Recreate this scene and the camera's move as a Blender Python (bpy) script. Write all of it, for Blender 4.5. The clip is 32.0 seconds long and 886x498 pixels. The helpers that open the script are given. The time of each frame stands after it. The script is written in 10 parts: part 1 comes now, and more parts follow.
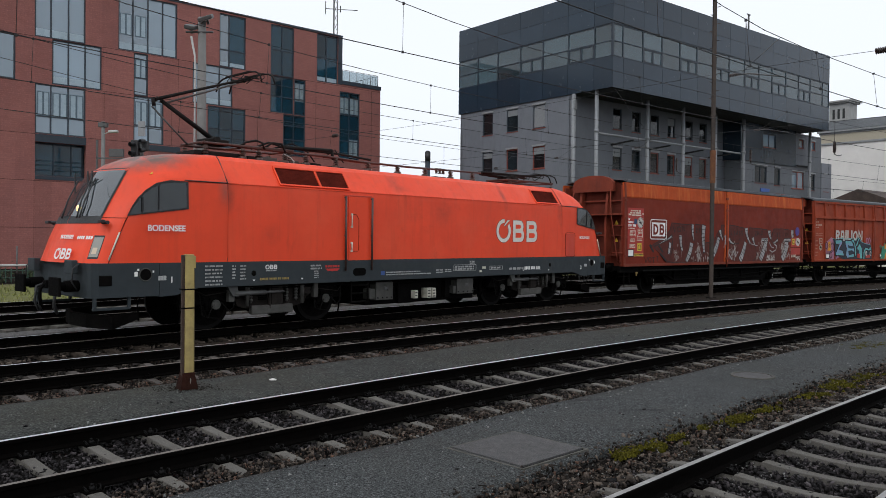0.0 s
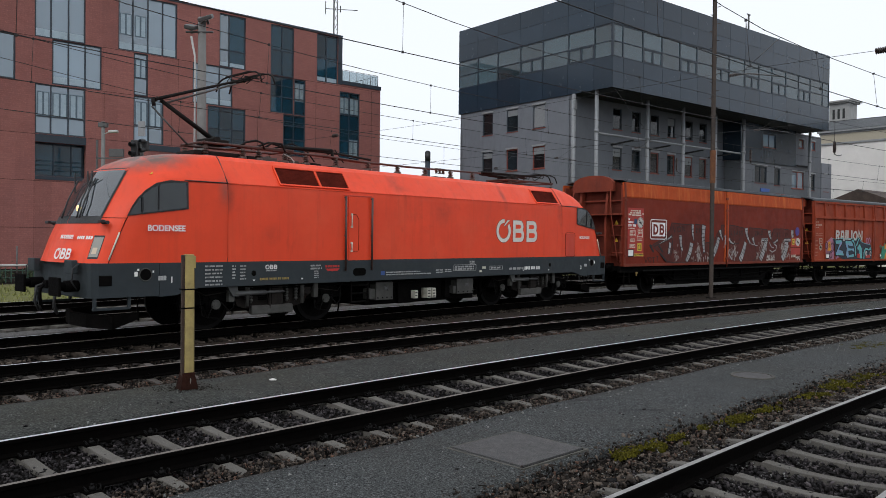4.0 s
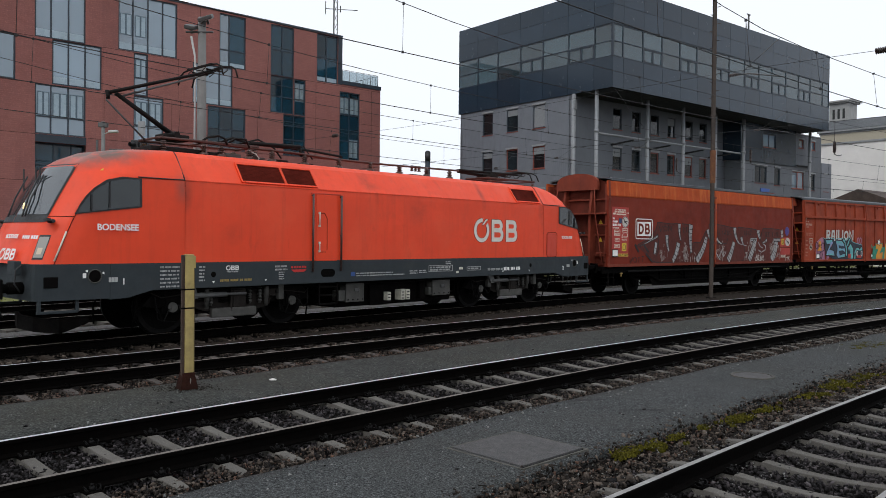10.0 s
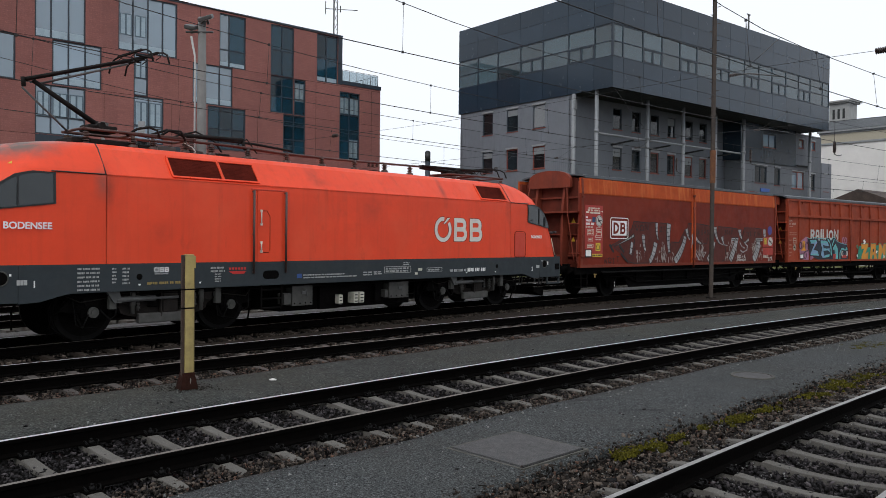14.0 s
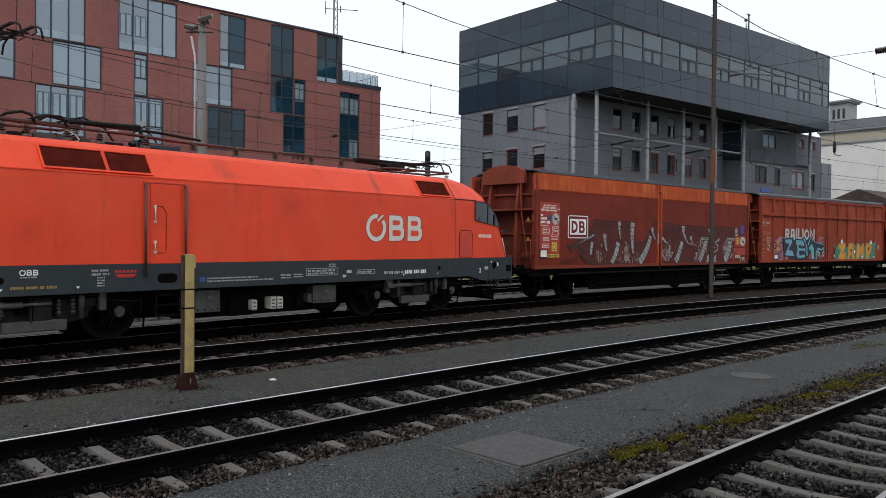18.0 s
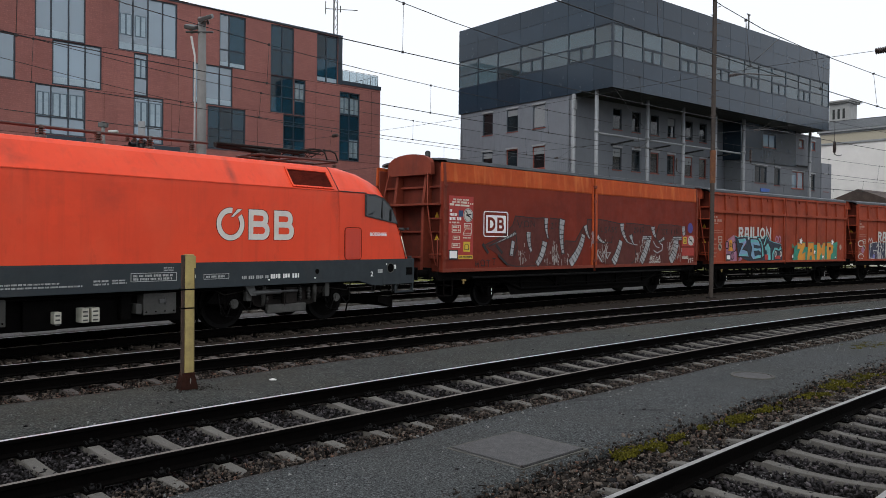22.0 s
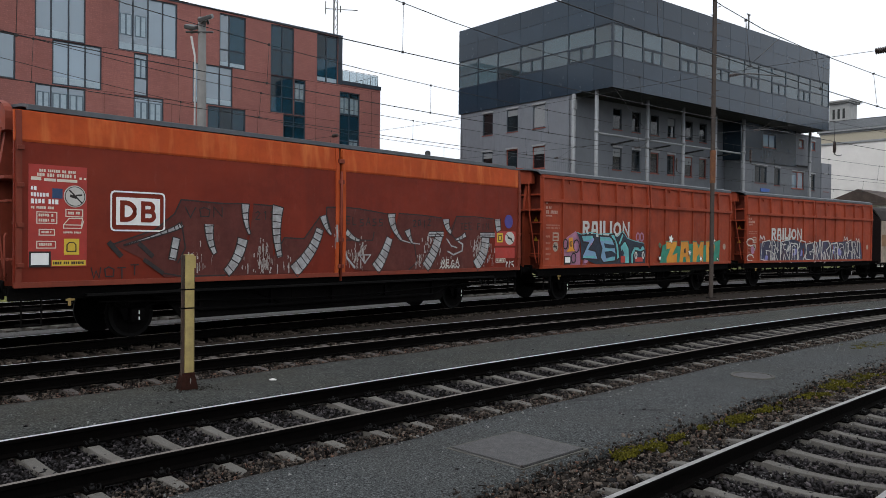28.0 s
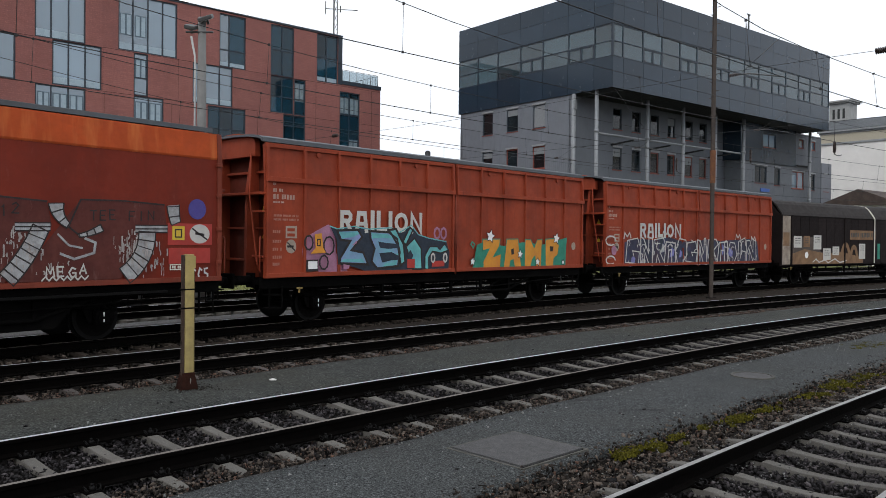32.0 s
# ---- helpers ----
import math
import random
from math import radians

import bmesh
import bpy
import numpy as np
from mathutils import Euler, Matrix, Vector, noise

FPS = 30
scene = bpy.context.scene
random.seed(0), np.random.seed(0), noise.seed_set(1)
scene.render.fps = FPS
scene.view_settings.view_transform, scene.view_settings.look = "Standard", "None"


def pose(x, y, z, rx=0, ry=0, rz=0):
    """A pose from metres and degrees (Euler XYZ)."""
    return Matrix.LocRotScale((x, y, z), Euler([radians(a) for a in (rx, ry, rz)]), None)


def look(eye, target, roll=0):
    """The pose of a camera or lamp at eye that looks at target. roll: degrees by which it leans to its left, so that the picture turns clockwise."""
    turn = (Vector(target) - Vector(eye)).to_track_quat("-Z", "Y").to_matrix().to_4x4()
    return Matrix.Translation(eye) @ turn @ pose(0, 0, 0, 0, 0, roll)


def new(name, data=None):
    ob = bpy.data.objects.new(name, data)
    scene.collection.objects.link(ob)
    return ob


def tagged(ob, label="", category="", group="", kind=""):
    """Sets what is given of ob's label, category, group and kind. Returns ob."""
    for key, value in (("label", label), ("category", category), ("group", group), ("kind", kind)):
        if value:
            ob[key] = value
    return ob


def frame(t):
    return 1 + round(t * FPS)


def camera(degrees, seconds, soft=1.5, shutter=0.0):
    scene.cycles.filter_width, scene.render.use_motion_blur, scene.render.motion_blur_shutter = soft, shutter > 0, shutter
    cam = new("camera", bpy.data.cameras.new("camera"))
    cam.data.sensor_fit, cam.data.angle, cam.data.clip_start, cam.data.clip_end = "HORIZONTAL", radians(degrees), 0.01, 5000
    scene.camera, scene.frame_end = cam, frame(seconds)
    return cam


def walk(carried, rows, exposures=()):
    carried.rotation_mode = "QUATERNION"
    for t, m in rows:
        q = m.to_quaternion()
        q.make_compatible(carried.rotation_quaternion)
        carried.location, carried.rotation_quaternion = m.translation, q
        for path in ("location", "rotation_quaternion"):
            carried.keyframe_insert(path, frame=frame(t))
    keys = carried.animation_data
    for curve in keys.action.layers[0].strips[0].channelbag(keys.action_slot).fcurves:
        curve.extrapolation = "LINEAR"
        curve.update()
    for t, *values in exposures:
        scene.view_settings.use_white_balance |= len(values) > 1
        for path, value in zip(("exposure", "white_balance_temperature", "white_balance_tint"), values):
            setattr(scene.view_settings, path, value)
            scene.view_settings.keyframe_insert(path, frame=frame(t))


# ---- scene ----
EYE_Z = 2.015
SECONDS = 32.0
cam = camera(58.89, SECONDS, soft=0.6)
EYE = look((0, 0, EYE_Z), (0, 100, EYE_Z - 1.15), 0.579)
walk(cam, [(0.0, EYE), (SECONDS, EYE)], exposures=[(0.0, 0.0), (14.0, 0.05), (24.0, 0.09), (SECONDS, 0.16)])

# ---------------------------------------------------------------- light: a bright overcast sky
world = bpy.data.worlds.new("overcast_sky")
scene.world = world
world.use_nodes = True
SUN_UP, SUN_ROUND = radians(48), radians(200)
wn = world.node_tree
wn.nodes.clear()
w_sky = wn.nodes.new("ShaderNodeTexSky")
w_sky.sky_type, w_sky.sun_disc = "NISHITA", False
w_sky.sun_elevation, w_sky.sun_rotation = SUN_UP, SUN_ROUND
w_sky.air_density, w_sky.dust_density, w_sky.ozone_density = 1.0, 6.0, 1.0
w_hsv = wn.nodes.new("ShaderNodeHueSaturation")
w_hsv.inputs["Saturation"].default_value = 0.12
w_cloud = wn.nodes.new("ShaderNodeMix")
w_cloud.data_type = "RGBA"
w_cloud.inputs["Factor"].default_value = 0.8
w_cloud.inputs["B"].default_value = (8.6, 9.15, 10.0, 1)
w_bg = wn.nodes.new("ShaderNodeBackground")
w_bg.inputs["Strength"].default_value = 0.124
w_out = wn.nodes.new("ShaderNodeOutputWorld")
wn.links.new(w_sky.outputs[0], w_hsv.inputs["Color"])
wn.links.new(w_hsv.outputs[0], w_cloud.inputs["A"])
wn.links.new(w_cloud.outputs["Result"], w_bg.inputs["Color"])
wn.links.new(w_bg.outputs[0], w_out.inputs["Surface"])

sun = new("sun", bpy.data.lights.new("sun", "SUN"))
sun.data.energy, sun.data.angle, sun.data.color = 0.6, radians(30), (1.0, 0.97, 0.93)
sun.matrix_world = look((0, 0, 60), (math.sin(SUN_ROUND + math.pi) * 40, math.cos(SUN_ROUND + math.pi) * 40, 60 - 44))


# ---------------------------------------------------------------- materials
def shader(name, color, rough=0.7, metal=0.0, vary=0.12, scale=6.0, bump=0.0, bump_scale=60.0, dirt=None, dirt_amount=0.0,
           dirt_scale=1.2, streak=0.0, piece=0.0, coat=0.0, stretch=(1, 1, 1), spec=0.5, speck=0.0, speck_scale=70.0,
           wash=None, wash_scale=(4, 4, 0.5), wash_amount=0.5, scuffs=None, scuff_scale=(1, 1, 1), scuff_amount=0.6, chips=None, chip_scale=90.0, stains=(), soot=(0.02, 0.017, 0.015), courses=0.0):
    """Principled material with colour variation at two scales, dirt patches, vertical streaks, relief, and a per-piece shift."""
    m = bpy.data.materials.new(name)
    m.use_nodes = True
    t = m.node_tree
    n, l = t.nodes, t.links
    b = n["Principled BSDF"]
    b.inputs["Roughness"].default_value = rough
    b.inputs["Metallic"].default_value = metal
    b.inputs["Specular IOR Level"].default_value = spec
    b.inputs["Coat Weight"].default_value = coat
    tc = n.new("ShaderNodeTexCoord")
    mp = n.new("ShaderNodeMapping")
    mp.inputs["Scale"].default_value = stretch
    l.new(tc.outputs["Object"], mp.inputs["Vector"])

    def grain(s, detail=5.0, rough_=0.6, vec=None):
        q = n.new("ShaderNodeTexNoise")
        q.inputs["Scale"].default_value = s
        q.inputs["Detail"].default_value = detail
        q.inputs["Roughness"].default_value = rough_
        l.new(vec or mp.outputs["Vector"], q.inputs["Vector"])
        return q.outputs["Fac"]

    def ramp(sock, lo, hi, a=0.0, c=1.0):
        q = n.new("ShaderNodeMapRange")
        q.inputs["From Min"].default_value, q.inputs["From Max"].default_value = lo, hi
        q.inputs["To Min"].default_value, q.inputs["To Max"].default_value = a, c
        l.new(sock, q.inputs["Value"])
        return q.outputs[0]

    def mix(a, c, fac):
        q = n.new("ShaderNodeMix")
        q.data_type = "RGBA"
        for s, v in (("A", a), ("B", c)):
            if isinstance(v, tuple):
                q.inputs[s].default_value = (*v, 1)
            else:
                l.new(v, q.inputs[s])
        if isinstance(fac, float):
            q.inputs["Factor"].default_value = fac
        else:
            l.new(fac, q.inputs["Factor"])
        return q.outputs["Result"]

    dark = tuple(c * (1 - vary) for c in color)
    light = tuple(min(1, c * (1 + vary)) for c in color)
    out = mix(dark, light, ramp(grain(scale), 0.3, 0.7))
    out = mix(out, tuple(c * (1 - vary * 0.8) for c in color), ramp(grain(scale * 7, 3), 0.45, 0.75, 0, 0.6))
    if piece:
        oi = n.new("ShaderNodeObjectInfo")
        out = mix(out, tuple(c * (1 - piece) for c in color), oi.outputs["Random"])
    if speck:
        g = ramp(grain(speck_scale, 4.0, 0.75), 0.36, 0.66)
        out = mix(mix(out, tuple(c * (1 - speck) for c in color), ramp(g, 0.0, 0.5, 0.9, 0.0)), tuple(min(1, c * (1 + speck * 1.6)) for c in color), ramp(g, 0.55, 1.0, 0.0, 0.9))
    if dirt and dirt_amount:
        out = mix(out, dirt, ramp(grain(dirt_scale, 8, 0.65), 0.62 - dirt_amount * 0.35, 0.8, 0, min(1, dirt_amount * 1.6)))
    if dirt and streak:
        mp2 = n.new("ShaderNodeMapping")
        mp2.inputs["Scale"].default_value = (7, 7, 0.45)
        l.new(tc.outputs["Object"], mp2.inputs["Vector"])
        out = mix(out, dirt, ramp(grain(1.0, 6, 0.6, mp2.outputs["Vector"]), 0.5, 0.85, 0, streak))
    if wash:
        mp3 = n.new("ShaderNodeMapping")
        mp3.inputs["Scale"].default_value = wash_scale
        l.new(tc.outputs["Object"], mp3.inputs["Vector"])
        out = mix(out, wash, ramp(grain(1.0, 4, 0.55, mp3.outputs["Vector"]), 0.5, 0.72, 0, wash_amount))
    if scuffs:
        mp4 = n.new("ShaderNodeMapping")
        mp4.inputs["Scale"].default_value = scuff_scale
        l.new(tc.outputs["Object"], mp4.inputs["Vector"])
        out = mix(out, scuffs, ramp(grain(1.0, 7, 0.7, mp4.outputs["Vector"]), 0.6, 0.7, 0, scuff_amount))
    if chips:
        out = mix(out, chips, ramp(grain(chip_scale, 2.0, 0.5), 0.68, 0.76, 0, 0.85))
    if courses:
        sp, cb = n.new("ShaderNodeSeparateXYZ"), n.new("ShaderNodeCombineXYZ")
        l.new(tc.outputs["Object"], sp.inputs[0])
        l.new(sp.outputs["X"], cb.inputs["X"])
        l.new(sp.outputs["Z"], cb.inputs["Y"])
        bk = n.new("ShaderNodeTexBrick")
        bk.inputs["Scale"].default_value = 1.0
        bk.inputs["Brick Width"].default_value, bk.inputs["Row Height"].default_value, bk.inputs["Mortar Size"].default_value = 0.5, 0.14, 0.012
        bk.inputs["Color1"].default_value, bk.inputs["Color2"].default_value, bk.inputs["Mortar"].default_value = (1, 1, 1, 1), (1 - courses, 1 - courses, 1 - courses, 1), (1 - 1.6 * courses,) * 3 + (1,)
        l.new(cb.outputs[0], bk.inputs["Vector"])
        mu = n.new("ShaderNodeMix")
        mu.data_type, mu.blend_type = "RGBA", "MULTIPLY"
        mu.inputs["Factor"].default_value = 1.0
        l.new(out, mu.inputs["A"])
        l.new(bk.outputs["Color"], mu.inputs["B"])
        out = mu.outputs["Result"]
    for cx, cy, cz, rx, ry, rz, amount in stains:
        ms = n.new("ShaderNodeMapping")
        ms.vector_type = "TEXTURE"
        ms.inputs["Location"].default_value, ms.inputs["Scale"].default_value = (cx, cy, cz), (rx, ry, rz)
        l.new(tc.outputs["Object"], ms.inputs["Vector"])
        ln = n.new("ShaderNodeVectorMath")
        ln.operation = "LENGTH"
        l.new(ms.outputs[0], ln.inputs[0])
        ml = n.new("ShaderNodeMath")
        ml.operation = "MULTIPLY"
        l.new(ramp(ln.outputs["Value"], 1.0, 0.0, 0.0, amount), ml.inputs[0])
        l.new(ramp(grain(2.6, 6, 0.65), 0.3, 0.62, 0.1, 1.0), ml.inputs[1])
        out = mix(out, soot, ml.outputs[0])
    l.new(out, b.inputs["Base Color"])
    l.new(ramp(grain(scale * 3), 0.25, 0.75, max(0.02, rough - 0.12), min(1, rough + 0.12)), b.inputs["Roughness"])
    if bump:
        bp = n.new("ShaderNodeBump")
        bp.inputs["Strength"].default_value = bump
        bp.inputs["Distance"].default_value = 0.02
        l.new(grain(bump_scale, 6, 0.7), bp.inputs["Height"])
        l.new(bp.outputs["Normal"], b.inputs["Normal"])
    return m


def glow(name, color, strength):
    m = bpy.data.materials.new(name)
    m.use_nodes = True
    b = m.node_tree.nodes["Principled BSDF"]
    b.inputs["Base Color"].default_value = (*color, 1)
    b.inputs["Emission Color"].default_value = (*color, 1)
    b.inputs["Emission Strength"].default_value = strength
    return m


def glass(name, tint=(0.03, 0.045, 0.055), rough=0.03, see=0.25, wave=0.0, vary=0.25):
    """Tinted window glass: a dark glossy sheet through which a little of the inside shows."""
    m = bpy.data.materials.new(name)
    m.use_nodes = True
    t = m.node_tree
    b = t.nodes["Principled BSDF"]
    oi = t.nodes.new("ShaderNodeObjectInfo")
    tm = t.nodes.new("ShaderNodeMix")
    tm.data_type = "RGBA"
    tm.inputs["A"].default_value, tm.inputs["B"].default_value = (*(c * (1 - vary) for c in tint), 1), (*(c * (1 + vary) for c in tint), 1)
    t.links.new(oi.outputs["Random"], tm.inputs["Factor"])
    t.links.new(tm.outputs["Result"], b.inputs["Base Color"])
    b.inputs["Roughness"].default_value = rough
    b.inputs["IOR"].default_value = 1.52
    tr = t.nodes.new("ShaderNodeBsdfTransparent")
    tr.inputs["Color"].default_value = (0.75, 0.82, 0.85, 1)
    mx = t.nodes.new("ShaderNodeMixShader")
    mx.inputs[0].default_value = see
    t.links.new(b.outputs[0], mx.inputs[1])
    t.links.new(tr.outputs[0], mx.inputs[2])
    t.links.new(mx.outputs[0], t.nodes["Material Output"].inputs["Surface"])
    if wave:
        nz = t.nodes.new("ShaderNodeTexNoise")
        nz.inputs["Scale"].default_value = 0.6
        bp = t.nodes.new("ShaderNodeBump")
        bp.inputs["Strength"].default_value, bp.inputs["Distance"].default_value = wave, 0.05
        t.links.new(nz.outputs["Fac"], bp.inputs["Height"])
        t.links.new(bp.outputs["Normal"], b.inputs["Normal"])
    return m


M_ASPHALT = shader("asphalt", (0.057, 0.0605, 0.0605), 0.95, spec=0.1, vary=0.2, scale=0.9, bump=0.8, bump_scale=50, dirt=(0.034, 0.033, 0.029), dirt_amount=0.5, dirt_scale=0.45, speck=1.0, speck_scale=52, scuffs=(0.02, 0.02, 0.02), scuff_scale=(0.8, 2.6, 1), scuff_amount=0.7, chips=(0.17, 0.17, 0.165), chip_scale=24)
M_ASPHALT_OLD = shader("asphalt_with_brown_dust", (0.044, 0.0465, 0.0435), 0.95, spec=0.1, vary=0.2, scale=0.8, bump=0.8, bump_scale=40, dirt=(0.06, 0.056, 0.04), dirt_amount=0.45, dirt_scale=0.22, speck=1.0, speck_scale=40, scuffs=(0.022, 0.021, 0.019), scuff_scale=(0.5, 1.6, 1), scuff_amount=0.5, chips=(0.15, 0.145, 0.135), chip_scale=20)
M_BALLAST = shader("ballast", (0.012, 0.01, 0.0085), 0.95, vary=0.4, scale=9, bump=1.0, bump_scale=40, spec=0.05, dirt=(0.025, 0.018, 0.013), dirt_amount=0.3, dirt_scale=3)
M_STONE = shader("ballast_stone", (0.027, 0.0235, 0.0245), 0.85, vary=0.4, scale=14, spec=0.2, bump=0.4, bump_scale=60)
M_SLEEPER = shader("concrete_sleeper", (0.12, 0.112, 0.101), 0.95, spec=0.1, vary=0.14, scale=8, bump=0.3, bump_scale=90, dirt=(0.06, 0.05, 0.042), dirt_amount=0.3, dirt_scale=3.5, piece=0.25, speck=0.2, speck_scale=90)
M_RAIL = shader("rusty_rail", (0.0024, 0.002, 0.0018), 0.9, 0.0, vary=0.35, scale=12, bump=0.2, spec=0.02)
M_RAILTOP = shader("polished_rail_head", (0.62, 0.63, 0.66), 0.55, 1.0, vary=0.1, scale=4, dirt=(0.3, 0.27, 0.25), dirt_amount=0.3, dirt_scale=3, stretch=(1, 1, 1))
M_RAILDULL = shader("dull_brown_rail_head", (0.15, 0.134, 0.12), 0.85, 0.0, vary=0.25, scale=6, spec=0.15, dirt=(0.06, 0.045, 0.036), dirt_amount=0.4, dirt_scale=4)
M_GRASS = shader("grass", (0.1, 0.105, 0.02), 0.95, vary=0.45, scale=2.5, bump=0.8, bump_scale=30, dirt=(0.13, 0.11, 0.045), dirt_amount=0.3)
M_MOSS = shader("moss", (0.06, 0.054, 0.007), 0.95, vary=0.6, scale=7, bump=0.8, bump_scale=60, spec=0.05, dirt=(0.025, 0.022, 0.008), dirt_amount=0.5, dirt_scale=5)
M_LEAF = shader("dead_leaf", (0.075, 0.038, 0.024), 0.9, vary=0.4, scale=8, piece=0.4)
M_RED = shader("locomotive_red_paint", (0.76, 0.06, 0.017), 0.45, vary=0.07, scale=0.8, dirt=(0.38, 0.04, 0.016), dirt_amount=0.2, dirt_scale=0.7, streak=0.32, spec=0.3, wash=(0.8, 0.13, 0.06), wash_scale=(1.1, 1.1, 0.9), wash_amount=0.22,
               scuffs=(0.3, 0.03, 0.013), scuff_scale=(2.4, 2.4, 0.7), scuff_amount=0.22, stains=((-6.34, -1.48, 2.95, 0.22, 0.5, 0.55, 0.75), (6.3, -1.48, 2.95, 0.3, 0.5, 0.5, 0.7), (3.3, -1.3, 3.45, 0.14, 0.6, 0.75, 0.6), (-1.2, -1.2, 3.5, 0.3, 0.5, 0.4, 0.35), (0.5, -1.48, 2.75, 0.55, 0.5, 0.5, 0.3), (-5.2, -1.48, 2.1, 0.35, 0.5, 0.3, 0.25), (-1.1, -1.2, 3.35, 0.5, 0.6, 0.14, 0.35)))
M_CABRED = shader("sooty_cab_red_paint", (0.76, 0.06, 0.017), 0.45, vary=0.08, scale=0.8, dirt=(0.38, 0.04, 0.016), dirt_amount=0.2, dirt_scale=0.7, streak=0.32, spec=0.3, soot=(0.13, 0.085, 0.07),
                  stains=((-7.75, 0.0, 3.78, 1.15, 2.4, 0.55, 2.0), (-8.2, -0.5, 3.5, 0.6, 1.2, 0.3, 1.0), (-6.8, 0, 3.92, 0.9, 1.6, 0.3, 1.1), (7.3, 0.0, 3.78, 0.9, 1.3, 0.3, 0.5), (-6.38, -1.47, 3.02, 0.2, 0.4, 0.4, 0.6), (-8.9, -0.4, 2.05, 0.3, 1.2, 0.25, 0.2)))
M_SKIRT = shader("dark_grey_frame_paint", (0.029, 0.036, 0.04), 0.7, vary=0.12, scale=2, dirt=(0.06, 0.052, 0.045), dirt_amount=0.2, spec=0.25)
# Shade under the vehicles is put into this near-black, beyond the paint's own black.
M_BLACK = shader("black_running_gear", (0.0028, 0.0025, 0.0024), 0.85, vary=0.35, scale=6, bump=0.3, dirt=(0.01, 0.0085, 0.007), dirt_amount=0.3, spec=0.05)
M_OXIDE = shader("oxide_red_wagon_paint", (0.19, 0.036, 0.018), 0.7, spec=0.25, vary=0.18, scale=1.3, dirt=(0.08, 0.02, 0.014), dirt_amount=0.45, dirt_scale=1.0, streak=0.4)
M_BRICK = shader("red_render_panel", (0.298, 0.113, 0.096), 0.9, vary=0.16, scale=0.6, bump=0.3, bump_scale=25, dirt=(0.18, 0.072, 0.068), dirt_amount=0.35, dirt_scale=0.3, streak=0.3, piece=0.22, speck=0.14, speck_scale=9, courses=0.1, wash=(0.36, 0.143, 0.112), wash_scale=(0.25, 0.25, 0.2), wash_amount=0.35)
M_DARKCLAD = shader("dark_grey_glossy_cladding", (0.02, 0.036, 0.056), 0.2, vary=0.12, scale=0.5, piece=0.3, spec=0.32, streak=0.2, dirt=(0.03, 0.042, 0.055))
# Grey cladding with the shade under the overhang put into its tone.
M_GREYSHADED = shader("shaded_grey_metal_cladding", (0.112, 0.122, 0.138), 0.5, vary=0.1, scale=0.8, streak=0.2, dirt=(0.06, 0.064, 0.07), spec=0.3)
M_GREYCLAD = shader("ribbed_grey_metal_cladding", (0.155, 0.167, 0.19), 0.55, vary=0.08, scale=0.8, streak=0.15, dirt=(0.1, 0.105, 0.11))
M_GLASS = glass("tinted_window_glass", (0.012, 0.016, 0.02), 0.03, 0.25, 0.0, 0.6)

# ---------------------------------------------------------------- mesh tools


def part(name, bm, material, parent=None, label="", smooth=False):
    """Links a bmesh as one mesh object, under a thing or a part if one is given."""
    me = bpy.data.meshes.new(name)
    bm.to_mesh(me)
    bm.free()
    for m in material if isinstance(material, (list, tuple)) else (material,):
        me.materials.append(m)
    if smooth:
        for f in me.polygons:
            f.use_smooth = True
    ob = new(name, me)
    if parent:
        ob.parent = parent
    if label:
        ob["label"] = label
    return ob


def shared(name, me, parent=None, m=None):
    ob = new(name, me)
    if parent:
        ob.parent = parent
    if m is not None:
        ob.matrix_basis = m
    return ob


def thing(name, label, category, m=None, group="", kind=""):
    ob = new(name)
    ob.empty_display_size = 0.2
    if m is not None:
        ob.matrix_basis = m
    return tagged(ob, label, category, group, kind)


def box(bm, x, y, z, sx, sy, sz, bevel=0.0, m=None, mat=0):
    """A box by its centre and sizes."""
    mm = Matrix.Translation((x, y, z)) @ Matrix.Diagonal((sx, sy, sz, 1))
    if m is not None:
        mm = m @ mm
    r = bmesh.ops.create_cube(bm, size=1.0, matrix=mm)
    fs = {f for v in r["verts"] for f in v.link_faces}
    for f in fs:
        f.material_index = mat
    if bevel:
        es = list({e for v in r["verts"] for e in v.link_edges})
        rb = bmesh.ops.bevel(bm, geom=es, offset=bevel, segments=2, affect="EDGES", profile=0.6)
        for f in rb["faces"]:
            f.material_index = mat
    return r


def span(bm, x0, x1, y0, y1, z0, z1, bevel=0.0, m=None, mat=0):
    return box(bm, (x0 + x1) / 2, (y0 + y1) / 2, (z0 + z1) / 2, abs(x1 - x0), abs(y1 - y0), abs(z1 - z0), bevel, m, mat)


def rod(bm, a, b, r, seg=8, r2=None, caps=True, mat=0):
    a, b = Vector(a), Vector(b)
    d = b - a
    m = Matrix.Translation((a + b) / 2) @ d.to_track_quat("Z", "Y").to_matrix().to_4x4()
    q = bmesh.ops.create_cone(bm, cap_ends=caps, segments=seg, radius1=r, radius2=r if r2 is None else r2, depth=d.length, matrix=m)
    for f in {f for v in q["verts"] for f in v.link_faces}:
        f.material_index = mat
        f.smooth = len(f.verts) == 4
    return q


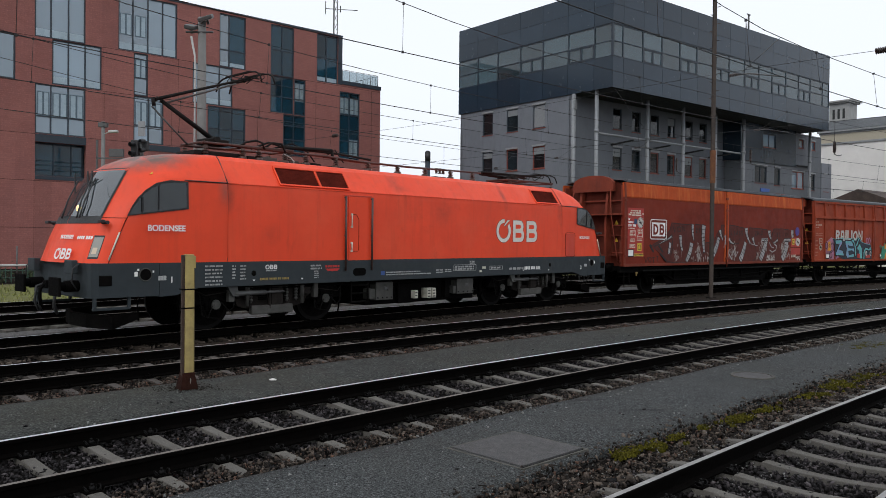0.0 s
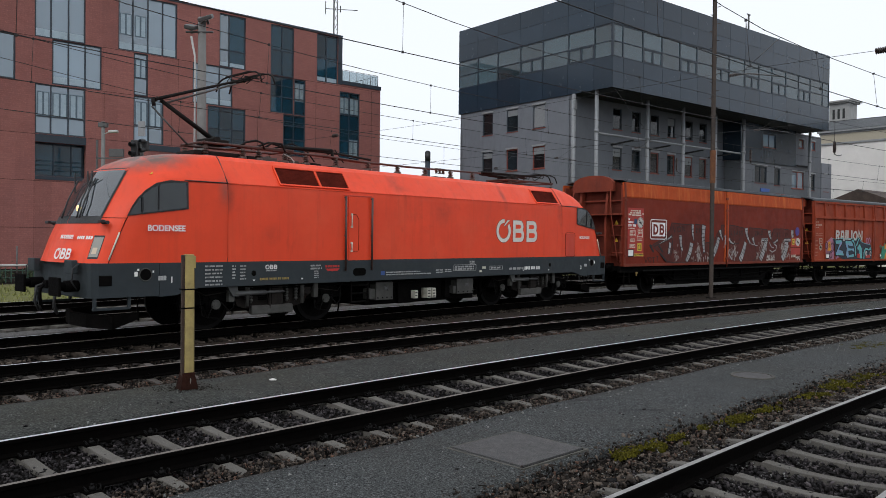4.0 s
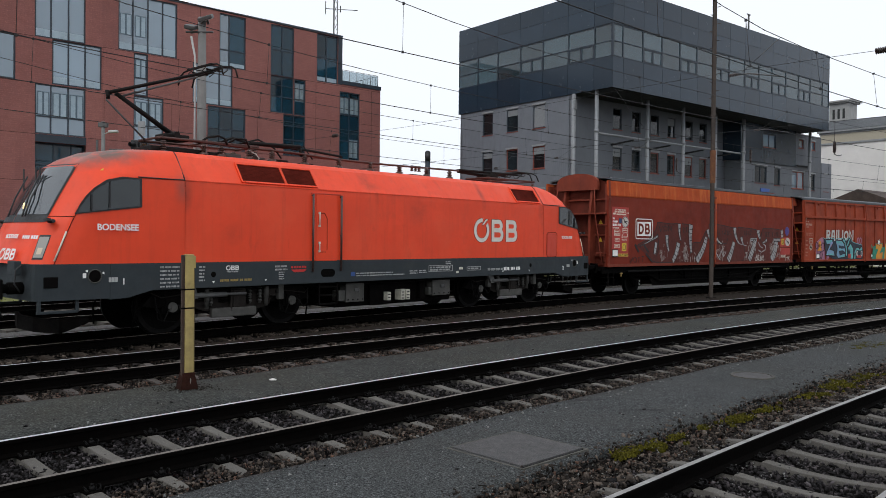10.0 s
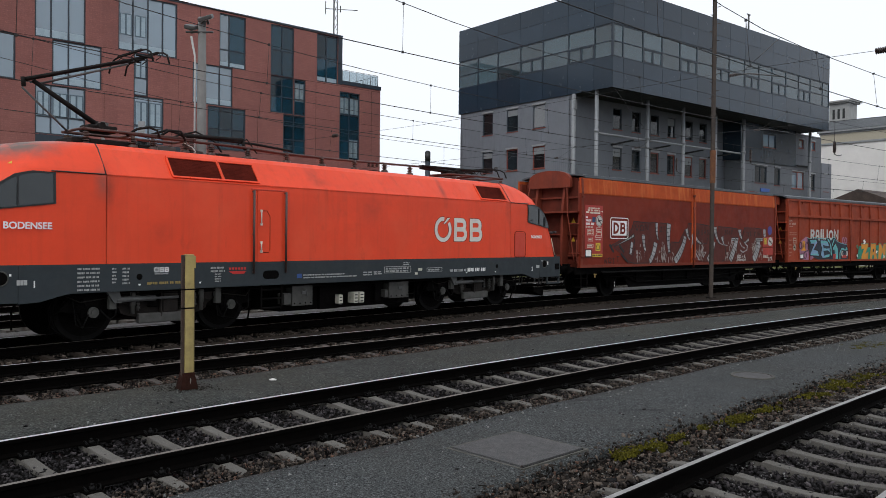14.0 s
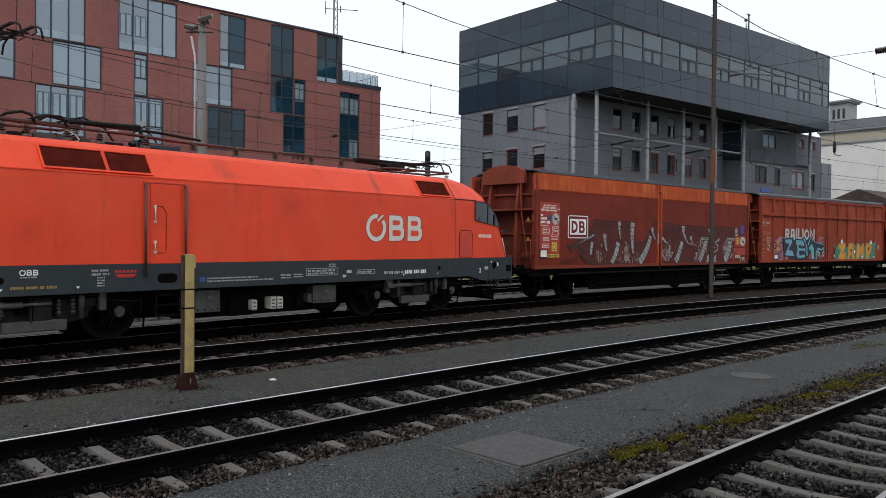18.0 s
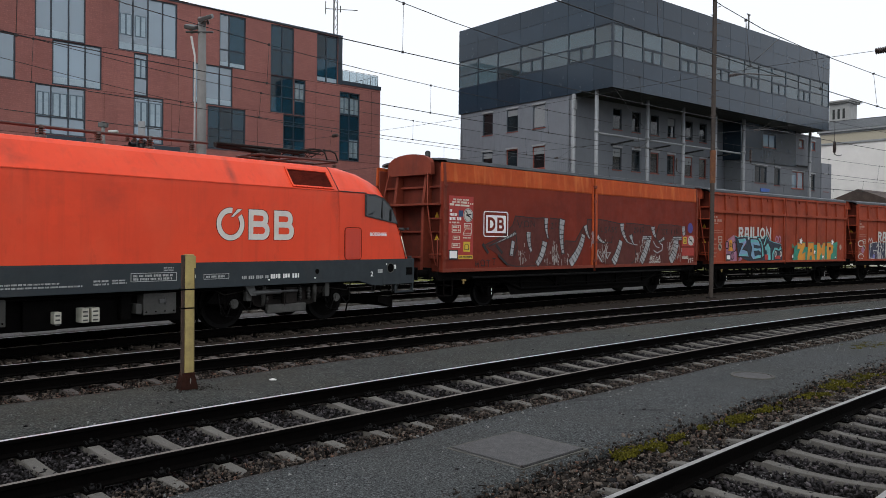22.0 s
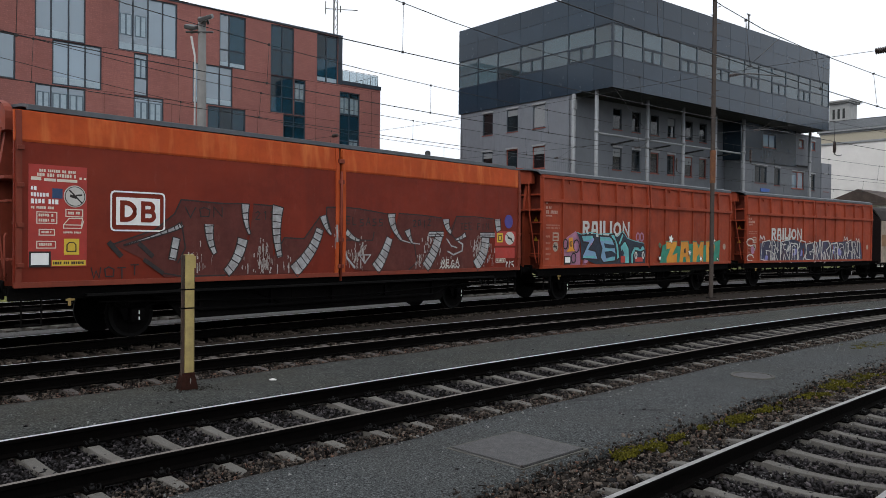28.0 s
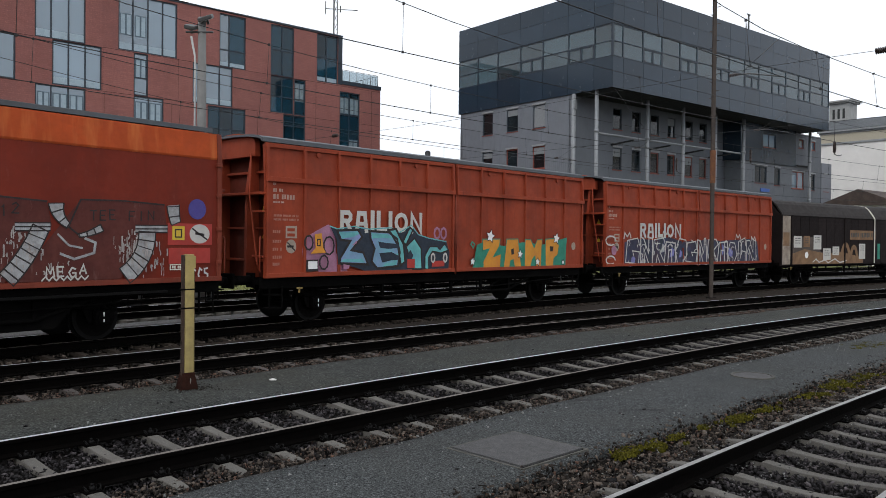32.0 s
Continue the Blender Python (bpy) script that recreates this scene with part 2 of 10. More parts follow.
def pipe(bm, pts, r, seg=6, mat=0):
    """A bent tube swept along points."""
    pts = [Vector(q) for q in pts]
    n, prev, ref = len(pts), None, None
    for i, q in enumerate(pts):
        d = (pts[min(i + 1, n - 1)] - pts[max(i - 1, 0)]).normalized()
        if ref is None:
            ref = d.orthogonal().normalized()
        a = (ref - d * ref.dot(d)).normalized()
        ref, b = a, d.cross(a)
        cur = [bm.verts.new(q + (a * math.cos(k * math.tau / seg) + b * math.sin(k * math.tau / seg)) * r) for k in range(seg)]
        if prev:
            for k in range(seg):
                f = bm.faces.new((prev[k], prev[(k + 1) % seg], cur[(k + 1) % seg], cur[k]))
                f.material_index, f.smooth = mat, True
        else:
            bm.faces.new(cur[::-1]).material_index = mat
        prev = cur
    bm.faces.new(prev).material_index = mat


def border(bm, x0, x1, z0, z1, w, y0, y1):
    """A rectangular frame in the xz plane as one closed body."""
    o, i = ((x0, z0), (x1, z0), (x1, z1), (x0, z1)), ((x0 + w, z0 + w), (x1 - w, z0 + w), (x1 - w, z1 - w), (x0 + w, z1 - w))
    v = [[bm.verts.new((x, y, z)) for x, z in loop] for loop in (o, i) for y in (y0, y1)]
    fs = []
    for k in range(4):
        j = (k + 1) % 4
        for a, b in ((0, 1), (3, 2), (2, 0), (1, 3)):
            fs.append(bm.faces.new((v[a][k], v[a][j], v[b][j], v[b][k])))
    bmesh.ops.recalc_face_normals(bm, faces=fs)


def prism(bm, outline, axis, lo, hi, mat=0):
    """A polygon (list of 2D points) extruded from lo to hi. axis y: points are (x, z); axis x: (y, z); axis z: (x, y)."""
    def put(p, q):
        return {"y": (p[0], q, p[1]), "x": (q, p[0], p[1]), "z": (p[0], p[1], q)}[axis]
    a = [bm.verts.new(put(p, lo)) for p in outline]
    b = [bm.verts.new(put(p, hi)) for p in outline]
    fs = []
    try:
        fs.append(bm.faces.new(a))
        fs.append(bm.faces.new(b[::-1]))
    except ValueError:
        pass
    for i in range(len(a)):
        j = (i + 1) % len(a)
        fs.append(bm.faces.new((a[j], a[i], b[i], b[j])))
    for f in fs:
        f.material_index = mat
    bmesh.ops.recalc_face_normals(bm, faces=fs)
    return fs


def words(text, height, name="lettering", depth=0.004, bold=0.0, squeeze=1.0):
    """Lettering as a mesh in the xz plane, cap height given, facing -y, centred; built-in font."""
    c = bpy.data.curves.new(name, "FONT")
    c.body, c.align_x, c.align_y = text, "CENTER", "CENTER"
    c.size, c.extrude, c.offset = height / 0.69, depth / 2, bold
    tmp = new(name, c)
    me = bpy.data.meshes.new_from_object(tmp.evaluated_get(bpy.context.evaluated_depsgraph_get()))
    bpy.data.objects.remove(tmp)
    bpy.data.curves.remove(c)
    me.transform(Matrix.Rotation(radians(90), 4, "X") @ Matrix.Diagonal((squeeze, 1, 1, 1)))
    return me


def lettering(text, height, material, parent, x, y, z, rx=0, rz=0, bold=0.0, squeeze=1.0, name="lettering", label=""):
    me = words(text, height, name, 0.004, bold, squeeze)
    me.materials.append(material)
    ob = shared(name, me, parent, pose(x, y, z, rx, 0, rz))
    if label:
        ob["label"] = label
    return ob


# ---------------------------------------------------------------- the tracks: arcs of one sweeping curve
# name: distance ahead on the axis, heading from the axis (radians), curvature (1/m)
TRACKS = {"A": (3.679, 0.7543, 0.005836), "B": (11.073, 0.7800, 0.005024), "C": (17.83, 0.8098, 0.004756),
          "D": (24.035, 0.7576, 0.005644), "E": (31.6, 0.7576, 0.005644), "F": (38.0, 0.7576, 0.005644)}
GROUND_Z = -0.17


def on_track(k, u, lat=0.0, z=0.0):
    """Point at arc length u on a track, lat metres towards the camera; and the heading there."""
    y0, a, c = TRACKS[k]
    th = a + c * u
    x = (math.cos(a) - math.cos(th)) / c
    y = y0 + (math.sin(th) - math.sin(a)) / c
    return Vector((x + lat * math.cos(th), y - lat * math.sin(th), z)), th


def vehicle_pose(u, pivots, z=0.0):
    """Pose of a vehicle whose bogie pivots or axles stand on the train's track."""
    a, _ = on_track("D", u - pivots / 2, 0, z)
    b, _ = on_track("D", u + pivots / 2, 0, z)
    d = (b - a).normalized()
    c, _ = on_track("D", u, 0, z)
    return Matrix.Translation((a + b) * 0.5 * 0.5 + c * 0.5) @ Matrix.Rotation(math.atan2(d.y, d.x), 4, "Z")


RAIL_PROFILE = [(-0.027, 0), (0.027, 0), (0.036, -0.008), (0.036, -0.035), (0.01, -0.05), (0.01, -0.135), (0.07, -0.155), (0.07, -0.172), (-0.07, -0.172), (-0.07, -0.155), (-0.01, -0.135), (-0.01, -0.05), (-0.036, -0.035), (-0.036, -0.008)]
RANGE = {"A": (-16, 60), "B": (-22, 110), "C": (-40, 130), "D": (-75, 140), "E": (-75, 140), "F": (-75, 140)}


def rail(k, lat, head):
    bm = bmesh.new()
    lo, hi = RANGE[k]
    n = int((hi - lo) / 1.5)
    prev = None
    for i in range(n + 1):
        u = lo + (hi - lo) * i / n
        ring = [bm.verts.new(on_track(k, u, lat + a, z)[0]) for a, z in RAIL_PROFILE]
        if prev:
            for j in range(14):
                f = bm.faces.new((prev[j], prev[(j + 1) % 14], ring[(j + 1) % 14], ring[j]))
                f.material_index = 1 if j == 0 else 0
        prev = ring
    bmesh.ops.recalc_face_normals(bm, faces=bm.faces[:])
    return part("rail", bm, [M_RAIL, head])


def plate(name, k1, lat1, k2, lat2, z, material, lo, hi, step=1.0, thick=0.12, rough_edge=0.0):
    """A strip of paving between two tracks, with ragged edges."""
    bm = bmesh.new()
    n = max(2, int((hi - lo) / step))
    prev = None
    for i in range(n + 1):
        u = lo + (hi - lo) * i / n
        j1 = rough_edge * noise.noise((u * 1.7, 3.1, lat1))
        j2 = rough_edge * noise.noise((u * 1.3, 7.7, lat2))
        a, b = on_track(k1, u, lat1 + j1, z)[0], on_track(k2, u, lat2 + j2, z)[0]
        row = [bm.verts.new(a - Vector((0, 0, thick)))]
        for q in range(9):
            v = a.lerp(b, q / 8)
            v.z += 0.012 * noise.noise((v.x * 0.35, v.y * 0.35, 1.0)) + (0.006 if 0 < q < 8 else -0.012)
            row.append(bm.verts.new(v))
        row.append(bm.verts.new(b - Vector((0, 0, thick))))
        if prev:
            for q in range(10):
                bm.faces.new((prev[q], prev[q + 1], row[q + 1], row[q]))
        prev = row
    bmesh.ops.recalc_face_normals(bm, faces=bm.faces[:])
    ob = part(name, bm, material, smooth=True)
    return ob


# the ground itself: one sheet of gravel under everything
bm = bmesh.new()
vs = [bm.verts.new((x, y, -0.29)) for x, y in ((-900, -900), (900, -900), (900, 900), (-900, 900))]
bm.faces.new(vs)
tagged(part("ground", bm, M_BALLAST), "dark gravel ground under the station tracks", "ground", kind="structure")
M_PATH = shader("grey_brown_gravel_path", (0.025, 0.02, 0.016), 0.95, spec=0.1, speck=0.6, speck_scale=50, vary=0.35, scale=2.0, bump=0.9, bump_scale=55, dirt=(0.032, 0.023, 0.016), dirt_amount=0.4, dirt_scale=0.8)
M_GRIT = shader("pale_grit", (0.072, 0.069, 0.067), 0.95, vary=0.35, scale=3.0, bump=0.9, bump_scale=50, speck=0.5, speck_scale=25)
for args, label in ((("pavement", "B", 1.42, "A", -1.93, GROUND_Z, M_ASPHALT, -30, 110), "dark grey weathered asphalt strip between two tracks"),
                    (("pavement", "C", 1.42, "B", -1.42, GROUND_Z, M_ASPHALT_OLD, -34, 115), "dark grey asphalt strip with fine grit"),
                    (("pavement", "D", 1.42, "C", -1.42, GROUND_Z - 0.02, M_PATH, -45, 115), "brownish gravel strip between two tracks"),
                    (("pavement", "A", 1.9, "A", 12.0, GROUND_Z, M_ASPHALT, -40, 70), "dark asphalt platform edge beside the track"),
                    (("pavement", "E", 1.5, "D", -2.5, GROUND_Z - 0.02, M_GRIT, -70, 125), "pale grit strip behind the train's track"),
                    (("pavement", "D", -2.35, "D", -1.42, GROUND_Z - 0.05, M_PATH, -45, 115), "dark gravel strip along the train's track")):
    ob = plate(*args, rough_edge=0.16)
    tagged(ob, label, "pavement", kind="structure")

# ---------------------------------------------------------------- track: rails, sleepers, fastenings


def sleeper_mesh(clips):
    bm = bmesh.new()
    prev = None
    for lat, top, half in ((-1.28, -0.198, 0.055), (-1.18, -0.184, 0.061), (-0.95, -0.174, 0.064), (-0.55, -0.174, 0.064), (-0.42, -0.186, 0.064), (-0.2, -0.2, 0.062), (0, -0.203, 0.062),
                           (0.2, -0.2, 0.062), (0.42, -0.186, 0.064), (0.55, -0.174, 0.064), (0.95, -0.174, 0.064), (1.18, -0.184, 0.061), (1.28, -0.198, 0.055)):
        ring = [bm.verts.new(v) for v in ((-half - 0.012, lat, -0.34), (-half, lat, top - 0.006), (-half + 0.006, lat, top), (half - 0.006, lat, top), (half, lat, top - 0.006), (half + 0.012, lat, -0.34))]
        if prev:
            for j in range(5):
                bm.faces.new((prev[j], prev[j + 1], ring[j + 1], ring[j]))
        else:
            bm.faces.new(ring)
        prev = ring
    bm.faces.new(prev[::-1])
    for side in (-0.753, 0.753):
        box(bm, 0, side, -0.171, 0.135, 0.33, 0.016, 0.0, mat=1)
        if clips:
            for o in (-0.115, 0.115):
                clip(bm, side + o, 1)
    bmesh.ops.recalc_face_normals(bm, faces=bm.faces[:])
    me = bpy.data.meshes.new("sleeper")
    bm.to_mesh(me)
    bm.free()
    me.materials.append(M_SLEEPER)
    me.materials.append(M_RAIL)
    return me


def clip(bm, lat, mat=0):
    """Rail fastening: a bolt with its nut and washer, and the two loops of the spring clip beside it."""
    rod(bm, (0, lat, -0.165), (0, lat, -0.122), 0.024, 6, mat=mat)
    rod(bm, (0, lat, -0.124), (0, lat, -0.098), 0.012, 6, mat=mat)
    for e in (-0.055, 0.055):
        ring_pts = [(e * (1 + 0.25 * math.sin(q)), lat + 0.038 * math.cos(q), -0.142 + 0.024 * math.sin(q)) for q in (i * math.tau / 7 for i in range(8))]
        pipe(bm, ring_pts, 0.006, 4, mat=mat)


def clip_mesh():
    bm = bmesh.new()
    clip(bm, 0.0)
    me = bpy.data.meshes.new("rail_clip")
    bm.to_mesh(me)
    bm.free()
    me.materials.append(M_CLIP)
    return me


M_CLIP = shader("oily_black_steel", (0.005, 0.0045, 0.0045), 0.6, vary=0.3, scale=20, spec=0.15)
CLIP = clip_mesh()
M_RAILGREY = shader("grey_rail_head", (0.3, 0.29, 0.28), 0.6, 0.7, vary=0.2, scale=5, dirt=(0.12, 0.1, 0.09), dirt_amount=0.4, dirt_scale=3)
SLEEPER, SLEEPER_BARE = sleeper_mesh(True), sleeper_mesh(False)
SLEEPER_BROWN = SLEEPER.copy()
SLEEPER_OILY = SLEEPER.copy()
SLEEPER_OILY.materials[0] = shader("oily_concrete", (0.085, 0.075, 0.069), 0.95, spec=0.1, vary=0.2, scale=8, dirt=(0.04, 0.032, 0.028), dirt_amount=0.4, dirt_scale=3, piece=0.3)
SLEEPER_BROWN.materials[0] = shader("rust_stained_concrete", (0.048, 0.038, 0.031), 0.95, spec=0.08, vary=0.2, scale=8, dirt=(0.035, 0.025, 0.019), dirt_amount=0.5, dirt_scale=2.5, piece=0.3)
STEP = {"A": 0.622, "B": 0.636, "C": 0.621, "D": 0.62}


def track(k, lo, hi, label):
    t = thing("railway_track", label, "railway track", group="station tracks", kind="structure")
    for lat, head in ((-0.753, M_RAILGREY if k == 'A' else M_RAILTOP), (0.753, M_RAILGREY if k == 'A' else M_RAILDULL)):
        rail(k, lat, head).parent = t
    rnd = random.Random(ord(k))
    u = lo
    while u < hi:
        c, th = on_track(k, u)
        near = k in "AB" and u < 18
        form = SLEEPER_BARE if near else {"C": SLEEPER_OILY, "D": SLEEPER_BROWN}.get(k, SLEEPER)
        sl = shared("sleeper", form, t, Matrix.Translation((c.x, c.y, rnd.uniform(-0.008, 0.0))) @ Matrix.Rotation(math.pi / 2 - th + rnd.uniform(-0.012, 0.012), 4, "Z"))
        if near:
            for lat in (-0.868, -0.638, 0.638, 0.868):
                shared("rail_clip", CLIP, sl, Matrix.Translation((0, lat, 0)))
        u += STEP[k]
    return t


track("A", 4.04 - 0.622 * 20, 40, "curved railway track with concrete sleepers in loose ballast")
track("B", -4.6 - 0.636 * 17, 100, "railway track with polished rails on pale concrete sleepers")
track("C", -9.1 - 0.621 * 28, 110, "railway track on concrete sleepers with rusty fastenings")
track("D", -40, 95, "railway track under the train, rails dark with rust")
for k in "EF":
    bm = bmesh.new()
    t = thing("railway_track", "far railway track with rusty rails behind the train", "railway track", group="station tracks", kind="structure")
    for lat, head in ((-0.753, M_RAILTOP), (0.753, M_RAILDULL)):
        rail(k, lat, head).parent = t
    u = -60
    while u < 100:
        c, th = on_track(k, u)
        box(bm, 0, 0, -0.24, 0.2, 2.5, 0.13, m=Matrix.Translation((c.x, c.y, 0)) @ Matrix.Rotation(math.pi / 2 - th, 4, "Z"))
        u += 0.6
    tagged(part("sleepers", bm, M_SLEEPER, t), kind="stuff")


# ---------------------------------------------------------------- loose stuff on the ground, each patch one object
def scatter(name, rows, material, kind_label, category, seed, flat=1.0):
    """rows: track, lat range, u range, number, size range, z. Small faceted pebbles."""
    rng = np.random.default_rng(seed)
    cube = np.array([(-1, -1, -1), (1, -1, -1), (1, 1, -1), (-1, 1, -1), (-1, -1, 1), (1, -1, 1), (1, 1, 1), (-1, 1, 1)], float) * 0.5
    quads = np.array([(0, 3, 2, 1), (4, 5, 6, 7), (0, 1, 5, 4), (1, 2, 6, 5), (2, 3, 7, 6), (3, 0, 4, 7)])
    V = []
    for k, lat0, lat1, u0, u1, n, s0, s1, z in rows:
        y0, a, c = TRACKS[k]
        u, lat = rng.uniform(u0, u1, n), rng.uniform(lat0, lat1, n)
        th = a + c * u
        px = (math.cos(a) - np.cos(th)) / c + lat * np.cos(th)
        py = y0 + (np.sin(th) - math.sin(a)) / c - lat * np.sin(th)
        size = rng.uniform(s0, s1, n)
        v = cube[None] * np.where(rng.random((n, 8, 1)) < 0.3, 0.45, 1.0) + rng.uniform(-0.26, 0.26, (n, 8, 3))
        v = v * (size[:, None, None] * rng.uniform(0.55, 1.5, (n, 1, 3))) * np.array((1, 1, flat))
        ax, az = rng.uniform(0, 6.3, n), rng.uniform(0, 6.3, n)
        ca, sa, cz, sz = np.cos(ax)[:, None], np.sin(ax)[:, None], np.cos(az)[:, None], np.sin(az)[:, None]
        x, y, zz = v[..., 0], v[..., 1] * ca - v[..., 2] * sa, v[..., 1] * sa + v[..., 2] * ca
        x, y = x * cz - y * sz, x * sz + y * cz
        V.append(np.stack([x + px[:, None], y + py[:, None], zz + z + rng.uniform(-0.02, 0.012, n)[:, None]], -1).reshape(-1, 3))
    V = np.concatenate(V)
    n = len(V) // 8
    F = (quads[None] + 8 * np.arange(n)[:, None, None]).reshape(-1, 4)
    me = bpy.data.meshes.new(name)
    me.vertices.add(len(V))
    me.vertices.foreach_set("co", V.ravel())
    me.loops.add(F.size)
    me.loops.foreach_set("vertex_index", F.ravel().astype(np.int32))
    me.polygons.add(len(F))
    me.polygons.foreach_set("loop_start", np.arange(0, F.size, 4, dtype=np.int32))
    me.update(calc_edges=True)
    me.materials.append(material)
    return tagged(new(name, me), kind_label, category, kind="stuff")


def islands(m, amount, few=0.0):
    """Gives every loose pebble of a joined mesh its own brightness."""
    t = m.node_tree
    b = t.nodes["Principled BSDF"]
    src = b.inputs["Base Color"].links[0].from_socket
    g = t.nodes.new("ShaderNodeNewGeometry")
    r = t.nodes.new("ShaderNodeMapRange")
    r.inputs["To Min"].default_value, r.inputs["To Max"].default_value = max(0.12, 1 - amount), 1 + amount * 1.5
    h = t.nodes.new("ShaderNodeHueSaturation")
    src_r = g.outputs["Random Per Island"]
    if few:
        pw = t.nodes.new("ShaderNodeMath")
        pw.operation = "POWER"
        pw.inputs[1].default_value = few
        t.links.new(src_r, pw.inputs[0])
        src_r = pw.outputs[0]
        r.inputs["To Min"].default_value, r.inputs["To Max"].default_value = 0.3, 1 + amount * 2.6
    t.links.new(src_r, r.inputs["Value"])
    t.links.new(r.outputs[0], h.inputs["Value"])
    t.links.new(src, h.inputs["Color"])
    t.links.new(h.outputs[0], b.inputs["Base Color"])
    return m


M_BED = shader("stony_bed", (0.009, 0.008, 0.0075), 0.95, vary=0.5, scale=20, bump=1.0, bump_scale=45, spec=0.03, speck=0.7, speck_scale=30)
for k, lo, hi in (("A", -14, 50), ("B", -20, 100), ("C", -36, 110), ("D", -45, 115)):
    tagged(plate("ballast_bed", k, 1.45 if k != "A" else 1.95, k, -1.45 if k != "A" else -2.15, -0.264, M_BED, lo, hi, 1.0, 0.05, 0.0), "bed of dark crushed stone under a track", "ballast", kind="structure")
M_STONE_BROWN = shader("brown_stained_ballast_stone", (0.034, 0.027, 0.022), 0.9, vary=0.4, scale=14, spec=0.15, bump=0.4, bump_scale=60)
islands(M_STONE, 0.9, 3.2)
islands(M_STONE_BROWN, 1.0, 2.4)
islands(M_LEAF, 0.6)
islands(M_MOSS, 0.5)
scatter("ballast", [("A", -1.35, 1.5, -7, 14, 40000, 0.019, 0.038, -0.232), ("A", -1.3, 1.3, 14, 36, 8000, 0.035, 0.055, -0.25)], M_STONE, "dark grey crushed stone ballast between the sleepers", "ballast", 1, 0.6)
scatter("ballast", [("A", -1.8, -1.2, -7, 20, 13000, 0.02, 0.05, -0.225), ("A", -2.15, -1.7, -7, 14, 2400, 0.012, 0.042, -0.18)], M_STONE_BROWN, "brown-grey crushed stone on the shoulder of the track", "ballast", 7, 0.6)
scatter("ballast", [("B", -1.45, 1.42, -15, 16, 42000, 0.018, 0.036, -0.226), ("B", -1.45, -0.95, -15, 16, 8000, 0.016, 0.034, -0.202), ("B", -1.4, 1.4, 16, 60, 12000, 0.035, 0.06, -0.262)],
        M_STONE, "dark ballast stones mixed with dead leaves", "ballast", 2, 0.6)
scatter("ballast", [("B", 0.95, 1.45, -15, 16, 11000, 0.016, 0.034, -0.2), ("C", 0.95, 1.5, -24, 20, 9000, 0.018, 0.036, -0.2), ("C", -1.5, -0.95, -24, 20, 6000, 0.02, 0.04, -0.2), ("C", -1.45, 1.4, -24, 30, 22000, 0.03, 0.05, -0.228), ("D", -1.5, 1.5, -36, 40, 16000, 0.035, 0.055, -0.215)],
        M_STONE_BROWN, "dark ballast stones of the tracks farther off", "ballast", 3, 0.6)
scatter("fallen_leaves", [("B", 1.02, 1.55, -14, 12, 3600, 0.01, 0.026, -0.205), ("C", 1.0, 1.5, -24, 20, 3800, 0.014, 0.032, -0.195),
                          ("A", -2.1, -1.3, -6, 15, 1100, 0.012, 0.03, -0.19), ("B", -0.6, 0.6, -14, 8, 260, 0.012, 0.03, -0.235)],
        M_LEAF, "withered brown leaves lying beside the sleepers", "leaves", 4, 0.35)
M_GRITLET = shader("grit", (0.1, 0.1, 0.095), 0.95, vary=0.3, scale=20)
islands(M_GRITLET, 0.7)
scatter("loose_grit", [("B", 1.5, 5.0, -10, 14, 5000, 0.005, 0.014, -0.166), ("C", 1.6, 3.8, -22, 20, 3000, 0.006, 0.018, -0.166), ("B", 1.4, 1.8, -12, 14, 700, 0.008, 0.025, -0.168), ("C", 3.3, 3.9, -22, 8, 400, 0.012, 0.035, -0.166)],
        M_GRITLET, "scattered pale grit on the asphalt", "grit", 5)
scatter("loose_stones", [("B", 1.5, 5.4, -8, 14, 260, 0.01, 0.03, -0.17), ("A", -2.5, -2.0, -5, 20, 420, 0.012, 0.03, -0.17), ("C", 2.6, 3.9, -22, 12, 260, 0.012, 0.045, -0.17)],
        M_STONE, "dark loose stones strayed onto the asphalt", "stones", 6, 0.6)


def moss(name, clumps, seed, label):
    """Low uneven cushions along a strip: track, lat, u, half length, half width, number of cushions."""
    rng = random.Random(seed)
    bm = bmesh.new()
    for k, lat, u, long_, wide, n in clumps:
        for _ in range(n):
            cu, cl = u + long_ * rng.gauss(0, 0.5), lat + wide * rng.gauss(0, 0.5)
            rad = rng.uniform(0.015, 0.06)
            for _ in range(int(rad * 520)):
                p, th = on_track(k, cu + rad * rng.gauss(0, 0.75), cl + rad * rng.gauss(0, 0.45), GROUND_Z - 0.02)
                w, h, t = rng.uniform(0.006, 0.02), rng.uniform(0.008, 0.036), rng.uniform(0, 3.14)
                q = [bm.verts.new((p.x + w * math.cos(t + i * 1.571) * rng.uniform(0.6, 1.3), p.y + w * math.sin(t + i * 1.571) * rng.uniform(0.6, 1.3), p.z)) for i in range(4)]
                q += [bm.verts.new((p.x + 0.5 * w * math.cos(t + i * 1.571), p.y + 0.5 * w * math.sin(t + i * 1.571), p.z + h * rng.uniform(0.8, 1.1))) for i in range(4)]
                for i in range(4):
                    bm.faces.new((q[i], q[(i + 1) % 4], q[4 + (i + 1) % 4], q[4 + i]))
                bm.faces.new(q[4:])
    return tagged(part(name, bm, M_MOSS), label, "moss", kind="stuff")


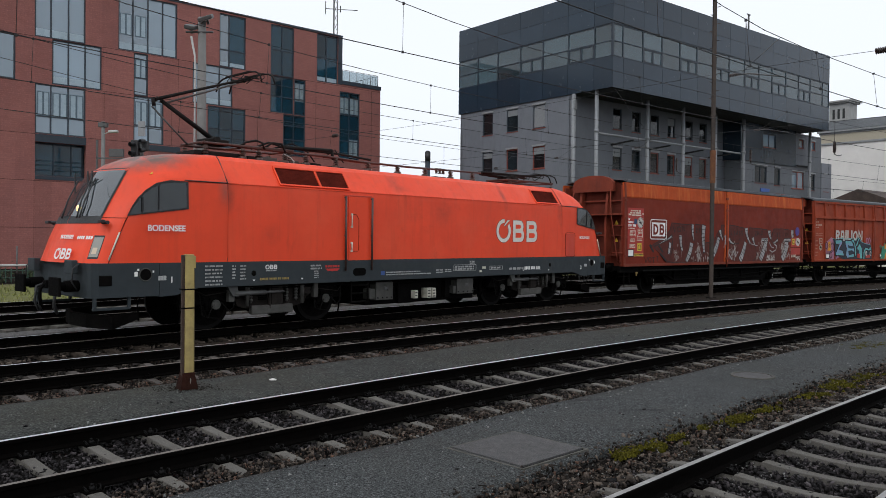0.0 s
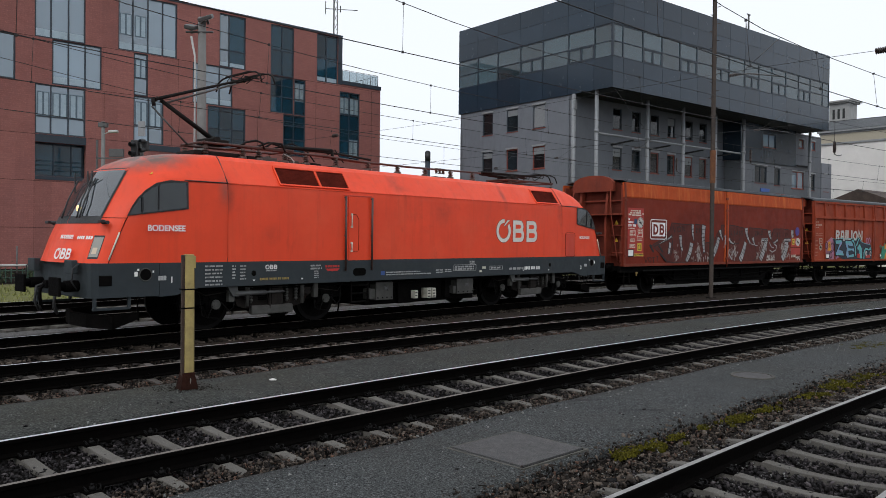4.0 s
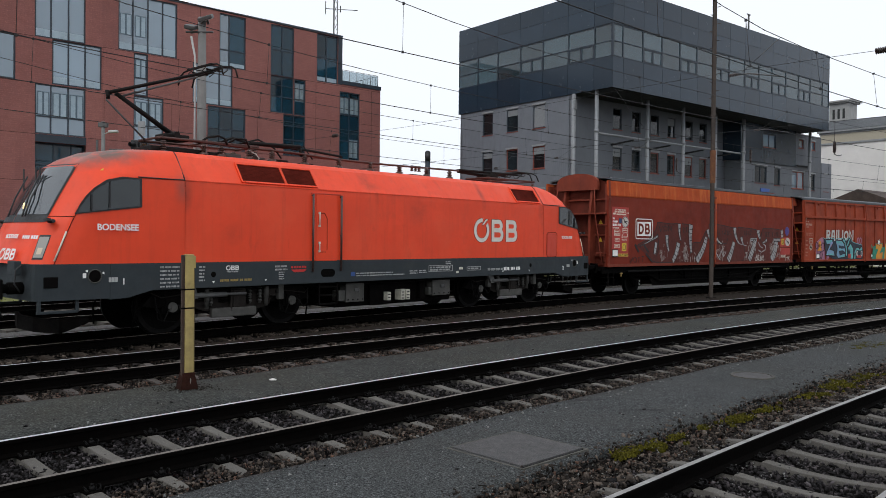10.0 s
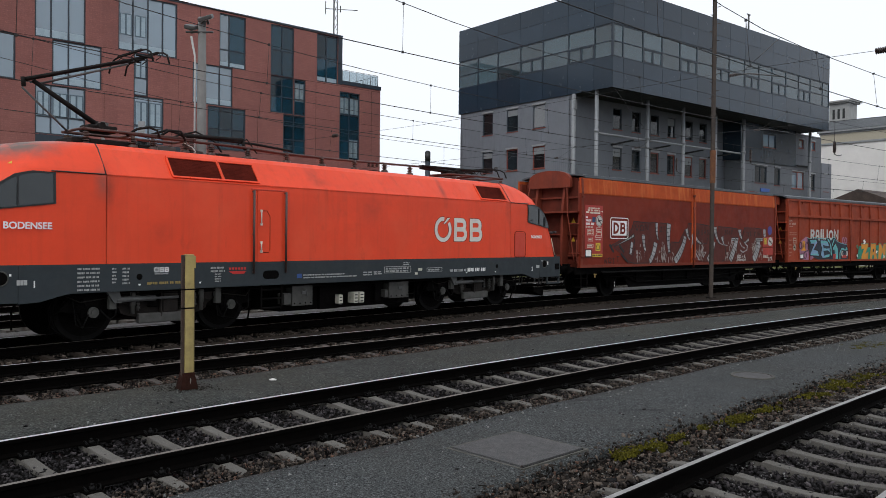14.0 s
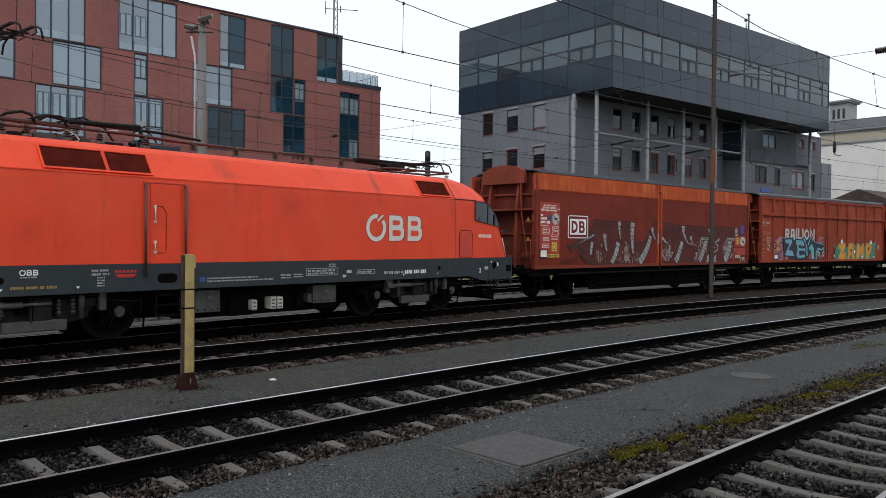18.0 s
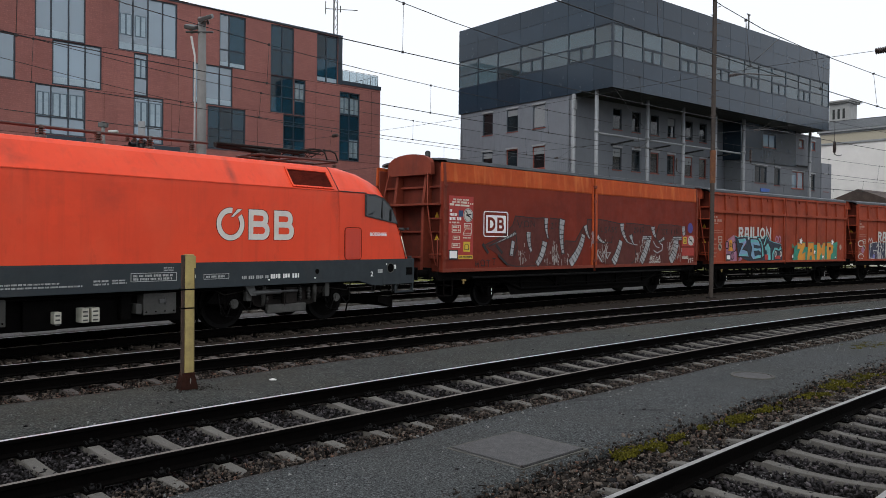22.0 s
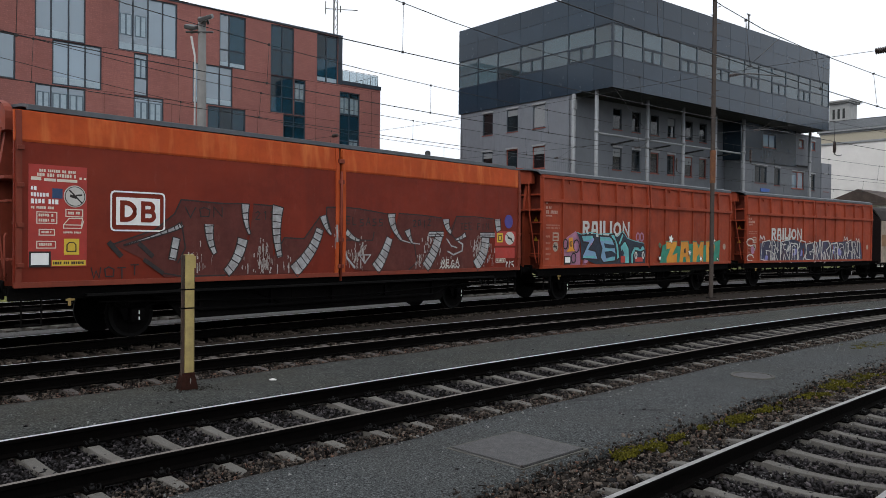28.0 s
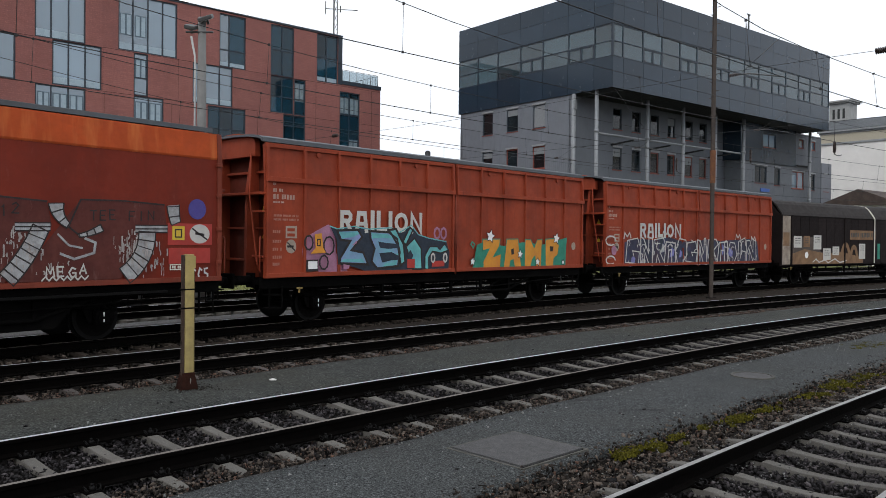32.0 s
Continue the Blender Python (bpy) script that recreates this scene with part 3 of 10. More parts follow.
moss("moss", [("A", -1.7, 4.5, 0.22, 0.1, 20), ("A", -1.62, 4.95, 0.26, 0.16, 34), ("A", -1.7, 5.5, 0.2, 0.08, 14), ("A", -1.7, 6.15, 0.16, 0.07, 10), ("A", -1.63, 6.85, 0.34, 0.12, 32), ("A", -1.6, 7.65, 0.26, 0.08, 16),
              ("A", -1.66, 8.4, 0.3, 0.05, 3), ("A", -1.6, 9.2, 0.3, 0.13, 20), ("A", -1.66, 10.4, 0.6, 0.2, 44), ("A", -1.66, 11.6, 0.4, 0.16, 20)], 11, "yellow-green moss along the ballast edge")
moss("moss", [("A", -3.1, 15.8, 0.9, 0.3, 60), ("A", -2.9, 17, 0.9, 0.3, 35)], 12, "patch of yellowish moss on the asphalt")

# cover plate and manhole in the asphalt
M_STEELPLATE = shader("worn_steel_plate", (0.072, 0.07, 0.07), 0.8, 0.0, spec=0.2, vary=0.25, scale=3, bump=0.3, bump_scale=120, dirt=(0.04, 0.039, 0.038), dirt_amount=0.45, dirt_scale=2.5, speck=0.35, scuffs=(0.11, 0.11, 0.108), scuff_scale=(3, 1.5, 1), scuff_amount=0.4)
M_RIM = shader("worn_rim", (0.082, 0.079, 0.07), 0.9, vary=0.45, scale=7, spec=0.15)
c = thing("cover_plate", "flat worn grey concrete cover plate let into the asphalt", "cover plate", Matrix.Translation((0.80, 8.19, GROUND_Z + 0.004)) @ Matrix.Rotation(radians(44.5), 4, "Z"))
bm = bmesh.new()
span(bm, -0.49, 0.49, -0.47, 0.47, -0.06, 0.02, 0.004)
part("plate", bm, M_STEELPLATE, c)
bm = bmesh.new()
for a, b, d, e in ((-0.545, 0.54, -0.522, -0.497), (-0.545, 0.54, 0.497, 0.515), (-0.545, -0.515, -0.495, 0.495), (0.515, 0.54, -0.495, 0.495)):
    span(bm, a, b, d, e, -0.06, 0.01, 0.003)
part("frame", bm, M_RIM, c)
bm = bmesh.new()
for a, b, d, e in ((-0.514, 0.514, -0.496, -0.471), (-0.514, 0.514, 0.471, 0.496), (-0.514, -0.491, -0.47, 0.47), (0.491, 0.514, -0.47, 0.47)):
    span(bm, a, b, d, e, -0.06, 0.002)
part("gap", bm, M_RAIL, c, "dark dirt-filled gap")
c = thing("manhole_cover", "round worn iron manhole cover in the asphalt", "manhole cover", Matrix.Translation((5.08, 12.8, GROUND_Z + 0.004)))
bm = bmesh.new()
rod(bm, (0, 0, -0.06), (0, 0, 0.022), 0.285, 40)
part("lid", bm, M_STEELPLATE, c)
bm = bmesh.new()
for i in range(40):
    a0, a1 = i * math.tau / 40, (i + 1) * math.tau / 40
    v = [bm.verts.new((r * math.cos(a), r * math.sin(a), z)) for a in (a0, a1) for r, z in ((0.30, -0.05), (0.30, 0.026), (0.34, 0.026), (0.35, -0.05))]
    for j in range(3):
        bm.faces.new((v[j], v[j + 1], v[j + 5], v[j + 4]))
bmesh.ops.remove_doubles(bm, verts=bm.verts, dist=1e-4)
bmesh.ops.recalc_face_normals(bm, faces=bm.faces[:])
part("frame", bm, M_RIM, c, "dirty iron frame ring")
bm = bmesh.new()
bmesh.ops.create_icosphere(bm, subdivisions=2, radius=0.038, matrix=Matrix.Diagonal((1.6, 1.0, 0.5, 1)))
for v in bm.verts:
    v.co *= 1 + 0.15 * noise.noise(v.co * 20)
tagged(part("pebble", bm, shader("pale_stone", (0.55, 0.53, 0.5), 0.8, vary=0.1)), "single pale stone lying on the asphalt", "stone").location = (-2.59, 12.02, GROUND_Z + 0.015)

rng_ = random.Random(21)
bm = bmesh.new()
for _ in range(900):
    a, d = rng_.uniform(0, 6.28), abs(rng_.gauss(0, 0.2)) + 0.05
    x, y_, w, t = -3.62 + d * 1.5 * math.cos(a), 11.3 + d * 0.9 * math.sin(a), rng_.uniform(0.006, 0.02), rng_.uniform(0, 3.1)
    q = [bm.verts.new(v) for v in ((x - w, y_, GROUND_Z - 0.004), (x, y_ - w, GROUND_Z - 0.004), (x + w, y_, GROUND_Z - 0.004), (x, y_ + w, GROUND_Z - 0.004), (x + w * 0.3 * math.cos(t), y_, GROUND_Z + w * 0.8))]
    for f in ((0, 1, 4), (1, 2, 4), (2, 3, 4), (3, 0, 4)):
        bm.faces.new([q[i] for i in f])
tagged(part("soil", bm, shader("dark_crumbly_soil", (0.014, 0.011, 0.009), 0.95, vary=0.4, scale=30, spec=0.05)), "dark crumbs of soil round the post's foot", "soil", kind="stuff")

# yellow steel marker post with a rusty foot
M_YELLOW = shader("faded_yellow_paint", (0.36, 0.275, 0.095), 0.75, vary=0.2, scale=5, dirt=(0.13, 0.095, 0.045), dirt_amount=0.5, dirt_scale=4, streak=0.75, bump=0.2)
M_RUST = shader("rusty_iron", (0.027, 0.009, 0.006), 0.9, vary=0.45, scale=9, bump=0.7, spec=0.1, dirt=(0.009, 0.006, 0.005), dirt_amount=0.55, dirt_scale=6)
post = thing("marker_post", "weathered yellow steel marker post with rusty foot", "post", Matrix.Translation((-3.67, 11.32, GROUND_Z)) @ Matrix.Rotation(radians(34), 4, "Z"))
bm = bmesh.new()
span(bm, -0.062, 0.07, -0.055, 0.055, 0.2, 1.94, 0.012)
part("shaft", bm, M_YELLOW, post)
bm = bmesh.new()
span(bm, -0.1, -0.063, -0.05, 0.03, 0.2, 1.93, 0.008)
part("edge_strip", bm, shader("rusty_brown_paint", (0.034, 0.018, 0.011), 0.85, vary=0.4, scale=6, bump=0.4, streak=0.4), post, "rusty brown edge strip")
for z in (1.17, 1.44):
    bm = bmesh.new()
    span(bm, -0.114, 0.076, -0.06, 0.06, z - 0.012, z + 0.008, 0.003)
    part("band", bm, M_BLACK, post, "thin black band")
bm = bmesh.new()
for a, b, z0, z1 in ((0.134, 0.092, 0.0, 0.2), (0.092, 0.088, 0.2, 0.24)):
    r = bmesh.ops.create_cone(bm, cap_ends=True, segments=4, radius1=a * 1.35, radius2=b * 1.35, depth=z1 - z0, matrix=Matrix.Translation((-0.01, 0, (z0 + z1) / 2)) @ Matrix.Rotation(radians(45), 4, "Z"))
part("foot", bm, M_RUST, post, "rusty iron foot")
bm = bmesh.new()
span(bm, 0.005, 0.016, -0.114, -0.09, 0.09, 0.16, 0.002)
part("mark", bm, shader("pale_scratch", (0.2, 0.18, 0.16), 0.8, vary=0.3, scale=20), post, "small pale mark")
bm = bmesh.new()
span(bm, 0.071, 0.098, -0.03, 0.03, 1.74, 1.92, 0.003)
part("bracket", bm, M_YELLOW, post)
# Brown strip on the right edge; its darker tone stands for shading.
bm = bmesh.new()
span(bm, 0.071, 0.082, -0.045, 0.05, 0.2, 1.7, 0.004)
part("edge_strip", bm, shader("shaded_edge_brown", (0.12, 0.085, 0.035), 0.8, vary=0.3, scale=6), post, "brown strip painted as edge shading")
# ---------------------------------------------------------------- the locomotive. Local x runs to its rear, -y is the side towards the camera.
M_WHITE = shader("white_lettering", (0.78, 0.77, 0.74), 0.6, vary=0.05, scale=3)
M_CREAM = shader("cream_lettering", (0.62, 0.55, 0.45), 0.7, vary=0.08, scale=3)
M_SMALLTEXT = shader("small_grey_white_print", (0.36, 0.36, 0.35), 0.7, vary=0.15, scale=5)
M_GOLDTEXT = shader("dull_gold_print", (0.26, 0.18, 0.05), 0.7, vary=0.15, scale=5)
M_PLATE = shader("grimy_white_plate", (0.5, 0.48, 0.4), 0.8, vary=0.2, scale=8, dirt=(0.25, 0.23, 0.19), dirt_amount=0.4, dirt_scale=6)
M_EMBLEM = shader("off_white_emblem_paint", (0.66, 0.62, 0.56), 0.6, vary=0.08, scale=3, dirt=(0.5, 0.42, 0.36), dirt_amount=0.3, dirt_scale=2)
# Dusty steel, kept near black with the underbody shade in its colour.
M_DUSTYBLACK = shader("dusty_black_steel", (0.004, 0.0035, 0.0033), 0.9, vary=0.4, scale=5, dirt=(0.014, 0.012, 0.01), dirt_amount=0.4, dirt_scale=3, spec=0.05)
M_DARKBAR = shader("dark_worn_handrail", (0.06, 0.035, 0.03), 0.5, vary=0.3, scale=8)
M_FADED = shader("faded_red_panel", (0.56, 0.042, 0.016), 0.5, vary=0.08, scale=2, streak=0.3, dirt=(0.3, 0.03, 0.014))
M_GRILLE = shader("dark_red_louvres", (0.075, 0.011, 0.007), 0.9, vary=0.4, scale=3, spec=0.03)
M_STEEL = shader("grey_steel", (0.09, 0.09, 0.088), 0.6, 0.3, vary=0.2, scale=6)
M_GREYBOX = shader("dusty_grey_equipment_paint", (0.06, 0.058, 0.052), 0.75, vary=0.3, scale=4, dirt=(0.03, 0.027, 0.023), dirt_amount=0.5)
# Worn steel darkened far down, with the shade under the train in it.
M_WHEEL = shader("shaded_worn_steel", (0.0045, 0.004, 0.0038), 0.75, 0.1, vary=0.35, scale=7, spec=0.12)
M_ROOFGEAR = shader("sooty_roof_equipment", (0.011, 0.009, 0.008), 0.8, vary=0.4, scale=5, spec=0.2)
M_COPPER = shader("red_brown_busbar", (0.06, 0.02, 0.014), 0.6, vary=0.2, scale=5)
M_INSUL = shader("brown_insulator", (0.05, 0.022, 0.014), 0.35, vary=0.15, scale=5)
M_CABGLASS = glass("cab_window_glass", (0.016, 0.022, 0.024), 0.02, 0.15, 0.5, 0.3)
M_CABGLASS.node_tree.nodes["Principled BSDF"].inputs["IOR"].default_value = 1.62
M_SHIELD = glass("windscreen_glass", (0.03, 0.037, 0.042), 0.03, 0.12, 0.3)
M_SHIELD.node_tree.nodes["Principled BSDF"].inputs["IOR"].default_value = 2.2
M_LENS = glass("headlight_glass", (0.34, 0.33, 0.3), 0.1, 0.2)
M_DIRTYCABLE = shader("pale_braided_cable", (0.35, 0.33, 0.3), 0.7, vary=0.2)
M_BOGIE = shader("dusty_brown_grey_bogie_paint", (0.017, 0.014, 0.0125), 0.85, vary=0.35, scale=5, dirt=(0.045, 0.038, 0.032), dirt_amount=0.35, dirt_scale=3, spec=0.12)
M_RUBBER = shader("black_rubber", (0.015, 0.015, 0.016), 0.6, vary=0.2)
M_YELLOWBIT = shader("yellow_marking", (0.6, 0.4, 0.03), 0.6, vary=0.1)
# Weak warm emission for a patch in the lower half of each front headlight.
M_WARMSPOT = glow("dim_warm_glow", (0.5, 0.4, 0.29), 0.12)
M_REDBIT = shader("red_marking", (0.45, 0.02, 0.015), 0.6, vary=0.1)

# cab surface: for each height, the half outline from the flat side round to the nose (distance behind the nose tip plane, half width)
CAB = [(1.50, (6.44, 1.490), (8.97, 1.385), (9.15, 1.28), (9.29, 1.10), (9.45, 0)),
       (2.00, (6.44, 1.490), (8.78, 1.395), (8.97, 1.26), (9.12, 1.07), (9.28, 0)),
       (2.35, (6.44, 1.488), (8.63, 1.395), (8.83, 1.23), (8.97, 1.04), (9.15, 0)),
       (2.75, (6.44, 1.484), (8.40, 1.405), (8.60, 1.18), (8.75, 1.00), (8.93, 0)),
       (3.05, (6.44, 1.478), (8.02, 1.425), (8.37, 1.15), (8.58, 0.97), (8.77, 0)),
       (3.18, (6.44, 1.470), (7.80, 1.420), (8.27, 1.12), (8.50, 0.95), (8.69, 0)),
       (3.37, (6.44, 1.350), (7.62, 1.280), (8.10, 1.05), (8.38, 0.90), (8.56, 0)),
       (3.55, (6.44, 1.220), (7.48, 1.130), (7.92, 0.93), (8.12, 0.78), (8.30, 0)),
       (3.70, (6.44, 1.110), (7.25, 1.000), (7.62, 0.80), (7.78, 0.64), (7.95, 0)),
       (3.80, (6.44, 0.990), (6.92, 0.860), (7.15, 0.68), (7.28, 0.50), (7.40, 0)),
       (3.85, (6.44, 0.560), (6.62, 0.440), (6.72, 0.34), (6.78, 0.24), (6.82, 0))]


CAB = [(r[0], *((x - 0.12, y) for x, y in r[1:])) for r in CAB]
SEAM = 6.32


def cab_point(z, q, out=0.0):
    """A point of the cab's outside: height z, q from 0 (flat side) to 4 (nose centre)."""
    zs = [r[0] for r in CAB]
    i = max(0, min(len(zs) - 2, next((j for j in range(len(zs) - 1) if z <= zs[j + 1]), len(zs) - 2)))
    f = (z - zs[i]) / (zs[i + 1] - zs[i])

    def row(k):
        pts = CAB[k][1:]
        j = min(3, int(q))
        g = q - j
        a, b = Vector(pts[j]), Vector(pts[j + 1])
        if j == 3:
            return Vector((a.x + (b.x - a.x) * math.sin(g * math.pi / 2), a.y * (1 - g)))
        return a.lerp(b, g)
    v = row(i).lerp(row(i + 1), f)
    v += Vector((0.6, 0.8)).normalized() * out if q > 1 else Vector((0, out))
    return v


def cab_patch(sx, qs, zs, out=0.0, both=True):
    """Mesh of part of the cab's skin; sx -1 for the front cab."""
    bm = bmesh.new()
    for sy in ((-1, 1) if both else (-1,)):
        grid = [[bm.verts.new((sx * v.x, sy * v.y, z)) for v in (cab_point(z, q, out) for q in qs)] for z in zs]
        for a, b in zip(grid, grid[1:]):
            for j in range(len(qs) - 1):
                bm.faces.new((a[j], a[j + 1], b[j + 1], b[j]))
    bmesh.ops.remove_doubles(bm, verts=bm.verts, dist=1e-4)
    bmesh.ops.recalc_face_normals(bm, faces=bm.faces[:])
    return bm


def steps(a, b, n):
    return [a + (b - a) * i / n for i in range(n + 1)]


def stroke(bm, pts, w, y, depth=0.004):
    """A painted line: one flat ribbon along points (x, z), mitred at its bends."""
    closed = len(pts) > 2 and pts[0] == pts[-1]
    q = [Vector(p) for p in (pts[:-1] if closed else pts)]
    n, rings_ = len(q), []
    for i, c in enumerate(q):
        a = q[i - 1] if closed or i else None
        b = q[(i + 1) % n] if closed or i < n - 1 else None
        da = (c - a).normalized() if a is not None else (b - c).normalized()
        db = (b - c).normalized() if b is not None else da
        na, nb = Vector((-da.y, da.x)), Vector((-db.y, db.x))
        m = (na + nb)
        m = m.normalized() if m.length > 1e-3 else na
        m *= w / 2 / max(0.5, m.dot(na))
        e = Vector((0, 0)) if closed or 0 < i < n - 1 else (da * w * 0.2 if i else -db * w * 0.2)
        rings_.append([bm.verts.new((v.x + e.x, yy, v.y + e.y)) for v, yy in ((c + m, y - depth / 2), (c - m, y - depth / 2), (c - m, y + depth / 2), (c + m, y + depth / 2))])
    pairs = list(zip(rings_, rings_[1:])) + ([(rings_[-1], rings_[0])] if closed else [])
    fs = [bm.faces.new((r[k], r[(k + 1) % 4], t[(k + 1) % 4], t[k])) for r, t in pairs for k in range(4)]
    bmesh.ops.recalc_face_normals(bm, faces=fs)


def bars(parent, x0, x1, z_top, rows, h, pitch, material, y, name="text_line", seed=0, word=0.16):
    """Lines of small print as plain bars."""
    rnd = random.Random(seed)
    bm = bmesh.new()
    for r in range(rows):
        x, left = x0, rnd.randint(2, 6)
        z = z_top - r * pitch
        while x < x1 - h * 0.4:
            w = h * rnd.uniform(0.4, 0.65)
            a, b = x, min(x1, x + w)
            lo = z - h * rnd.choice((1.0, 1.0, 0.9))
            v = [bm.verts.new(q) for q in ((a, y, lo), (b, y, lo), (b, y, z), (a, y, z), (a, y + 0.004, lo), (b, y + 0.004, lo), (b, y + 0.004, z), (a, y + 0.004, z))]
            for f in ((0, 1, 2, 3), (1, 5, 6, 2), (4, 0, 3, 7), (3, 2, 6, 7), (4, 5, 1, 0)):
                bm.faces.new([v[i] for i in f])
            x += w + h * 0.22
            left -= 1
            if left == 0:
                x, left = x + h * 0.6, rnd.randint(2, 6)
    return tagged(part(name, bm, material, parent), kind="stuff")


def rounded_loop(x0, x1, z0, z1, r, left=0.0):
    """Closed outline with rounded right-hand corners."""
    pts = [(x0, z0), (x1 - r, z0)]
    pts += [(x1 - r + r * math.sin(a), z0 + r - r * math.cos(a)) for a in steps(0.3, 1.571, 4)]
    pts += [(x1 - r + r * math.cos(a), z1 - r + r * math.sin(a)) for a in steps(0.0, 1.271, 4)]
    pts += [(x1 - r, z1), (x0, z1)]
    return pts + pts[:1]


def glyph_b(bm, x, z, w, h, y, t):
    """A plain block shape with two openings and rounded right-hand corners."""
    m = z + h * 0.52
    lower = rounded_loop(x + t / 2, x + w - t / 2, z + t / 2, m, min(0.26 * h, (m - z - t / 2) * 0.49))
    upper = rounded_loop(x + t / 2, x + w * 0.93 - t / 2, m, z + h - t / 2, min(0.24 * h, (z + h - t / 2 - m) * 0.49))
    stroke(bm, lower, t, y, 0.006)
    stroke(bm, upper, t, y - 0.0015, 0.006)


def ring(bm, x, z, r0, r1, y, a0=0, a1=360, n=36, sx=1.0):
    prev = None
    for i in range(n + 1):
        a = radians(a0 + (a1 - a0) * i / n)
        cur = [bm.verts.new((x + r * sx * math.cos(a), yy, z + r * math.sin(a))) for r, yy in ((r0, y - 0.003), (r1, y - 0.003), (r1, y + 0.003), (r0, y + 0.003))]
        if prev:
            for j in range(4):
                bm.faces.new((prev[j], prev[(j + 1) % 4], cur[(j + 1) % 4], cur[j]))
        prev = cur


def emblem(parent, x, z, h, y, material, sx=1.0, rx=0, rz=0, ox=0):
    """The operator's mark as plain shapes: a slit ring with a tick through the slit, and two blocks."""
    bm = bmesh.new()
    r = h * 0.53
    ring(bm, r, h / 2, r * 0.68, r, 0, -278, 38, 40, 1.0)
    tick = [(r * 1.0, h * 0.73), (r * 1.2, h * 0.73), (r * 1.86, h * 1.0), (r * 1.48, h * 1.0)]
    prism(bm, tick, "y", -0.005, 0.002)
    bmesh.ops.recalc_face_normals(bm, faces=bm.faces[:])
    ob = part("emblem", bm, material, parent, "white operator's mark")
    ob.matrix_basis = Matrix.Translation((x, y, z)) @ pose(0, 0, 0, rx, 0, rz) @ Matrix.Diagonal((sx, 1, 1, 1))
    for i in (0, 1):
        bm = bmesh.new()
        glyph_b(bm, h * (1.23 + 1.05 * i), 0, h * 0.86, h, 0, h * 0.19)
        part("emblem_block", bm, material, ob)
    if h > 0.3:
        bm = bmesh.new()
        e = 0.012
        ring(bm, r, h / 2, r, r + e, 0.001, -278, 38, 40, 1.0)
        ring(bm, r, h / 2, r * 0.68 - e, r * 0.68, 0.001, -278, 38, 40, 1.0)
        stroke(bm, tick + tick[:1], e, -0.004)
        for i in (0, 1):
            gx = h * (1.23 + 1.05 * i)
            stroke(bm, [(gx - e / 2, -e / 2), (gx + h * 0.6, -e / 2), (gx + h * 0.8, h * 0.06), (gx + h * 0.87, h * 0.2), (gx + h * 0.87, h * 0.36), (gx + h * 0.78, h * 0.52), (gx + h * 0.81, h * 0.64), (gx + h * 0.81, h * 0.8), (gx + h * 0.72, h * 0.95), (gx + h * 0.55, h + e / 2), (gx - e / 2, h + e / 2), (gx - e / 2, -e / 2)], e, 0.001)
        part("emblem_edge", bm, M_GRILLE, ob, "thin dark edge line")
    return ob


def wheelset(r, gauge_half=0.72):
    """Two wheels on an axle, centred at the origin; the axle along y."""
    bm = bmesh.new()
    rod(bm, (0, -0.98, 0), (0, 0.98, 0), 0.085, 12)
    for s in (-1, 1):
        rod(bm, (0, s * (gauge_half - 0.03), 0), (0, s * gauge_half, 0), r + 0.03, 36)
        rod(bm, (0, s * gauge_half, 0), (0, s * (gauge_half + 0.11), 0), r, 36)
        rod(bm, (0, s * (gauge_half + 0.11), 0), (0, s * (gauge_half + 0.116), 0), r * 0.84, 30, mat=1)
        rod(bm, (0, s * (gauge_half + 0.1), 0), (0, s * (gauge_half + 0.16), 0), r * 0.3, 16)
        for i in range(6):
            a = i * math.tau / 6
            rod(bm, (r * 0.55 * math.cos(a), s * (gauge_half + 0.112), r * 0.55 * math.sin(a)), (r * 0.55 * math.cos(a), s * (gauge_half + 0.122), r * 0.55 * math.sin(a)), r * 0.1, 8, mat=1)
    me = bpy.data.meshes.new("wheelset")
    bm.to_mesh(me)
    bm.free()
    me.materials.append(M_WHEEL)
    me.materials.append(M_BLACK)
    return me


WHEELS = []  # (object, radius, x, z) of everything that rolls


def buffer(parent, x, y, z, sx, length=0.62, face=(0.5, 0.36)):
    b = bmesh.new()
    rod(b, (x, y, z), (x + sx * (length - 0.2), y, z), 0.11, 14)
    rod(b, (x + sx * (length - 0.3), y, z), (x + sx * (length - 0.04), y, z), 0.085, 14)
    span(b, x - 0.01, x + 0.03, y - 0.17, y + 0.17, z - 0.17, z + 0.17, 0.01)
    ob = part("buffer", b, M_BLACK, parent)
    b = bmesh.new()
    span(b, x + sx * (length - 0.05), x + sx * length, y - face[0] / 2, y + face[0] / 2, z - face[1] / 2, z + face[1] / 2, 0.022)
    part("buffer_head", b, M_BLACK, ob)
    return ob


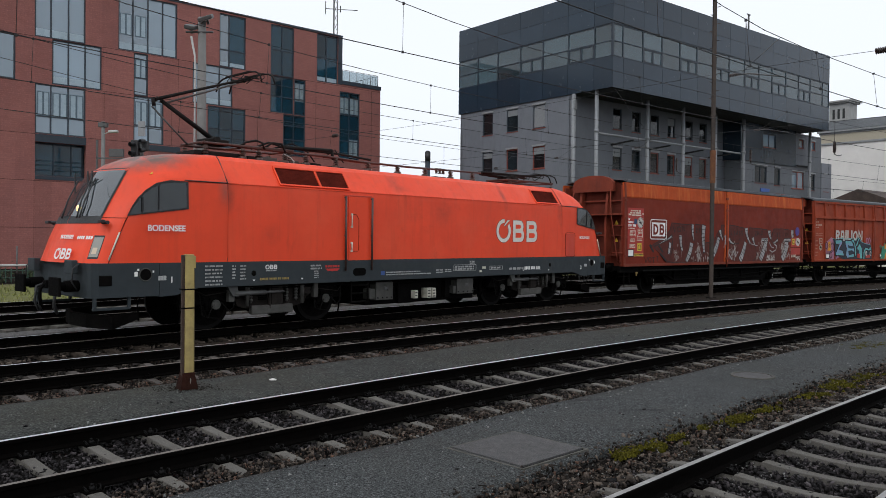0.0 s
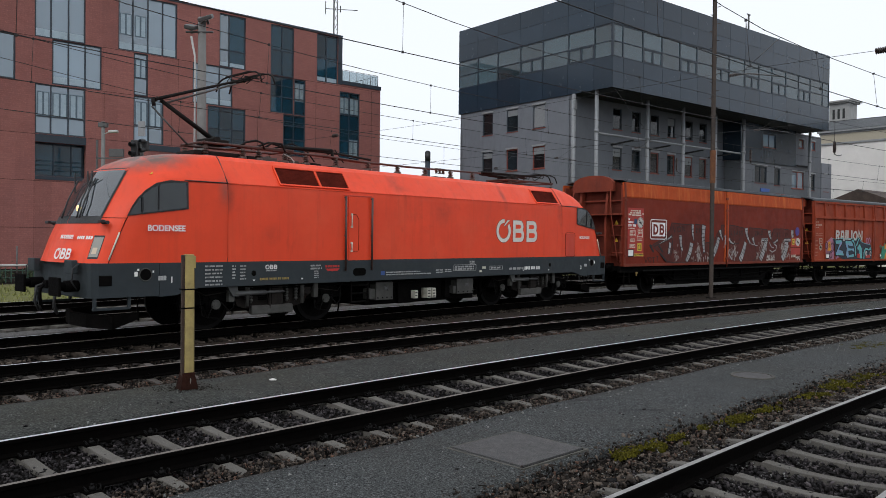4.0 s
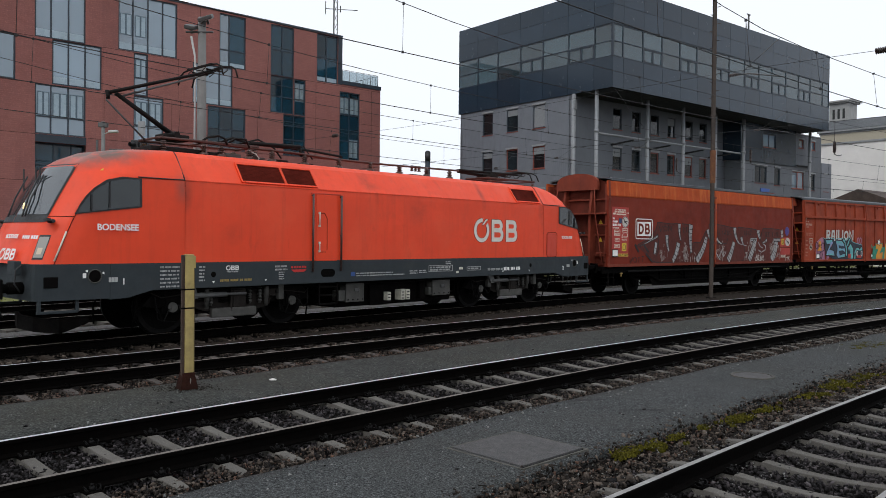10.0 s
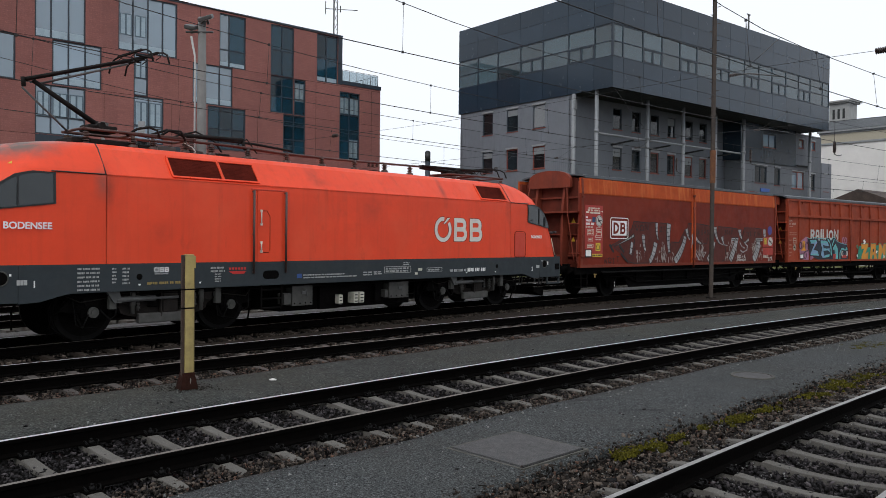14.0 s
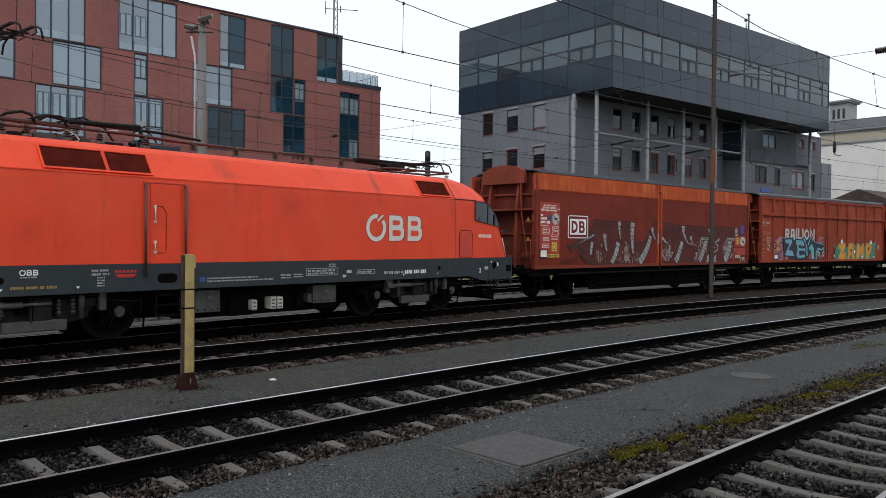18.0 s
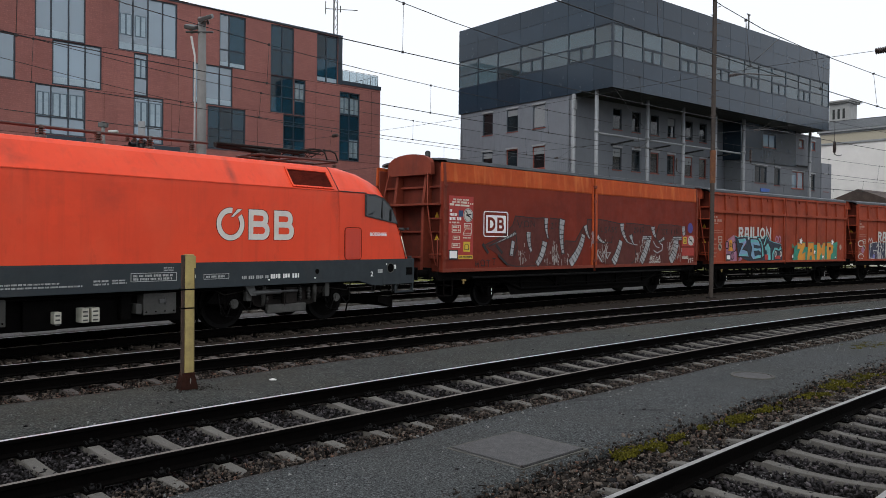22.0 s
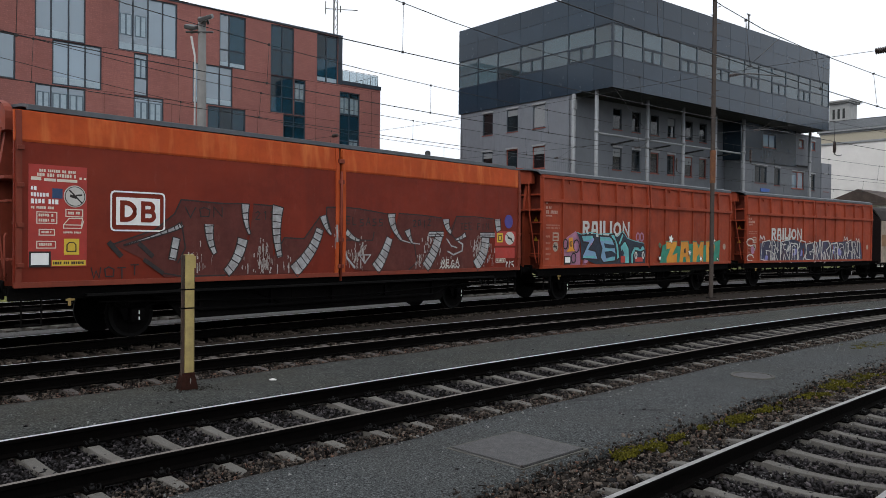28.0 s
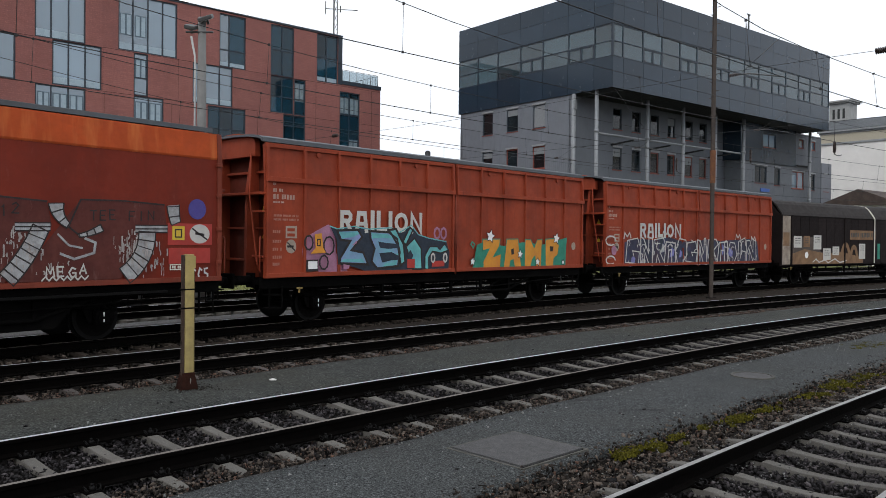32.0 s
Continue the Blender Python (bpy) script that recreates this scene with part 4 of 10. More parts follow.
def loco_side_window(parent, sx):
    outline = [(7.27, 3.13), (7.27, 2.62), (8.45, 2.45), (8.35, 2.63), (8.24, 2.78), (8.08, 2.93), (7.88, 3.05), (7.63, 3.12)]
    for name, grow, out, mat in (("window_frame", 0.055, 0.018, M_RUBBER), ("side_window", 0.0, 0.024, M_CABGLASS)):
        for sy in (-1, 1):
            bm = bmesh.new()
            cx, cz = 7.74, 2.83
            vs = []
            for x, z in outline:
                d = Vector((x - cx, z - cz))
                d *= 1 + grow / d.length
                d.y = min(d.y, 3.172 - cz)
                q = max(0.0, min(1.0, (d.x + cx - SEAM) / (cab_point(cz + d.y, 1.0).x - SEAM)))
                y = cab_point(cz + d.y, q).y + out
                vs.append(bm.verts.new((sx * (cx + d.x), sy * y, cz + d.y)))
            bm.faces.new(vs)
            bmesh.ops.recalc_face_normals(bm, faces=bm.faces[:])
            bmesh.ops.triangulate(bm, faces=bm.faces[:])
            w = part(name, bm, mat, parent)
            if name == "side_window" and sy < 0:
                for x, z0, z1 in ((7.86, 2.55, 3.05), (8.2, 2.5, 2.8)):
                    b2 = bmesh.new()
                    span(b2, sx * x - 0.014, sx * x + 0.014, -1.468, -1.43, z0, z1)
                    part("mullion", b2, M_RUBBER, w)


def build_loco():
    L = thing("locomotive", "red electric locomotive with dark grey frame, front pantograph raised", "locomotive", vehicle_pose(-2.12, 9.9))
    # body shell between the cabs
    bm = bmesh.new()
    half = [(1.490, 1.50), (1.490, 2.4), (1.478, 3.05), (1.470, 3.18), (1.105, 3.70), (1.00, 3.79), (0.56, 3.85), (0, 3.86)]
    sec = [(-y, z) for y, z in half] + [(y, z) for y, z in half[-2::-1]]
    xs = steps(-6.31, 6.31, 24)
    rings_ = [[bm.verts.new((x, y, z)) for y, z in sec] for x in xs]
    for a, b in zip(rings_, rings_[1:]):
        for j in range(len(sec) - 1):
            bm.faces.new((a[j], a[j + 1], b[j + 1], b[j]))
    bmesh.ops.recalc_face_normals(bm, faces=bm.faces[:])
    part("body", bm, M_RED, L)
    # cabs
    zs = [1.5, 1.6, 1.75, 1.9, 2.0, 2.12, 2.24, 2.35, 2.5, 2.62, 2.75, 2.9, 3.05, 3.12, 3.18, 3.27, 3.37, 3.46, 3.55, 3.63, 3.7, 3.75, 3.8, 3.83, 3.85]
    qs = steps(0, 1, 6) + steps(1, 2, 3)[1:] + steps(2, 3, 3)[1:] + steps(3, 4, 6)[1:]
    for sx in (-1, 1):
        bm = cab_patch(sx, qs, zs)
        top = [v for v in bm.verts if v.co.z > 3.849]
        cab = part("cab", bm, M_CABRED, L, "rounded red driver's cab", smooth=True)
        bm = bmesh.new()
        c = [bm.verts.new((sx * v.x, s * v.y, 3.85)) for s, order in ((-1, 1), (1, -1)) for v in [cab_point(3.85, q) for q in steps(0, 4, 12)][::order]]
        bm.faces.new(c)
        part("roof_cap", bm, M_CABRED, cab)
        # black rim, then the glass of the windscreen
        part("windscreen_rim", cab_patch(sx, steps(2.93, 4, 8), steps(2.27, 3.41, 14), 0.014), M_RUBBER, cab, smooth=True)
        ws = part("windscreen", cab_patch(sx, steps(3.03, 4, 8), steps(2.42, 3.36, 10), 0.024), M_SHIELD, cab, "large raked windscreen", smooth=True)
        for y0, y1 in ((-0.55, -0.2), (-0.42, 0.0), (0.3, 0.62)):
            bm = bmesh.new()
            a, b = cab_point(2.4, 4), cab_point(3.2, 4)
            pipe(bm, [(sx * (a.x + 0.05), y0, 2.38), (sx * (a.x - 0.12), y0 * 0.6 + y1 * 0.4, 2.75), (sx * (b.x + 0.03), y1, 3.2)], 0.016, 6)
            box(bm, sx * (b.x + 0.1), y1, 3.05, 0.02, 0.03, 0.6, m=None)
            part("wiper", bm, M_RUBBER, ws)
        if sx < 0:
            # A small warm emissive spot set low on the front windscreen.
            c = cab_point(2.56, 3.85, 0.03)
            bm = bmesh.new()
            bmesh.ops.create_uvsphere(bm, u_segments=12, v_segments=8, radius=0.07, matrix=Matrix.Translation((sx * c.x, -c.y, 2.56)) @ Matrix.Diagonal((0.3, 1, 1.3, 1)))
            part("lamp", bm, glow("warm_windscreen_spot", (1.0, 0.72, 0.35), 0.7), ws, "small warm glowing spot on the windscreen")
        bm = bmesh.new()
        rod(bm, (sx * 8.83, -1.32, 2.29), (sx * 8.83, 1.32, 2.29), 0.035, 8)
        for s in (-1, 1):
            rod(bm, (sx * 8.8, s * 1.0, 2.3), (sx * 8.94, s * 1.28, 2.31), 0.03, 8)
            span(bm, sx * 8.9, sx * 8.98, s * 1.2, s * 1.38, 2.28, 2.34, 0.01)
        part("grab_rail", bm, M_RUBBER, cab)
        loco_side_window(cab, sx)
        for s in (-1, 1):
            bm = bmesh.new()
            rod(bm, (sx * 7.3, s * 1.452, 3.185), (sx * 6.33, s * 1.474, 3.185), 0.013, 5)
            part("roof_joint", bm, M_RUBBER, cab, "dark joint line under the cab roof")
        bm = bmesh.new()
        a_ = [cab_point(zz, q, 0.02) for zz, q in ((3.29, 1.6), (3.29, 1.72), (3.33, 1.64))]
        bm.faces.new([bm.verts.new((sx * c.x, -c.y, zz)) for c, zz in zip(a_, (3.285, 3.285, 3.335))])
        part("warning_mark", bm, M_YELLOWBIT, cab, "small yellow warning triangle")
        # headlights in the nose corners
        for sy in (-1, 1):
            for name, grow, out, mat in (("headlight_rim", 0.06, 0.006, M_RUBBER), ("headlight", 0.0, 0.014, M_LENS)):
                bm = bmesh.new()
                g = [[bm.verts.new((sx * v.x, sy * v.y, z)) for v in (cab_point(z, q, out) for q in steps(2.1 - grow, 2.88 + grow, 4))] for z in steps(1.62 - grow * 0.6, 2.0 + grow * 0.6, 3)]
                for a, b in zip(g, g[1:]):
                    for j in range(4):
                        bm.faces.new((a[j], a[j + 1], b[j + 1], b[j]))
                bmesh.ops.recalc_face_normals(bm, faces=bm.faces[:])
                hl = part(name, bm, mat, cab)
            if sx < 0:
                bm = bmesh.new()
                g = [[bm.verts.new((sx * v.x, sy * v.y, z)) for v in (cab_point(z, q, 0.018) for q in steps(2.32, 2.72, 4))] for z in steps(1.68, 1.8, 3)]
                for a, b in zip(g, g[1:]):
                    for j in range(4):
                        bm.faces.new((a[j], a[j + 1], b[j + 1], b[j]))
                bmesh.ops.recalc_face_normals(bm, faces=bm.faces[:])
                part("lamp", bm, M_WARMSPOT, hl, "dim warm glowing patch low on the headlight")
        # handrail and joint lines
        for sy in (-1, 1):
            bm = bmesh.new()
            a, b = cab_point(1.56, 1.05, 0.02), cab_point(2.1, 1.05, 0.02)
            rod(bm, (sx * a.x, sy * a.y, 1.56), (sx * b.x, sy * b.y, 2.1), 0.017, 8)
            part("handrail", bm, M_CREAM, cab)
            bm = bmesh.new()
            for z0, z1 in zip(steps(1.5, 3.1, 12), steps(1.5, 3.1, 12)[1:]):
                a, b = cab_point(z0, 1.0, 0.003), cab_point(z1, 1.0, 0.003)
                rod(bm, (sx * a.x, sy * a.y, z0), (sx * b.x, sy * b.y, z1), 0.008, 5)
            for q0, q1 in zip(steps(1.0, 2.9, 8), steps(1.0, 2.9, 8)[1:]):
                a, b = cab_point(2.38, q0, 0.002), cab_point(2.38, q1, 0.002)
                rod(bm, (sx * a.x, sy * a.y, 2.38), (sx * b.x, sy * b.y, 2.38), 0.007, 5)
            part("seam", bm, M_GRILLE, cab)
        bm = bmesh.new()
        for a, b in zip(half[3:], half[4:]):
            for s in (-1, 1):
                rod(bm, (sx * 6.315, s * a[0], a[1]), (sx * 6.315, s * b[0], b[1]), 0.014, 5)
        part("roof_seam", bm, M_RUBBER, L)
    # crease line under the roof slope
    for s in (-1, 1):
        bm = bmesh.new()
        span(bm, -6.3, 6.3, s * 1.462, s * 1.482, 3.165, 3.195, 0.006)
        part("drip_moulding", bm, M_RED, L)
    # grilles on the sloping roof edge
    slope = math.degrees(math.atan2(3.70 - 3.18, 1.470 - 1.105))
    for x0, x1 in ((-4.9, -3.82), (-3.72, -2.92), (4.95, 6.12)):
        for s in (-1, 1):
            m = Matrix.Translation((0, s * 1.2875, 3.44)) @ Matrix.Rotation(s * radians(90 - slope), 4, "X")
            bm = bmesh.new()
            span(bm, x0 - 0.05, x1 + 0.05, -0.03, 0.03, 0.225, 0.28, 0.006, m)
            span(bm, x0 - 0.05, x1 + 0.05, -0.03, 0.03, -0.28, -0.235, 0.006, m)
            for x in (x0 - 0.04, x1 + 0.04):
                span(bm, x - 0.02, x + 0.02, -0.028, 0.028, -0.24, 0.23, 0.0, m)
            g = part("air_grille", bm, M_RED, L, "red-framed roof air grille")
            bm = bmesh.new()
            span(bm, x0 - 0.02, x1 + 0.02, -0.006, 0.006, -0.24, 0.23, 0, m)
            for i in range(12):
                z = -0.215 + i * 0.038
                box(bm, (x0 + x1) / 2, s * 0.006, z, x1 - x0, 0.005, 0.006, 0, m)
            part("louvre", bm, M_GRILLE, g)
            bm = bmesh.new()
            for i in range(7):
                x = x0 + (x1 - x0) * (i + 0.5) / 7
                span(bm, x - 0.05, x + 0.05, s * -0.01, s * 0.04, -0.285, -0.255, 0, m)
            part("rain_lip", bm, M_RED, g)
    # skirt
    bm = bmesh.new()
    side = [(-7.86, 1.5), (7.86, 1.5), (7.86, 0.82), (7.5, 0.84), (7.0, 0.97), (-7.0, 0.97), (-7.5, 0.84), (-7.86, 0.82)]
    for s in (-1, 1):
        prism(bm, side, "y", s * 1.40, s * 1.494)
    span(bm, -8.75, 8.75, -1.38, 1.38, 1.36, 1.495)
    span(bm, -7.2, 7.2, -1.2, 1.2, 0.92, 1.36)
    part("frame", bm, M_SKIRT, L, "dark grey side frame")
    for sx in (-1, 1):
        fr = bmesh.new()
        plan = [(sx * 7.87, -1.497), (sx * 9.05, -1.44), (sx * 9.18, -1.40), (sx * 9.21, -1.30), (sx * 9.21, 1.30), (sx * 9.18, 1.40), (sx * 9.05, 1.44), (sx * 7.87, 1.497)]
        prism(fr, plan, "z", 0.84, 1.502)
        for s in (-1, 1):
            span(fr, sx * 8.42, sx * 9.15, s * 1.36, s * 1.42, 0.6, 0.65, 0.01)
            for x in (8.44, 9.11):
                span(fr, sx * x - 0.03, sx * x + 0.03, s * 1.36, s * 1.42, 0.62, 0.86, 0.01)
        f = part("end_frame", fr, M_SKIRT, L, "dark grey end frame with step")
        for s in (-1, 1):
            bm = bmesh.new()
            q = 1.497 - (8.93 - 7.87) * 0.047
            span(bm, sx * 8.8, sx * 9.05, s * (q - 0.03), s * (q + 0.012), 1.07, 1.27, 0.012)
            part("step_recess", bm, M_BLACK, f)
            bm = bmesh.new()
            y = 1.485
            rod(bm, (sx * 8.15, s * (y - 0.04), 1.27), (sx * 8.15, s * (y + 0.004), 1.27), 0.12, 24)
            part("lifting_eye", bm, M_BLACK, f)
            bm = bmesh.new()
            span(bm, sx * 8.34 - 0.03, sx * 8.34 + 0.03, s * 1.47, s * 1.484, 1.24, 1.33)
            part("marking", bm, M_WHITE, f)
            bm = bmesh.new()
            x_ = sx * 7.78
            for o in (-0.11, -0.05, 0.01):
                span(bm, x_ + o, x_ + o + 0.05, s * 1.494, s * 1.502, 1.15, 1.24)
            part("marking", bm, M_SMALLTEXT, f)
            bm = bmesh.new()
            for e_ in range(20):
                a0, a1 = e_ * math.tau / 20, (e_ + 1) * math.tau / 20
                rod(bm, (sx * 8.15 + 0.125 * math.cos(a0), s * 1.49, 1.27 + 0.125 * math.sin(a0)), (sx * 8.15 + 0.125 * math.cos(a1), s * 1.49, 1.27 + 0.125 * math.sin(a1)), 0.012, 5)
            part("eye_ring", bm, M_GREYBOX, f, "worn grey ring round the lifting eye")
            for dx, dz in ((-0.15, 0.1), (0.16, 0.06)):
                bm = bmesh.new()
                span(bm, sx * 8.15 + dx - 0.018, sx * 8.15 + dx + 0.018, s * 1.478, s * 1.492, 1.27 + dz - 0.02, 1.27 + dz + 0.02)
                part("marking", bm, M_WHITE, f)
            buffer(f, sx * 9.14, s * 0.875, 1.06, sx, 0.52)
            bm = bmesh.new()
            pipe(bm, [(sx * 9.21, s * 0.5, 1.1), (sx * 9.46, s * 0.5, 1.0), (sx * 9.5, s * 0.5, 0.7), (sx * 9.42, s * 0.46, 0.5)], 0.025, 8)
            part("brake_hose", bm, M_RUBBER, f)
            bm = bmesh.new()
            pipe(bm, [(sx * 9.21, s * 0.34, 1.1), (sx * 9.44, s * 0.34, 0.95), (sx * 9.46, s * 0.36, 0.62), (sx * 9.4, s * 0.36, 0.5)], 0.022, 8)
            part("brake_hose", bm, M_RUBBER, f)
            bm = bmesh.new()
            pipe(bm, [(sx * 9.3, s * 1.15, 1.5), (sx * 9.42, s * 1.16, 1.4), (sx * 9.44, s * 1.16, 1.15), (sx * 9.34, s * 1.15, 1.0)], 0.016, 6)
            part("brake_hose", bm, M_RUBBER, f)
            bm = bmesh.new()
            span(bm, sx * 9.3, sx * 9.42, s * 0.75, s * 1.1, 1.3, 1.56, 0.02)
            part("socket_box", bm, M_SKIRT, f)
        bm = bmesh.new()
        span(bm, sx * 9.3, sx * 9.5, -0.09, 0.09, 0.98, 1.14, 0.02)
        pipe(bm, [(sx * 9.5, 0, 1.06), (sx * 9.58, 0, 0.98), (sx * 9.58, 0, 0.8), (sx * 9.55, 0, 0.66)], 0.035, 8)
        part("coupling_hook", bm, M_BLACK, f)
        bm = bmesh.new()
        prism(bm, [(sx * 8.65, -1.1), (sx * 8.85, -0.4), (sx * 8.85, 0.4), (sx * 8.65, 1.1), (sx * 8.58, 1.1), (sx * 8.77, 0.4), (sx * 8.77, -0.4), (sx * 8.58, -1.1)], "z", 0.19, 0.46)
        for s in (-1, 1):
            prism(bm, [(sx * 8.1, 0.36), (sx * 8.62, 0.19), (sx * 8.62, 0.46), (sx * 8.1, 0.5)], "y", s * 1.05, s * 1.1)
        part("rail_guard", bm, M_DUSTYBLACK, f, "dusty black steel rail guard")
    # side details
    door = bmesh.new()
    span(door, -2.95, -2.30, -1.50, -1.47, 1.49, 3.06, 0.01)
    d = part("machine_room_door", door, M_RED, L)
    for z0, z1 in ((1.72, 1.92), (2.32, 2.62)):
        bm = bmesh.new()
        rod(bm, (-2.86, -1.525, z0), (-2.86, -1.525, z1), 0.014, 8)
        box(bm, -2.86, -1.51, z0, 0.05, 0.04, 0.05)
        box(bm, -2.86, -1.51, z1, 0.05, 0.04, 0.05)
        part("handle", bm, M_CREAM, d)
    bm = bmesh.new()
    for a, b in (((-2.85, 1.7), (-2.65, 1.7)), ((-2.62, 1.74), (-2.62, 2.5)), ((-2.7, 2.62), (-2.84, 2.62)), ((-2.62, 2.5), (-2.7, 2.62))):
        rod(bm, (a[0], -1.502, a[1]), (b[0], -1.502, b[1]), 0.007, 5)
    part("panel_line", bm, M_GRILLE, d)
    for x in (-3.06, -2.20):
        bm = bmesh.new()
        rod(bm, (x, -1.535, 1.24), (x, -1.535, 3.06), 0.026, 10)
        for z in (1.27, 2.1, 3.03):
            rod(bm, (x, -1.47, z), (x, -1.535, z), 0.018, 6)
        part("handrail", bm, M_DARKBAR, L, "long upright handrail")
    bm = bmesh.new()
    span(bm, -3.1, -2.18, -1.5, -1.47, 3.07, 3.1, 0.005)
    part("door_lintel", bm, M_FADED, L)
    bm = bmesh.new()
    rod(bm, (-2.70, -1.5, 1.2), (-2.70, -1.48, 1.2), 0.095, 20)
    rod(bm, (-2.46, -1.5, 1.2), (-2.46, -1.48, 1.2), 0.095, 20)
    span(bm, -2.7, -2.46, -1.4985, -1.48, 1.105, 1.295)
    part("step_hole", bm, M_BLACK, L)
    bm = bmesh.new()
    span(bm, 6.53, 7.05, -1.494, -1.47, 1.52, 2.27, 0.01)
    ap = part("access_panel", bm, M_FADED, L, "slightly faded red access panel")
    bm = bmesh.new()
    c_ = 0.09
    stroke(bm, [(6.5 + c_, 1.5), (7.08 - c_, 1.5), (7.055, 1.53), (7.08, 1.5 + c_), (7.08, 2.3 - c_), (7.055, 2.27), (7.08 - c_, 2.3), (6.5 + c_, 2.3), (6.525, 2.27), (6.5, 2.3 - c_), (6.5, 1.5 + c_), (6.525, 1.53), (6.5 + c_, 1.5)], 0.014, -1.494)
    part("panel_gap", bm, M_GRILLE, ap, "dark gap round the panel")
    for x, r in ((-5.66, 0.06), (5.62, 0.06)):
        bm = bmesh.new()
        rod(bm, (x, -1.5, 1.24), (x, -1.47, 1.24), r, 18)
        part("jacking_hole", bm, M_BLACK, L)
    # lettering
    lettering("BODENSEE", 0.115, M_WHITE, L, -7.70, -1.476, 2.19, 0, 1.6, 0.004, 1.02, label="white name lettering")
    lettering("BODENSEE", 0.085, M_WHITE, L, 7.70, -1.476, 2.14, 0, -1.6, 0.003, 1.0, label="white name lettering")
    lettering("1", 0.12, M_WHITE, L, -7.6, -1.5, 1.15, 0, 0, 0.003, 1.0, name="cab_number", label="white cab number")
    lettering("2", 0.12, M_WHITE, L, 7.45, -1.5, 1.12, 0, 0, 0.003, 1.0, name="cab_number", label="white cab number")
    emblem(L, 2.83, 1.98, 0.66, -1.494, M_EMBLEM, 1.0)
    tilt = Matrix.Rotation(radians(-18), 4, "X")
    e = emblem(L, 0, 0, 0.215, 0, M_WHITE)
    e.matrix_basis = Matrix.Translation((-9.34, -0.02, 1.57)) @ Matrix.Rotation(radians(-87), 4, "Z") @ tilt
    ob = lettering("BODENSEE", 0.075, M_WHITE, L, 0, 0, 0, bold=0.003, label="small white name lettering")
    ob.matrix_basis = Matrix.Translation((-9.185, -0.3, 2.0)) @ Matrix.Rotation(radians(-87), 4, "Z") @ tilt
    bm = bmesh.new()
    for q0, q1 in ((3.44, 3.40), (3.385, 3.345), (3.33, 3.29), (3.275, 3.235), (3.19, 3.14), (3.125, 3.075), (3.06, 3.01)):
        v = [bm.verts.new((-c.x, -c.y, z)) for c, z in ((cab_point(zz, q, 0.012), zz) for q, zz in ((q0, 1.96), (q1, 1.96), (q1, 2.025), (q0, 2.025)))]
        bm.faces.new(v)
    part("number_bars", bm, M_WHITE, L)
    y = -1.499
    bars(L, -6.85, -6.44, 1.43, 6, 0.035, 0.078, M_SMALLTEXT, y, seed=1)
    bars(L, -6.2, -6.12, 1.42, 5, 0.03, 0.065, M_SMALLTEXT, y, seed=2, word=0.1)
    bars(L, -6.0, -5.86, 1.42, 5, 0.035, 0.07, M_SMALLTEXT, y, seed=3, word=0.12)
    emblem(L, -5.36, 1.32, 0.1, y, M_WHITE)
    bars(L, -5.34, -5.04, 1.3, 1, 0.025, 0.1, M_SMALLTEXT, y, seed=5, word=0.2)
    bars(L, -5.5, -4.7, 1.13, 1, 0.05, 0.1, M_GOLDTEXT, y, seed=6, word=0.25)
    bars(L, -4.1, -3.75, 1.4, 2, 0.04, 0.07, M_SMALLTEXT, y, seed=7, word=0.12)
    bars(L, -4.0, -3.85, 1.26, 4, 0.025, 0.05, M_SMALLTEXT, y, seed=8, word=0.08)
    bm = bmesh.new()
    for i in range(6):
        span(bm, -3.66 + i * 0.075, -3.61 + i * 0.075, y - 0.002, y + 0.002, 1.33, 1.38)
    prism(bm, [(-3.66, 1.30), (-3.22, 1.30), (-3.3, 1.24), (-3.58, 1.24)], "y", y - 0.002, y + 0.002)
    part("emblem", bm, M_REDBIT, L, "small red wing mark")
    bm = bmesh.new()
    span(bm, -1.86, -1.72, y - 0.002, y + 0.002, 1.10, 1.2)
    part("marking", bm, shader("blue_marking", (0.02, 0.06, 0.2), 0.6), L, "small blue square")
    bars(L, -1.68, -0.4, 1.18, 1, 0.03, 0.05, M_SMALLTEXT, y, seed=9, word=0.4)
    bars(L, -1.68, 0.0, 1.12, 1, 0.03, 0.05, M_SMALLTEXT, y, seed=10, word=0.4)
    bars(L, 0.2, 0.5, 1.2, 2, 0.035, 0.06, M_SMALLTEXT, y, seed=11, word=0.2)
    bars(L, 0.56, 0.84, 1.2, 2, 0.03, 0.05, M_SMALLTEXT, y, seed=12, word=0.3)
    for x0, x1, z0, z1 in ((0.93, 1.9, 1.15, 1.31), (2.53, 3.14, 1.15, 1.25)):
        bm = bmesh.new()
        stroke(bm, [(x0, z0), (x1, z0), (x1, z1), (x0, z1), (x0, z0)], 0.012, y)
        part("data_frame", bm, M_SMALLTEXT, L, "thin white data frame")
        bars(L, x0 + 0.05, x1 - 0.08, z1 - 0.03, 2 if x0 < 2 else 1, 0.045, 0.065, M_SMALLTEXT, y, seed=int(x0 * 9), word=0.1)
    bars(L, 1.62, 1.85, 1.42, 2, 0.03, 0.05, M_SMALLTEXT, y, seed=18, word=0.1)
    bm = bmesh.new()
    span(bm, 2.06, 2.17, y - 0.002, y + 0.002, 1.08, 1.14)
    span(bm, 2.19, 2.34, y - 0.002, y + 0.002, 1.18, 1.25)
    part("marking", bm, M_PLATE, L)
    for x in (-5.66, -4.35, 4.2, 5.55):
        bm = bmesh.new()
        prism(bm, [(x - 0.035, 1.1), (x + 0.035, 1.1), (x, 1.06)], "y", y - 0.003, y + 0.002)
        part("lifting_mark", bm, M_WHITE, L, "small white lifting mark")
